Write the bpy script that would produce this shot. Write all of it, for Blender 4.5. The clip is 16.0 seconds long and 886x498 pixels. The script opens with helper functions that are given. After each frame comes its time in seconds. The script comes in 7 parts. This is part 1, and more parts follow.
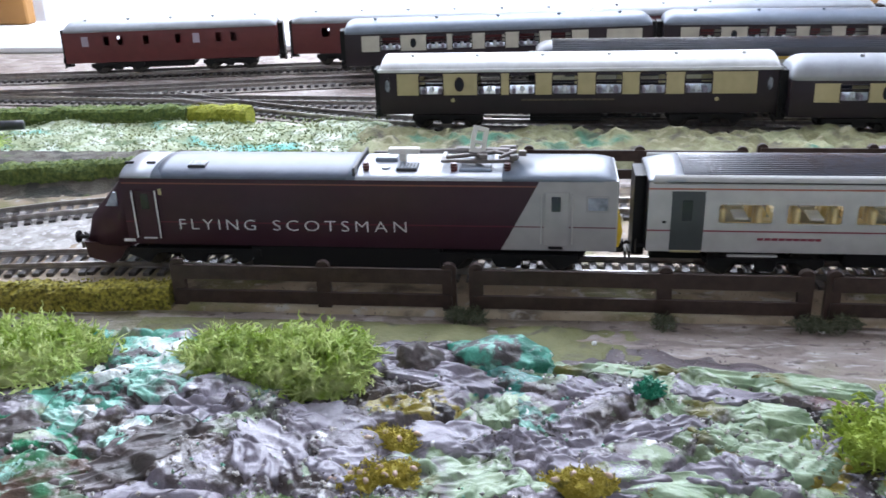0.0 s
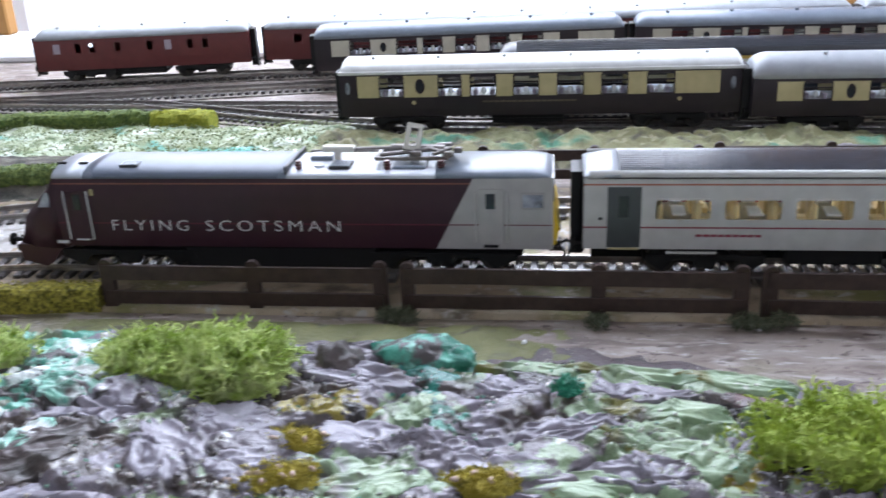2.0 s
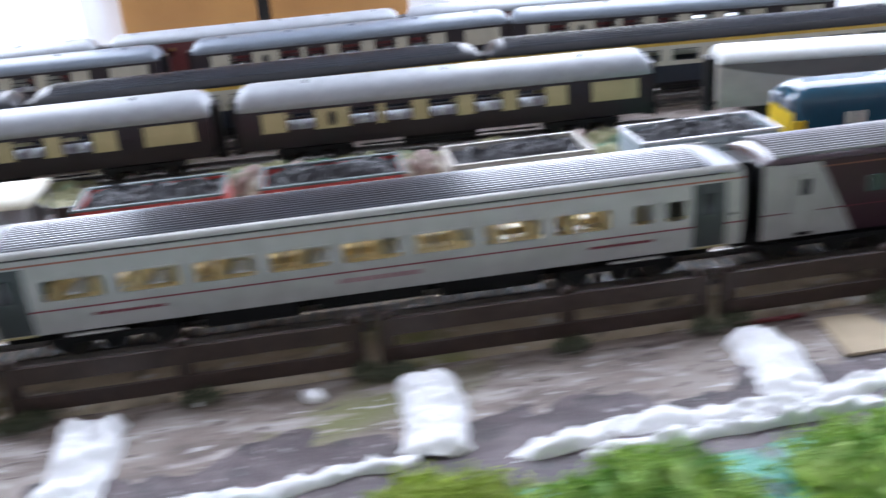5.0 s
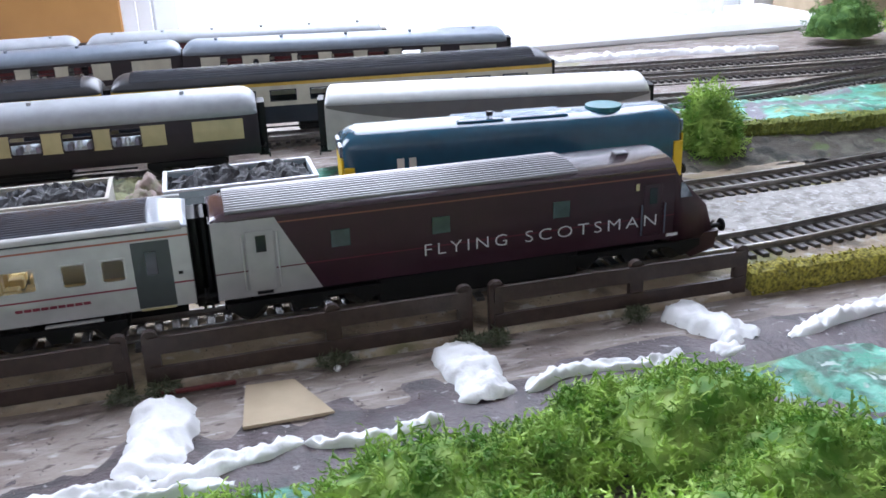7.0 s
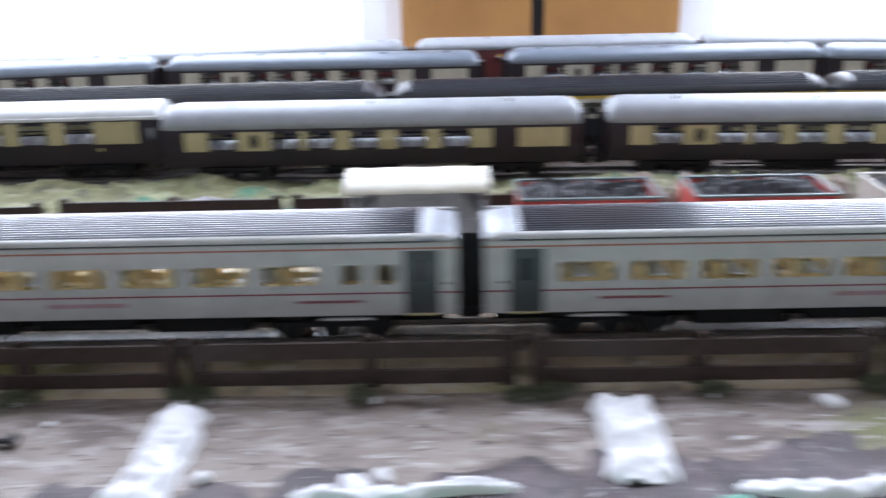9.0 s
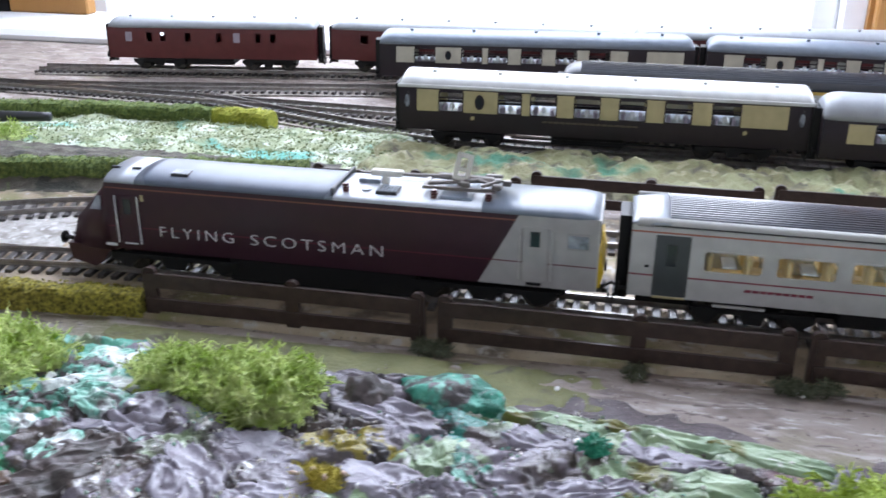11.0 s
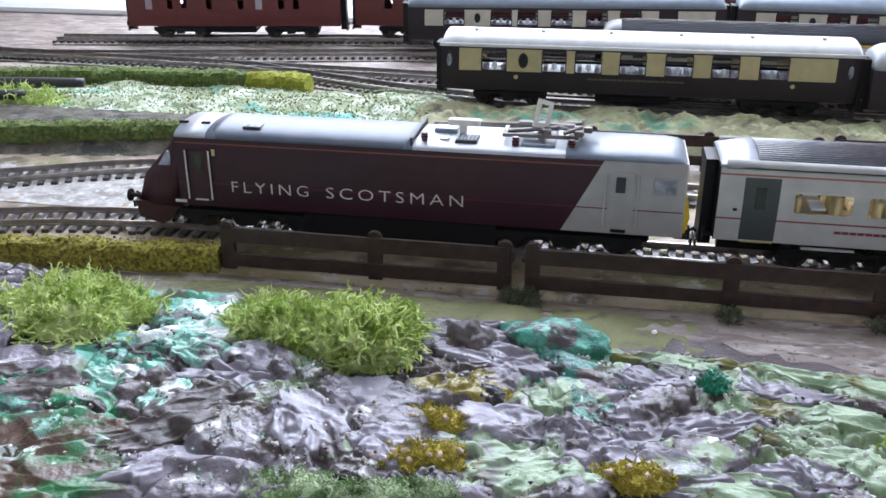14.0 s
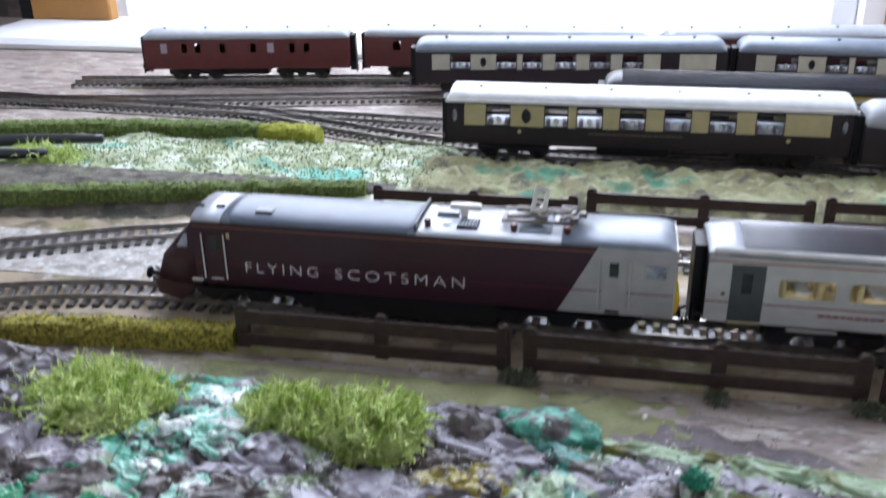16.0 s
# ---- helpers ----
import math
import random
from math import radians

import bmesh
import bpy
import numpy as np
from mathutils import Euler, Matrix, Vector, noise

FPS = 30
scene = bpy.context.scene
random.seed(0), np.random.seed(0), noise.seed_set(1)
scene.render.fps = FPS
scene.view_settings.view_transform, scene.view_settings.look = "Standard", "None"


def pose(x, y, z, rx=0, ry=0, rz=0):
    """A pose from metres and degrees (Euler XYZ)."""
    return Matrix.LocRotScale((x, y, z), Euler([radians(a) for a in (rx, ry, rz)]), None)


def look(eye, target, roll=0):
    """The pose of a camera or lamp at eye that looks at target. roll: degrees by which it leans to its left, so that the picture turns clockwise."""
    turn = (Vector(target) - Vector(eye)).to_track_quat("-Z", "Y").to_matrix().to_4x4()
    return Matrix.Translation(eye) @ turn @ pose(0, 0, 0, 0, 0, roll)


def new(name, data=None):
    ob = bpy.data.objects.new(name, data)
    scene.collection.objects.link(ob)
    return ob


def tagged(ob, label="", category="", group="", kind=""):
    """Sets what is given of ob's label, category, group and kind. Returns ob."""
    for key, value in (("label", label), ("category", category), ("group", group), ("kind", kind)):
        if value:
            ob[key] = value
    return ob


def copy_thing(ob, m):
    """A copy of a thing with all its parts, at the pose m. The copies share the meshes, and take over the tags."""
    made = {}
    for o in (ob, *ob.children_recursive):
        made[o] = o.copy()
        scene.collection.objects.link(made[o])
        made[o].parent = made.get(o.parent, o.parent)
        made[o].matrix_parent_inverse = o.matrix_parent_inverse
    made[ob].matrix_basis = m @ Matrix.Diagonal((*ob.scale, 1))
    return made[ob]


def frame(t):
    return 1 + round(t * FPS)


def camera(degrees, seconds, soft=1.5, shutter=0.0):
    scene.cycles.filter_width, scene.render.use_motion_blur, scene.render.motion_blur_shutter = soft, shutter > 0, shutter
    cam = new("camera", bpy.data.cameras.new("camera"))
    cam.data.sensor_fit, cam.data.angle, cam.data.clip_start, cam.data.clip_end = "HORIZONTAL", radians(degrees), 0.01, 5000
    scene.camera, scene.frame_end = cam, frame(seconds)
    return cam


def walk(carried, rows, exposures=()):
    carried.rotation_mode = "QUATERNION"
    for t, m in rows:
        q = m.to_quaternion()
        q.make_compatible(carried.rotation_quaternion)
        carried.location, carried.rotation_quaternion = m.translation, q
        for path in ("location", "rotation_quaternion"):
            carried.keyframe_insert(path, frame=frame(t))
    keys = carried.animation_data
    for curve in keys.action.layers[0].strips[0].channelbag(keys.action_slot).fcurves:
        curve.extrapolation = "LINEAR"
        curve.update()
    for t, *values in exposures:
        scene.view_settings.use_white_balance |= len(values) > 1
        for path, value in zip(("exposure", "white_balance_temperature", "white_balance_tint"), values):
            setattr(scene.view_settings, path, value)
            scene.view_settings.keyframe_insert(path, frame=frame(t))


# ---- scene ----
cam = camera(52, 16.0, soft=1.6, shutter=0.6)
PATH = [
    (0, (-0.0494, -0.37835, 0.16985), (-0.0606, -0.2867, 0.1315), -1.7),
    (0.5, (-0.0507, -0.37445, 0.16745), (-0.0642, -0.28305, 0.1292), -2.2),
    (1, (-0.04845, -0.373, 0.16575), (-0.06215, -0.2816, 0.12765), -2.5),
    (1.5, (-0.0371, -0.37385, 0.165), (-0.05105, -0.2825, 0.1268), -2.9),
    (2, (-0.01915, -0.37005, 0.1611), (-0.0313, -0.278, 0.12395), -2.3),
    (2.5, (0.02275, -0.3659, 0.1627), (0.01175, -0.27365, 0.12565), -2.1),
    (3, (0.09785, -0.36265, 0.1678), (0.08865, -0.2704, 0.1304), -3.0),
    (3.5, (0.1585, -0.35585, 0.1665), (0.15345, -0.2634, 0.1288), -3.3),
    (4, (0.246, -0.33115, 0.1557), (0.2459, -0.2386, 0.11785), -3.1),
    (4.5, (0.3378, -0.32545, 0.1613), (0.3402, -0.2332, 0.1228), -4.9),
    (5, (0.43705, -0.3347, 0.1656), (0.44775, -0.2429, 0.12735), -4.8),
    (7.3, (0.604, -0.3426, 0.15835), (0.6283, -0.25275, 0.1219), -2.0),
    (7.5, (0.58595, -0.33975, 0.1562), (0.6077, -0.24905, 0.12015), -2.3),
    (7.7, (0.56085, -0.3348, 0.1563), (0.5798, -0.2434, 0.1204), -2.4),
    (8, (0.498, -0.33495, 0.15805), (0.5126, -0.2425, 0.12285), -2.3),
    (8.3, (0.44115, -0.33365, 0.1644), (0.45175, -0.2408, 0.12875), -2.1),
    (8.5, (0.4053, -0.34255, 0.17135), (0.4125, -0.2496, 0.13515), -1.7),
    (9, (0.287, -0.34115, 0.16895), (0.28575, -0.2476, 0.13365), -1.3),
    (9.5, (0.1752, -0.3458, 0.1769), (0.16585, -0.2528, 0.14135), -1.3),
    (9.8, (0.12255, -0.34685, 0.1748), (0.1064, -0.25455, 0.1399), -1.1),
    (10, (0.0893, -0.35105, 0.1793), (0.07145, -0.2596, 0.14305), -0.3),
    (12.5, (-0.0432, -0.3611, 0.1619), (-0.0608, -0.27065, 0.12315), 1.4),
    (13, (-0.0439, -0.35935, 0.15945), (-0.0613, -0.26905, 0.12015), 0.6),
    (13.5, (-0.0471, -0.36405, 0.16195), (-0.0637, -0.27385, 0.1221), 0.4),
    (14, (-0.0533, -0.3674, 0.1614), (-0.06985, -0.27725, 0.1215), 0.0),
    (14.5, (-0.0564, -0.36755, 0.15935), (-0.073, -0.27745, 0.1193), 0.1),
    (15, (-0.05935, -0.3659, 0.16305), (-0.07635, -0.276, 0.12265), 0.1),
    (15.5, (-0.05565, -0.3668, 0.1687), (-0.07345, -0.27725, 0.1279), -0.6),
    (16, (-0.0476, -0.3701, 0.2027), (-0.06565, -0.28035, 0.1624), -0.8),
]
walk(cam, [(t, look(eye, target, roll)) for t, eye, target, roll in PATH], [(0, 0.09), (2.5, 0.06), (4.5, 0.0), (7.5, 0.06), (9.5, 0.04), (10, 0.07), (12.5, 0.10), (15.3, 0.09), (16, -0.07)])

# ---- light ----
world = bpy.data.worlds.new("world")
scene.world = world
world.use_nodes = True
wn = world.node_tree
sky = wn.nodes.new("ShaderNodeTexSky")
sky.sky_type, sky.sun_disc = "NISHITA", False
sky.sun_elevation, sky.sun_rotation = radians(40), radians(0)
wn.links.new(sky.outputs[0], wn.nodes["Background"].inputs[0])
wn.nodes["Background"].inputs[1].default_value = 0.12


def area(name, m, sx, sy, power, colour):
    lamp = bpy.data.lights.new(name, "AREA")
    lamp.shape, lamp.size, lamp.size_y, lamp.energy, lamp.color = "RECTANGLE", sx, sy, power, colour
    ob = new(name, lamp)
    ob.matrix_world = m
    return ob


# daylight that enters by the wide window behind the layout, and an added fill lamp in front
area("window_light", look((-0.25, 0.66, 0.68), (-0.2, -0.1, 0.05)), 0.95, 0.9, 24, (0.722, 0.797, 1.0))
area("window_light_2", look((0.98, 0.62, 0.62), (0.85, -0.1, 0.05)), 0.8, 0.9, 22, (0.722, 0.797, 1.0))
area("room_fill_light", look((-0.6, -1.9, 1.4), (0.2, 0.0, 0.0)), 1.6, 1.2, 9.0, (0.77, 0.825, 1.0))

# ---- materials ----


def mat(name, colour, rough=0.6, metal=0.0, colour2=None, scale=300.0, amount=0.5, bump=0.0, bump_scale=None, detail=4.0, ramp=(0.35, 0.65), coat=0.0, spec=0.5):
    """A surface whose two colours mix by noise at the given scale, with fine relief."""
    m = bpy.data.materials.new(name)
    m.use_nodes = True
    t = m.node_tree
    b = t.nodes["Principled BSDF"]
    b.inputs["Roughness"].default_value, b.inputs["Metallic"].default_value = rough, metal
    b.inputs["Coat Weight"].default_value = coat
    b.inputs["Specular IOR Level"].default_value = spec
    b.inputs["Base Color"].default_value = (*colour, 1)
    coord = t.nodes.new("ShaderNodeTexCoord")
    if colour2:
        n = t.nodes.new("ShaderNodeTexNoise")
        n.inputs["Scale"].default_value, n.inputs["Detail"].default_value = scale, detail
        r = t.nodes.new("ShaderNodeValToRGB")
        r.color_ramp.elements[0].position, r.color_ramp.elements[1].position = ramp
        r.color_ramp.elements[0].color, r.color_ramp.elements[1].color = (*colour, 1), (*colour2, 1)
        t.links.new(coord.outputs["Object"], n.inputs["Vector"])
        t.links.new(n.outputs[0], r.inputs[0])
        t.links.new(r.outputs[0], b.inputs["Base Color"])
    if bump:
        n2 = t.nodes.new("ShaderNodeTexNoise")
        n2.inputs["Scale"].default_value, n2.inputs["Detail"].default_value = bump_scale or scale * 3, 5
        bp = t.nodes.new("ShaderNodeBump")
        bp.inputs["Strength"].default_value, bp.inputs["Distance"].default_value = min(1.0, bump), 0.0006
        t.links.new(coord.outputs["Object"], n2.inputs["Vector"])
        t.links.new(n2.outputs[0], bp.inputs["Height"])
        t.links.new(bp.outputs[0], b.inputs["Normal"])
    return m


def shade(c, k):
    return tuple(min(1, v * k) for v in c)


def paint(name, c, rough=0.45, metal=0.0, coat=0.0, spec=0.5):
    return mat(name, c, rough, metal, shade(c, 0.86), 120, bump=0.06, bump_scale=900, coat=coat, spec=spec)


MAROON = paint("maroon_paint", (0.038, 0.0115, 0.0205), 0.38, spec=0.42)
SILVER = paint("silver_grey_paint", (0.52, 0.515, 0.49), 0.34)
ROOFGREY = paint("grey_roof_paint", (0.19, 0.225, 0.27), 0.28)
ROOFDARK = paint("dark_grey_roof", (0.032, 0.033, 0.038), 0.36)
ROOFPALE = paint("pale_grey_roof", (0.40, 0.43, 0.47), 0.30)
BLACK = paint("black_plastic", (0.008, 0.008, 0.009), 0.5, spec=0.3)
DARK = paint("dark_underframe", (0.011, 0.0105, 0.0105), 0.6, spec=0.25)
UMBER = paint("umber_brown", (0.024, 0.017, 0.022), 0.36, spec=0.35)
CREAM = paint("cream_paint", (0.52, 0.45, 0.24), 0.45)
CREAMPALE = paint("pale_cream_paint", (0.55, 0.53, 0.43), 0.45)
WHITEROOF = paint("white_roof", (0.70, 0.71, 0.69), 0.42)
STEELROOF = paint("steel_roof", (0.36, 0.38, 0.40), 0.4)
CARMINE = paint("dark_red_coach", (0.13, 0.022, 0.022), 0.4)
YELLOW = paint("warning_yellow", (0.75, 0.5, 0.02), 0.45)
RED = paint("red_line", (0.24, 0.036, 0.058), 0.45)
ORANGE = paint("copper_line", (0.36, 0.12, 0.075), 0.45)
DOORGREY = paint("dark_door_grey", (0.062, 0.072, 0.074), 0.42)
LETTER = paint("white_lettering", (0.72, 0.72, 0.74), 0.5)
BLUE = paint("rail_blue", (0.012, 0.075, 0.125), 0.17, coat=0.5)
GREEN_E = paint("teal_fan", (0.03, 0.16, 0.17), 0.45)
STEEL = mat("nickel_rail", (0.42, 0.40, 0.38), 0.3, 1.0, (0.30, 0.28, 0.26), 200)
CHROME = mat("bright_metal", (0.7, 0.7, 0.7), 0.2, 1.0)
SLEEPER = mat("sleeper_plastic", (0.04, 0.036, 0.034), 0.31, 0, (0.07, 0.062, 0.058), 400, bump=0.3)
BALLAST = mat("ballast", (0.34, 0.31, 0.28), 0.9, 0, (0.17, 0.155, 0.14), 900, bump=0.9, bump_scale=1400)
FENCE = mat("brown_fence_plastic", (0.035, 0.022, 0.018), 0.42, 0, (0.052, 0.033, 0.027), 250, bump=0.25, bump_scale=800, spec=0.3)
SEAT = paint("tan_seat_plastic", (0.90, 0.70, 0.36), 0.3)
TABLEGLOSS = paint("glossy_white_plastic", (0.86, 0.86, 0.85), 0.16)
TABLEWHITE = paint("white_table_plastic", (0.8, 0.8, 0.78), 0.5)
PINK = paint("cushion_mauve", (0.42, 0.36, 0.42), 0.6)
COAL = mat("coal", (0.014, 0.014, 0.016), 0.6, 0, (0.035, 0.035, 0.04), 700, bump=1.0, bump_scale=500)
PLASTER = mat("white_plaster", (0.87, 0.87, 0.865), 0.65, 0, (0.76, 0.755, 0.75), 60, bump=0.8, bump_scale=260)
HEDGE = mat("dark_hedge_foam", (0.05, 0.085, 0.02), 0.9, 0, (0.15, 0.19, 0.045), 500, bump=1.0, bump_scale=900)
HEDGEY = mat("olive_hedge_foam", (0.085, 0.075, 0.01), 0.9, 0, (0.38, 0.33, 0.05), 650, bump=1.0, bump_scale=900)
LICHEND = mat("dark_lichen", (0.05, 0.13, 0.025), 0.85, 0, (0.14, 0.26, 0.06), 120, bump=0.3)
def leafy(name, c1, c2, scale):
    """Threads that scatter light and let some of it through."""
    m = bpy.data.materials.new(name)
    m.use_nodes = True
    t = m.node_tree
    coord, n, r = t.nodes.new("ShaderNodeTexCoord"), t.nodes.new("ShaderNodeTexNoise"), t.nodes.new("ShaderNodeValToRGB")
    n.inputs["Scale"].default_value, n.inputs["Detail"].default_value = scale, 5
    r.color_ramp.elements[0].position, r.color_ramp.elements[1].position = 0.36, 0.64
    r.color_ramp.elements[0].color, r.color_ramp.elements[1].color = (*c1, 1), (*c2, 1)
    through_, mx = t.nodes.new("ShaderNodeBsdfTranslucent"), t.nodes.new("ShaderNodeMixShader")
    b = t.nodes["Principled BSDF"]
    b.inputs["Roughness"].default_value = 0.6
    mx.inputs[0].default_value = 0.38
    t.links.new(coord.outputs["Object"], n.inputs["Vector"])
    t.links.new(n.outputs[0], r.inputs[0])
    t.links.new(r.outputs[0], b.inputs["Base Color"])
    t.links.new(r.outputs[0], through_.inputs[0])
    t.links.new(b.outputs[0], mx.inputs[1])
    t.links.new(through_.outputs[0], mx.inputs[2])
    t.links.new(mx.outputs[0], t.nodes["Material Output"].inputs[0])
    return m


LICHEN = leafy("green_lichen", (0.36, 0.50, 0.07), (0.82, 0.88, 0.44), 130)
WALLWHITE = mat("white_wall", (0.82, 0.82, 0.82), 0.8, 0, (0.78, 0.78, 0.78), 8, bump=0.1)
WOOD = mat("orange_veneer", (0.44, 0.22, 0.06), 0.5, 0, (0.36, 0.17, 0.045), 14, bump=0.05)

GLASS = bpy.data.materials.new("clear_glazing")
GLASS.use_nodes = True
_b = GLASS.node_tree.nodes["Principled BSDF"]
_b.inputs["Base Color"].default_value = (0.9, 0.95, 0.95, 1)
_b.inputs["Roughness"].default_value = 0.05
_b.inputs["Transmission Weight"].default_value = 1.0
_b.inputs["IOR"].default_value = 1.05

# ---- building blocks ----


def mesh_of(name, bm, *mats, smooth=False):
    me = bpy.data.meshes.new(name)
    bmesh.ops.recalc_face_normals(bm, faces=bm.faces)
    bm.to_mesh(me)
    bm.free()
    for m in mats:
        me.materials.append(m)
    if smooth:
        me.polygons.foreach_set("use_smooth", [True] * len(me.polygons))
    return me


def part(name, bm, material, parent, label="", smooth=False):
    mats = material if isinstance(material, (list, tuple)) else [material]
    ob = new(name, mesh_of(name, bm, *mats, smooth=smooth))
    ob.parent = parent
    if label:
        ob["label"] = label
    return ob


def thing(name, at, label, category, group="", kind=""):
    ob = new(name)
    ob.empty_display_size = 0.01
    ob.matrix_basis = at if isinstance(at, Matrix) else pose(*at)
    return tagged(ob, label, category, group, kind)


def add_box(bm, x0, x1, y0, y1, z0, z1, bevel=0.0, index=0):
    v = [bm.verts.new((x, y, z)) for z in (z0, z1) for y in (y0, y1) for x in (x0, x1)]
    fs = [bm.faces.new([v[i] for i in q]) for q in ((0, 2, 3, 1), (4, 5, 7, 6), (0, 1, 5, 4), (2, 6, 7, 3), (0, 4, 6, 2), (1, 3, 7, 5))]
    for f in fs:
        f.material_index = index
    if bevel:
        es = list({e for f in fs for e in f.edges})
        bmesh.ops.bevel(bm, geom=es, offset=bevel, segments=1, affect="EDGES", profile=0.5)
    return v


def box(x0, x1, y0, y1, z0, z1, bevel=0.0):
    bm = bmesh.new()
    add_box(bm, x0, x1, y0, y1, z0, z1, bevel)
    return bm


def add_loft(bm, sections, caps=True, index=0):
    """Closed rings of equal count, joined in turn."""
    rings = [[bm.verts.new(p) for p in s] for s in sections]
    n = len(rings[0])
    for a, b in zip(rings, rings[1:]):
        for i in range(n):
            f = bm.faces.new((a[i], a[(i + 1) % n], b[(i + 1) % n], b[i]))
            f.material_index = index
    if caps:
        for r in (rings[0], rings[-1]):
            bm.faces.new(r).material_index = index
    return rings


def add_rod(bm, a, b, r, n=8, index=0, r2=None):
    a, b = Vector(a), Vector(b)
    q = (b - a).to_track_quat("Z", "Y").to_matrix()
    ring = lambda c, rr: [c + q @ Vector((rr * math.cos(2 * math.pi * k / n), rr * math.sin(2 * math.pi * k / n), 0)) for k in range(n)]
    add_loft(bm, [ring(a, r), ring(b, r if r2 is None else r2)], index=index)


def rod(a, b, r, n=8):
    bm = bmesh.new()
    add_rod(bm, a, b, r, n)
    return bm

RAIL = 0.006


def add_side(bm, xs, zs, yfun, holes, index_of, sign, thick=0.0009):
    """A car side between the x breaks (x, slope) and heights zs, with real openings and thickness."""
    zs = sorted(zs)
    cache = {}

    def v(i, j, inner):
        key = (i, j, inner)
        if key not in cache:
            x, slope = xs[i]
            y = yfun(zs[j]) - (thick if inner else 0)
            cache[key] = bm.verts.new((x + slope * (zs[j] - zs[0]), sign * y, zs[j]))
        return cache[key]

    def hole(i, j):
        if not (0 <= i < len(xs) - 1 and 0 <= j < len(zs) - 1):
            return False
        xc, zc = (xs[i][0] + xs[i + 1][0]) / 2, (zs[j] + zs[j + 1]) / 2
        return any(a < xc < b and c < zc < d for a, b, c, d in holes)

    for i in range(len(xs) - 1):
        for j in range(len(zs) - 1):
            if hole(i, j):
                continue
            xc, zc = (xs[i][0] + xs[i + 1][0]) / 2, (zs[j] + zs[j + 1]) / 2
            k = index_of(xc, zc)
            for inner in (0, 1):
                f = bm.faces.new([v(i, j, inner), v(i + 1, j, inner), v(i + 1, j + 1, inner), v(i, j + 1, inner)])
                f.material_index = k
            for di, dj, a, b in ((-1, 0, (i, j), (i, j + 1)), (1, 0, (i + 1, j), (i + 1, j + 1)), (0, -1, (i, j), (i + 1, j)), (0, 1, (i, j + 1), (i + 1, j + 1))):
                out = not (0 <= i + di < len(xs) - 1 and 0 <= j + dj < len(zs) - 1)
                if out or hole(i + di, j + dj):
                    f = bm.faces.new([v(*a, 0), v(*b, 0), v(*b, 1), v(*a, 1)])
                    f.material_index = k


def breaks(lo, hi, *values):
    out = sorted({round(v, 6) for v in values if lo < v < hi} | {lo, hi})
    return [(x, 0.0) for x in out]


def tumble(w, z0, z1, bulge=0.0012):
    zm = z0 + (z1 - z0) * 0.45
    return lambda z: w / 2 - bulge * ((z - zm) / (z1 - zm)) ** 2


def arc_ring(x, w, z1, top, n=14, power=2.2, squash=1.0, drop=0.0):
    """Half ring of a roof, from the near eave over the crown to the far eave."""
    pts = []
    for k in range(n + 1):
        a = math.pi * k / n
        c, s = math.cos(a), math.sin(a)
        y = -w / 2 * squash * math.copysign(abs(c) ** (2 / power), c)
        pts.append((x, y, z1 + (top - z1 - drop) * abs(s) ** (2 / power)))
    return pts


def roof_mesh(L, w, z1, top, dome=0.010, power=2.2, dropmax=0.006, overhang=0.0):
    bm = bmesh.new()
    secs = []
    hl = L / 2 + overhang
    for u, k in ((0, 1.0), (0.12, 0.62), (0.35, 0.30), (0.65, 0.08), (1, 0.0)):
        secs.append(arc_ring(-hl + dome * u, w, z1, top, power=power, squash=1 - 0.10 * k, drop=dropmax * k))
    secs += [arc_ring(-p[0][0], w, z1, top, power=power, squash=1 - 0.10 * k, drop=dropmax * k) for p, k in zip(secs[::-1], (0.0, 0.08, 0.30, 0.62, 1.0))]
    add_loft(bm, secs)
    return bm


def bogie(parent, x, wheelbase=0.034, r=0.0063, half=0.0145):
    b = part("bogie", box(x - wheelbase * 0.72, x + wheelbase * 0.72, -half * 0.7, half * 0.7, 0.005, 0.0085, 0.0008), DARK, parent)
    for s in (-1, 1):
        bm = bmesh.new()
        prof = [(-0.70, 0.0075), (-0.5, 0.0035), (-0.38, 0.0085), (-0.15, 0.0085), (-0.1, 0.0045), (0.1, 0.0045), (0.15, 0.0085), (0.38, 0.0085), (0.5, 0.0035), (0.70, 0.0075), (0.70, 0.0105), (-0.70, 0.0105)]
        add_loft(bm, [[(x + wheelbase * u, s * half, z) for u, z in prof], [(x + wheelbase * u, s * (half + 0.002), z) for u, z in prof]])
        part("bogie_side_frame", bm, DARK, b)
    for dx in (-wheelbase / 2, wheelbase / 2):
        bm = bmesh.new()
        for s in (-1, 1):
            add_rod(bm, (x + dx, s * 0.0071, r), (x + dx, s * 0.0098, r), r, 20)
            add_rod(bm, (x + dx, s * 0.0068, r), (x + dx, s * 0.0072, r), r + 0.0009, 20)
        add_rod(bm, (x + dx, -0.0135, r), (x + dx, 0.0135, r), 0.0012, 8)
        part("wheelset", bm, WHEEL, b)


WHEEL = mat("wheel_steel", (0.10, 0.095, 0.09), 0.45, 0.8, (0.05, 0.045, 0.04), 300)


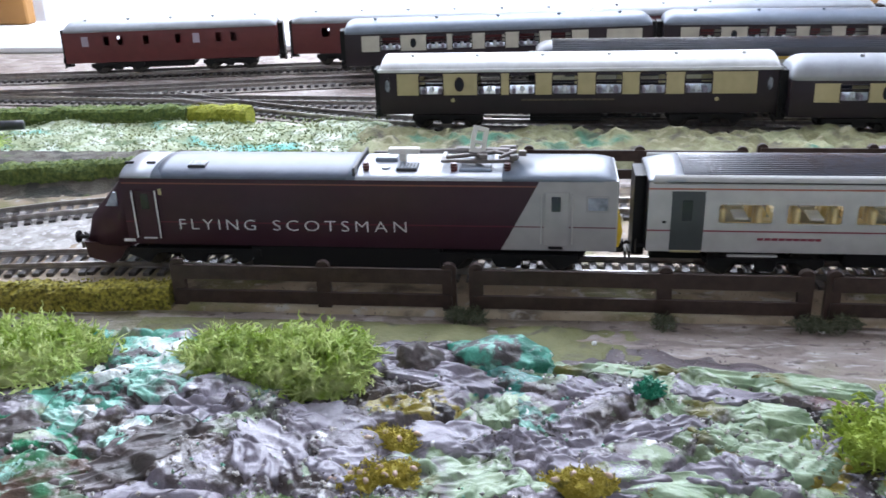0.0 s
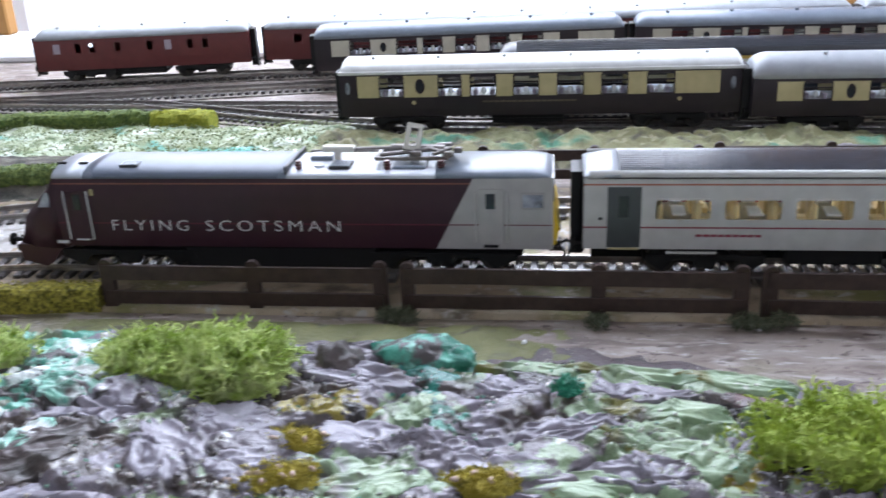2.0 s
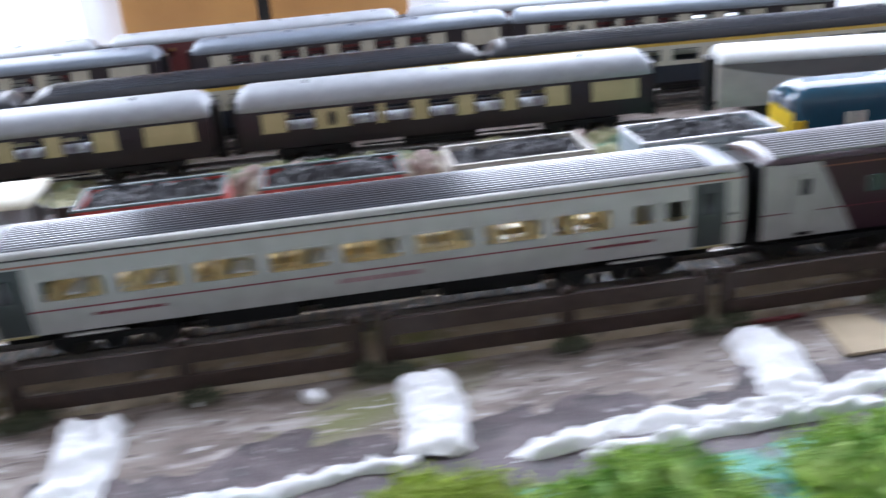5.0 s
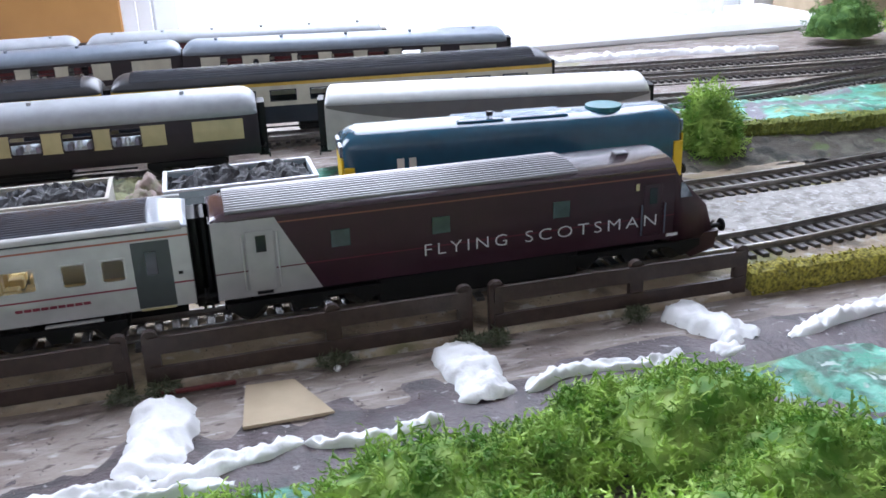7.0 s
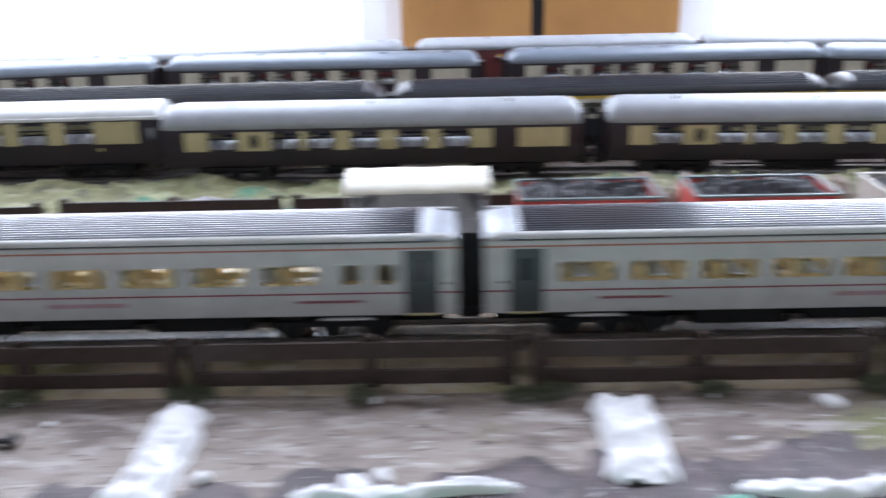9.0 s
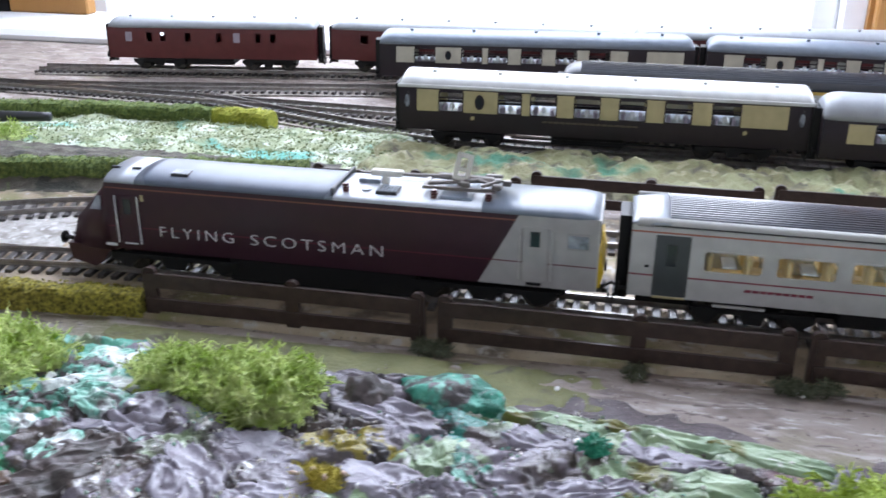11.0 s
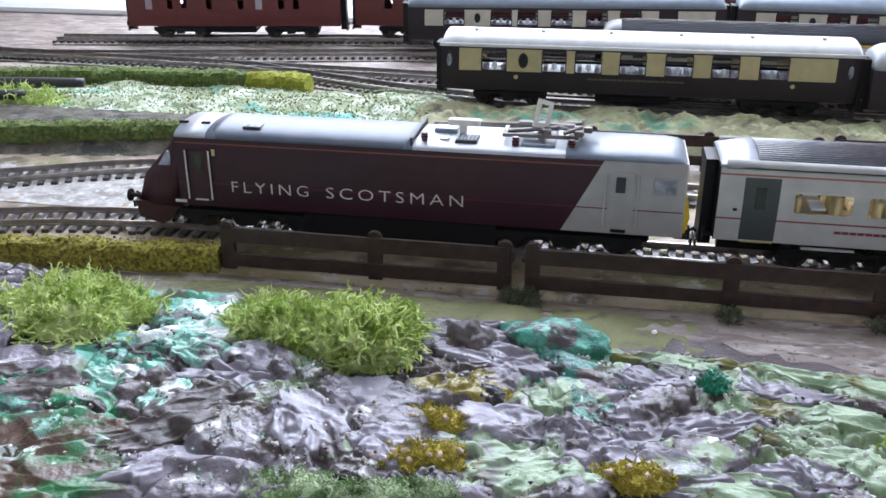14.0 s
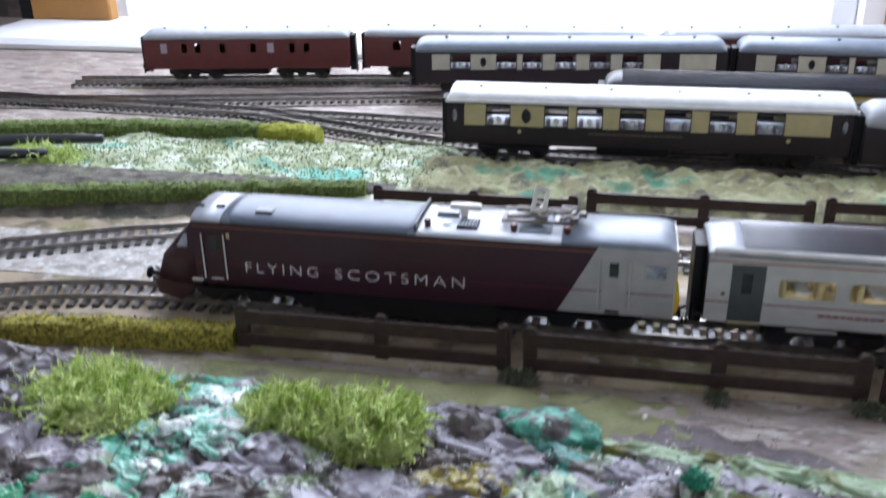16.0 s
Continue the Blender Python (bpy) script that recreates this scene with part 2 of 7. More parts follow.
def coach_shell(p, L, w, z0, z1, top, holes, xcuts, zcuts, index_of, mats, roof, end_mat, dome=0.010, power=2.2, inner=None, frame_r=0.0012, frame_mat=None):
    yf = tumble(w, z0, z1)
    xs = breaks(-L / 2, L / 2, *xcuts, *[h[0] for h in holes], *[h[1] for h in holes])
    zs = sorted({round(z, 6) for z in (*zcuts, z0, z1, *[h[2] for h in holes], *[h[3] for h in holes], *[z0 + (z1 - z0) * k / 6 for k in range(7)])})
    for s, nm in ((-1, "body_side"), (1, "body_side")):
        bm = bmesh.new()
        add_side(bm, xs, zs, yf, holes, index_of, s)
        part(nm, bm, mats, p)
    for s in (-1, 1):
        bm = bmesh.new()
        ring = [(y, z) for z in zs for y in (-yf(z),)] + [(yf(z), z) for z in reversed(zs)]
        x0 = s * (L / 2)
        add_loft(bm, [[(x0 - s * 0.001, y, z) for y, z in ring], [(x0 + s * 0.0002, y * 0.995, z) for y, z in ring]])
        part("body_end", bm, end_mat, p)
    part("floor_pan", box(-L / 2 + 0.001, L / 2 - 0.001, -w / 2 + 0.0025, w / 2 - 0.0025, z0 + 0.0005, z0 + 0.002), inner or DARK, p)
    part("roof", roof_mesh(L, w * 0.985, z1 - 0.0002, top, dome, power), roof, p, smooth=True)
    for a, b, c, d in holes:
        for s in (-1, 1):
            bm = bmesh.new()
            y = s * (yf((c + d) / 2) - 0.0007)
            bm.faces.new([bm.verts.new(q) for q in ((a, y, c), (b, y, c), (b, y, d), (a, y, d))])
            g = part("window_pane", bm, GLASS, p)
            g.visible_shadow = False
            bm = bmesh.new()
            r = min(frame_r, (b - a) * 0.3)
            outer, inner_ring = [], []
            for cx, cz, a0 in ((b - r, d - r, 0), (a + r, d - r, 90), (a + r, c + r, 180), (b - r, c + r, 270)):
                for q in range(4):
                    an = radians(a0 + 30 * q)
                    inner_ring.append((cx + r * math.cos(an) - 0.0002 * math.copysign(1, math.cos(an) + 1e-9), cz + r * math.sin(an) - 0.0002 * math.copysign(1, math.sin(an) + 1e-9)))
                    outer.append((b + 0.0004 if cx > (a + b) / 2 else a - 0.0004, d + 0.0004 if cz > (c + d) / 2 else c - 0.0004))
            rows = []
            for ring, lift in ((outer, -0.0004), (outer, 0.00022), (inner_ring, 0.00022), (inner_ring, -0.0006)):
                rows.append([bm.verts.new((x, s * (yf(z) + lift), z)) for x, z in ring])
            n = len(outer)
            for ra, rb in zip(rows, rows[1:]):
                for i in range(n):
                    bm.faces.new((ra[i], ra[(i + 1) % n], rb[(i + 1) % n], rb[i]))
            bmesh.ops.remove_doubles(bm, verts=bm.verts, dist=1e-6)
            part("window_frame", bm, frame_mat or mats[0], p)


def gangway(p, x, s, h=0.036, w=0.017, deep=0.005):
    bm = bmesh.new()
    for k in range(3):
        add_box(bm, min(x, x + s * deep * (k + 1) / 3 * 1.0), max(x, x + s * deep * (k + 1) / 3), -w / 2 + (k % 2) * 0.0006, w / 2 - (k % 2) * 0.0006, 0.008, 0.008 + h - (k % 2) * 0.0006)
    part("gangway", bm, BLACK, p)


def coupling(p, x, s):
    bm = bmesh.new()
    add_box(bm, min(x, x + s * 0.007), max(x, x + s * 0.007), -0.0015, 0.0015, 0.006, 0.008)
    add_box(bm, x + s * 0.0065 - 0.0005, x + s * 0.0065 + 0.0005, -0.006, 0.006, 0.0055, 0.0085)
    add_rod(bm, (x + s * 0.003, 0, 0.008), (x + s * 0.008, 0, 0.011), 0.0006, 6)
    part("coupling", bm, WHEEL, p)
    for yy in (-0.0115, 0.0115):
        bm = bmesh.new()
        add_rod(bm, (x - s * 0.001, yy, 0.0135), (x + s * 0.004, yy, 0.0135), 0.0011, 8)
        add_rod(bm, (x + s * 0.004, yy, 0.0135), (x + s * 0.0048, yy, 0.0135), 0.0029, 12)
        part("buffer", bm, DARK, p)


# ---- express train: coaches, locomotive and driving van ----
CW, CZ0, CZ1, CTOP = 0.036, 0.0135, 0.0440, 0.0482


def text_bars(p, name, x, z, length, height, y, material, n=1):
    bm = bmesh.new()
    step = length / n
    for k in range(n):
        add_box(bm, x + k * step, x + (k + 0.86) * step, y - 0.00025, y, z, z + height)
    part(name, bm, material, p)


def ribs(p, L, w, z1, top, x0, x1, material, n=7, power=2.2, name="roof_rib"):
    bm = bmesh.new()
    for s in (-1, 1):
        for k in range(n):
            a = math.pi * (0.20 + 0.28 * k / (n - 1))
            c, sn = math.cos(a), math.sin(a)
            y = -w / 2 * abs(c) ** (2 / power) * s
            z = z1 + (top - z1) * abs(sn) ** (2 / power)
            add_box(bm, x0, x1, y - 0.00045, y + 0.00045, z - 0.0007, z + 0.0007)
    part(name, bm, material, p)


def express_coach(at, group):
    L = 0.2955
    p = thing("express_coach", at, "silver grey express coach with dark doors, ribbed roof, tan seats", "railway coach", group)
    o = -L / 2 + 0.009
    wz0, wz1 = 0.0265, 0.0350
    wins = [(o + 0.0195 + 0.0273 * k, o + 0.0415 + 0.0273 * k, wz0, wz1) for k in range(8)]
    wins += [(o + 0.2415, o + 0.2495, wz0, wz1), (o + 0.2550, o + 0.2630, wz0, wz1)]
    line = (0.0228, 0.0235)
    top_line = (0.0408, 0.0415)
    doors = [(o + 0.0005, o + 0.0140), (o + 0.2660, o + 0.2795)]

    def index_of(x, z):
        if any(a < x < b for a, b in doors) and 0.0142 < z < 0.0402:
            return 1
        if line[0] < z < line[1]:
            return 2
        if top_line[0] < z < top_line[1]:
            return 3
        return 0

    coach_shell(p, L, CW, CZ0, CZ1, CTOP, wins, [v for d in doors for v in d], [*line, *top_line, 0.0142, 0.0402], index_of, [SILVER, DOORGREY, RED, ORANGE], ROOFDARK, BLACK, dome=0.014, inner=SEAT, power=2.0)
    part("ceiling_panel", box(-L / 2 + 0.002, L / 2 - 0.002, -0.0155, 0.0155, CZ1 - 0.0016, CZ1 - 0.0008), TABLEWHITE, p)
    # silver eaves and pale roof ends round the dark ribbed panel
    for s in (-1, 1):
        bm = bmesh.new()
        ring = lambda x: [(x, s * (0.0176 - 0.0004), CZ1 - 0.0006), (x, s * 0.0176, CZ1 + 0.0004), (x, s * 0.0172, CZ1 + 0.0016), (x, s * 0.0160, CZ1 + 0.0029), (x, s * 0.0150, CZ1 + 0.0020)]
        add_loft(bm, [ring(-L / 2 + 0.002), ring(L / 2 - 0.002)])
        part("eave", bm, SILVER, p, "silver roof edge", smooth=True)
        bm = bmesh.new()
        secs = [arc_ring(s * (L / 2 - d), CW * 1.0, CZ1 + 0.0003, CTOP + 0.0004, power=2.0, squash=q, drop=dr) for d, q, dr in ((0.0, 0.90, 0.0038), (0.002, 0.94, 0.0022), (0.005, 0.975, 0.0014), (0.009, 0.99, 0.0003), (0.0145, 0.99, 0.0))]
        add_loft(bm, secs)
        part("roof_end", bm, ROOFPALE, p, "pale grey domed roof end", smooth=True)
    ribs(p, L, CW * 0.99, CZ1, CTOP, -L / 2 + 0.014, L / 2 - 0.014, RIBS, 8, 2.0)
    # doors: window and handle; seats and tables
    for d0, d1 in doors:
        for s in (-1, 1):
            y = s * (CW / 2 - 0.0002)
            bm = box(d0 + 0.0045, d1 - 0.005, min(y, y + s * 0.0003), max(y, y + s * 0.0003), 0.0275, 0.0365, 0.0001)
            part("door_window", bm, DARKGLASS, p)
            bm = box(d0 + 0.0005, d1 - 0.0005, min(y, y + s * 0.0006), max(y, y + s * 0.0006), 0.0136, 0.0143)
            part("door_step", bm, CREAM, p)
    for x in (doors[0][0] - 0.0035, doors[1][1] + 0.002):
        part("door_handle", box(x, x + 0.0016, -CW / 2 - 0.0004, -CW / 2 + 0.0002, 0.0265, 0.0275), BLACK, p)
    text_bars(p, "lettering_bar", o + 0.036, 0.0192, 0.026, 0.0011, -CW / 2 + 0.0003, RED, 9)
    text_bars(p, "lettering_bar", o + 0.126, 0.0188, 0.032, 0.0018, -CW / 2 + 0.0003, REDPALE, 9)
    text_bars(p, "lettering_bar", o + 0.224, 0.0192, 0.026, 0.0011, -CW / 2 + 0.0003, RED, 9)
    rnd = random.Random(5)
    for k in range(15):
        x = o + 0.022 + 0.0151 * k
        for y in (-0.0115, -0.0055, 0.0060, 0.0118):
            bm = bmesh.new()
            add_box(bm, x - 0.0012, x + 0.0012, y - 0.0026, y + 0.0026, 0.0215, 0.0318 + 0.0007 * (k % 2), 0.0008)
            add_box(bm, x + (0.0012 if k % 2 else -0.0065), x + (0.0065 if k % 2 else -0.0012), y - 0.0026, y + 0.0026, 0.0205, 0.0245, 0.0004)
            part("seat", bm, SEAT, p)
        if k % 2 == 0 and k < 14:
            for y in (-0.0085, 0.0088):
                part("table", box(x + 0.005, x + 0.0105, y - 0.0055, y + 0.0055, 0.0270, 0.0278), TABLEGLOSS, p)
    # dark sheet added for the shade below the coach; hides the lit ground behind
    part("shade_sheet", box(-L / 2 + 0.004, L / 2 - 0.004, 0.002, 0.006, 0.0022, CZ0), DARK, p)
    for x in (-0.098, 0.098):
        bogie(p, x, 0.034)
    for x0, x1, z in ((-0.066, -0.028, 0.006), (-0.022, 0.02, 0.0075), (0.026, 0.066, 0.006)):
        part("equipment_box", box(x0, x1, -0.0145, 0.0145, z, CZ0, 0.0008), DARK, p)
    for x in (-0.104, 0.104):
        part("step_board", box(x - 0.010, x + 0.010, -0.0182, -0.0165, 0.0118, 0.0124), SILVER, p)
    for s in (-1, 1):
        gangway(p, s * L / 2, s)
        coupling(p, s * (L / 2 - 0.001), s)
    return p


RIBS = paint("rib_grey", (0.085, 0.09, 0.108), 0.22)
REDPALE = paint("pale_red_lettering", (0.42, 0.24, 0.26), 0.5)
DARKGLASS = mat("dark_glazing", (0.02, 0.024, 0.028), 0.12, 0, (0.03, 0.035, 0.04), 100)

coach_a = express_coach((0.1403, 0, RAIL), "express coaches")
copy_thing(coach_a, pose(0.4462, 0, RAIL))


def lettering(p, text, x, z, height, y, material, spacing=1.0, length=None, name="lettering"):
    cu = bpy.data.curves.new(name, "FONT")
    cu.body, cu.size, cu.space_character, cu.extrude, cu.resolution_u = text, height / 0.7, spacing, 0.0001, 3
    cu.offset = -0.00010
    tmp = new(name, cu)
    me = bpy.data.meshes.new_from_object(tmp.evaluated_get(bpy.context.evaluated_depsgraph_get()))
    bpy.data.objects.remove(tmp)
    co = np.zeros(len(me.vertices) * 3)
    me.vertices.foreach_get("co", co)
    co = co.reshape(-1, 3)
    w = co[:, 0].max() - co[:, 0].min()
    k = (length / w) if length else 1.0
    out = np.column_stack([x + (co[:, 0] - co[:, 0].min()) * k, y - co[:, 2], z + co[:, 1]])
    me.vertices.foreach_set("co", out.ravel())
    me.materials.clear()
    me.materials.append(material)
    ob = new(name, me)
    ob.parent = p
    return ob


def body_ring(x, w, z0, z1, top, n=10, power=2.1, tum=0.0010):
    pts = [(x, -w / 2 + tum, z0), (x, -w / 2, z0 + (z1 - z0) * 0.45), (x, -w / 2 + tum * 0.8, z1)]
    pts += [q for q in arc_ring(x, w - 2 * tum, z1, top, n, power)][1:-1]
    pts += [(x, w / 2 - tum * 0.8, z1), (x, w / 2, z0 + (z1 - z0) * 0.45), (x, w / 2 - tum, z0)]
    return pts


def streamlined_nose(p, x_cab, x_tip, s, mat_side, mat_roof):
    """The raked cab: rings that lean back from the low tip to the full section."""
    bm = bmesh.new()
    w, z0, z1, top = CW, 0.0115, CZ1, CTOP
    base = body_ring(0, w, z0, z1, top)
    secs = []
    span = abs(x_tip - x_cab)
    for u in (0.0, 0.25, 0.5, 0.72, 0.88, 0.97, 1.0):
        ring = []
        for _, y, z in base:
            lean = (z - 0.0175) / (top - 0.0175)
            if z >= 0.0175:
                reach = span * max(0.04, 1 - 1.10 * lean)
            else:
                reach = span * (1 - 0.10 * (0.0175 - z) / 0.006)
            narrow = 1 - 0.20 * u ** 3 * (1 if z > 0.0165 else 1.2)
            zz = z - (0.0030 * u ** 2 * max(0, lean))
            ring.append((x_cab + s * reach * u, y * narrow, zz))
        secs.append(ring)
    rings = add_loft(bm, secs)
    for f in bm.faces:
        c = f.calc_center_median()
        f.material_index = 1 if c.z > z1 + 0.0006 and f.normal.z > -2 else 0
    return part("cab_nose", bm, [mat_side, mat_roof], p, smooth=True)


def pantograph(p, x):
    z = CTOP + 0.0002
    bm = bmesh.new()
    for y in (-0.0075, 0.0075):
        add_box(bm, x - 0.012, x + 0.019, y - 0.0007, y + 0.0007, z + 0.0004, z + 0.0018)
    for dx in (-0.012, 0.002, 0.0175):
        add_box(bm, x + dx, x + dx + 0.0016, -0.0075, 0.0075, z + 0.0005, z + 0.0017)
    base = part("pantograph", bm, PANTO, p, "pale metal pantograph folded down on the roof")
    rods = [((x - 0.034, 0.0, z + 0.0030), (x - 0.004, 0.0, z + 0.0040), 0.0007), ((x - 0.006, 0.0, z + 0.0040), (x + 0.017, 0.0, z + 0.0034), 0.0016), ((x - 0.010, -0.005, z + 0.0020), (x + 0.012, -0.0015, z + 0.0036), 0.0010), ((x - 0.010, 0.005, z + 0.0020), (x + 0.012, 0.0015, z + 0.0036), 0.0010), ((x + 0.004, -0.0068, z + 0.0030), (x + 0.004, 0.0068, z + 0.0030), 0.0009), ((x + 0.013, -0.0075, z + 0.0028), (x + 0.020, -0.0030, z + 0.0044), 0.0009), ((x + 0.013, 0.0075, z + 0.0028), (x + 0.020, 0.0030, z + 0.0044), 0.0009), ((x + 0.010, -0.0035, z + 0.0045), (x + 0.021, -0.0035, z + 0.0016), 0.0008)]
    for a, b, r in rods:
        part("arm", rod(a, b, r, 8), PANTO, base)
    part("arm_joint", box(x - 0.036, x - 0.022, -0.0018, 0.0018, z + 0.0022, z + 0.0048, 0.0005), PALEMETAL, base)
    part("arm_stand", box(x - 0.031, x - 0.028, -0.0015, 0.0015, z - 0.0014, z + 0.0026, 0.0003), PALEMETAL, base)
    for dx, y in ((0.006, -0.006), (0.019, -0.0065), (0.0225, 0.0)):
        part("spring_box", box(x + dx - 0.0018, x + dx + 0.0018, y - 0.0012, y + 0.0012, z + 0.0014, z + 0.0038, 0.0004), PANTO, base)
    # the collector head stands up as a small pierced frame
    bm = bmesh.new()
    for x0, x1, z0, z1 in ((-0.0034, 0.0034, 0, 0.0018), (-0.0034, 0.0034, 0.0098, 0.0116), (-0.0034, -0.0016, 0.0018, 0.0098), (0.0016, 0.0034, 0.0018, 0.0098), (-0.0016, 0.0016, 0.0042, 0.0054)):
        add_box(bm, x0, x1, -0.0007, 0.0007, z0, z1)
    bmesh.ops.rotate(bm, verts=bm.verts, cent=(0, 0, 0), matrix=Euler((radians(-24), radians(16), radians(14))).to_matrix())
    bmesh.ops.translate(bm, verts=bm.verts, vec=(x + 0.0030, -0.003, z + 0.0034))
    part("collector_head", bm, PALEMETAL, base)
    for dx in (-0.0440, -0.0062, 0.0165):
        bm = bmesh.new()
        for k in range(4):
            add_rod(bm, (x + dx, -0.0115, z - 0.0030 + 0.0012 * k), (x + dx, -0.0115, z - 0.0021 + 0.0012 * k), 0.0016 - 0.0002 * (k % 2), 10)
        part("insulator", bm, INSUL, base, "dark red insulator")


PANTO = paint("grey_brown_metal", (0.20, 0.18, 0.165), 0.35, 0.4)
PALEMETAL = paint("pale_metal", (0.72, 0.70, 0.62), 0.4)
INSUL = paint("dark_red_insulator", (0.09, 0.02, 0.02), 0.3)


def power_car(name, at, label, L, slant_x, flip, text_x, text_len, electric):
    """A car with one raked end. The local x axis runs from the nose end (minus) to the flat end (plus); flip mirrors it."""
    p = thing(name, at, label, "locomotive" if electric else "railway coach")
    F = -1 if flip else 1
    X = lambda x: F * x
    hl = L / 2
    cab, nose0 = -hl + 0.022, -hl + 0.025
    z0 = CZ0 - 0.0005
    yf = tumble(CW, z0, CZ1, 0.0008)
    slope = 0.52 * F
    line, tline = (0.0236, 0.0241), (0.0413, 0.0419)
    zs = sorted({z0, CZ1, *line, *tline, 0.018, 0.030, 0.036})
    xb = sorted([(X(nose0), 0.0), (X(slant_x), slope), (X(hl), 0.0)])

    def index_of(x, z):
        shell = F * x > slant_x
        if line[0] < z < line[1]:
            return 2
        if tline[0] < z < tline[1]:
            return 3 if not shell else 1
        return 1 if shell else 0

    for s in (-1, 1):
        bm = bmesh.new()
        add_side(bm, xb, zs, yf, [], index_of, s)
        part("body_side", bm, [MAROON, LOCOSILVER, LINE, COPPER], p)
    # roof, in its shades along the car
    cuts = [(nose0, nose0 + 0.014, ROOFPALE), (nose0 + 0.014, slant_x - 0.062, ROOFGREY), (slant_x - 0.062, slant_x + 0.0165 - 0.016, WELL), (slant_x + 0.0005, hl, ROOFGREY)] if electric else [(nose0, hl, ROOFMAROON)]
    for a, b, m in cuts:
        bm = bmesh.new()
        low = 0.0016 if m is WELL else 0.0
        n = 12
        secs = [arc_ring(X(x), CW * 0.965, CZ1 - 0.0002, CTOP - low, power=2.1 if not low else 3.2, squash=q, drop=d) for x, q, d in ([(a, 1, 0), (b, 1, 0)] if b < hl else [(a, 1, 0), (b - 0.008, 1, 0), (b - 0.003, 0.985, 0.0010), (b - 0.0008, 0.96, 0.0022), (b, 0.93, 0.0034)])]
        add_loft(bm, secs)
        part("roof", bm, m, p, smooth=False if low else True)
    streamlined_nose(p, X(nose0), X(-hl), -F, MAROON, ROOFPALE if electric else ROOFPALE)
    # flat end
    bm = bmesh.new()
    ring = [(y, z) for y, z in [(-yf(z), z) for z in zs] + [(yf(z), z) for z in reversed(zs)]]
    xe = X(hl)
    add_loft(bm, [[(xe - F * 0.001, y, z) for y, z in ring], [(xe + F * 0.0006, y * 0.98, z) for y, z in ring]])
    part("body_end", bm, SILVER if electric else BLACK, p)
    if electric:
        bm = bmesh.new()
        for s in (-1, 1):
            prof = [(0, 0.0145), (0.0016, 0.0150), (0.0030, 0.0215), (0.0014, 0.0300), (0, 0.0310)]
            add_loft(bm, [[(xe + F * u, s * 0.0168, z) for u, z in prof], [(xe + F * u, s * 0.0015, z) for u, z in prof]])
        part("warning_panel", bm, YELLOW, p, "yellow warning panel")
        bm = box(min(xe, xe + F * 0.0010), max(xe, xe + F * 0.0010), -0.014, 0.014, 0.033, 0.0415, 0.0002)
        part("cab_window", bm, DARKGLASS, p)
    else:
        gangway(p, xe, F)
    # cab side window and doors at the nose
    for s in (-1, 1):
        y = s * (CW / 2 - 0.0001)
        t0, t1 = min(y, y + s * 0.0004), max(y, y + s * 0.0004)
        bm = bmesh.new()
        pts = [(X(cab - 0.0055), 0.0310), (X(cab + 0.0002), 0.0310), (X(cab + 0.0002), 0.0375), (X(cab - 0.0012), 0.0375)]
        yy = s * (CW / 2 - 0.0006)
        add_loft(bm, [[(a, yy, b) for a, b in pts], [(a, yy + s * 0.0006, b) for a, b in pts]])
        part("cab_side_window", bm, PANE, p)
        door = part("cab_door", box(*sorted((X(cab + 0.009), X(cab + 0.0175))), t0, t1, 0.0155, 0.0385, 0.0001), MAROON, p)
        for dx in (0.0078, 0.0185):
            part("handrail", rod((X(cab + dx), y + s * 0.0009, 0.0165), (X(cab + dx), y + s * 0.0009, 0.0385 if electric else 0.030), 0.00038, 6), LETTER if electric else ROOFGREY2, door)
        part("door_window", box(*sorted((X(cab + 0.0115), X(cab + 0.0150))), *sorted((y + s * 0.0004, y + s * 0.0007)), 0.0300, 0.0370), DARKGLASS, door)
        part("door_step", box(*sorted((X(cab + 0.0105), X(cab + 0.0165))), *sorted((y, y + s * 0.0008)), 0.0160, 0.0166), LETTER if electric else MAROON, door)
        part("lamp_socket", box(*sorted((X(cab + 0.0198), X(cab + 0.0212))), t0, t1, 0.0365, 0.0393), CREAM, p)
    # rear door panel and window on the silver part
    for s in (-1, 1):
        y = s * (CW / 2 - 0.0001)
        t0, t1 = min(y, y + s * 0.0003), max(y, y + s * 0.0003)
        rx = hl - (0.0300 if electric else 0.0225)
        door = part("rear_door", box(*sorted((X(rx), X(rx + 0.0105))), t0, t1, 0.0155, 0.0395, 0.0002), LOCOSILVER, p)
        part("door_window", box(*sorted((X(rx + 0.003), X(rx + 0.0068))), *sorted((y + s * 0.0002, y + s * 0.0006)), 0.0310, 0.0375), DARKGLASS, door)
        for dx in (-0.0012, 0.0118):
            part("handrail", rod((X(rx + dx), y + s * 0.0008, 0.0165), (X(rx + dx), y + s * 0.0008, 0.0385), 0.00035, 6), SILVER, door)
        part("door_step", box(*sorted((X(rx + 0.002), X(rx + 0.008))), *sorted((y, y + s * 0.0007)), 0.0140, 0.0150), BLACK, door)
        if electric:
            fr = part("rear_cab_window", box(*sorted((X(hl - 0.0125), X(hl - 0.0030))), t0, t1, 0.0310, 0.0378, 0.0003), LOCOSILVER, p)
            part("pane", box(*sorted((X(hl - 0.0118), X(hl - 0.0037))), *sorted((y + s * 0.0004, y + s * 0.0007)), 0.0317, 0.0371), PANE, fr)
        else:
            for wx in (slant_x - 0.012, slant_x - 0.052, slant_x - 0.103):
                part("van_window", box(*sorted((X(wx), X(wx + 0.0075))), t0, t1, 0.0290, 0.0360, 0.0002), TEALGLASS, p)
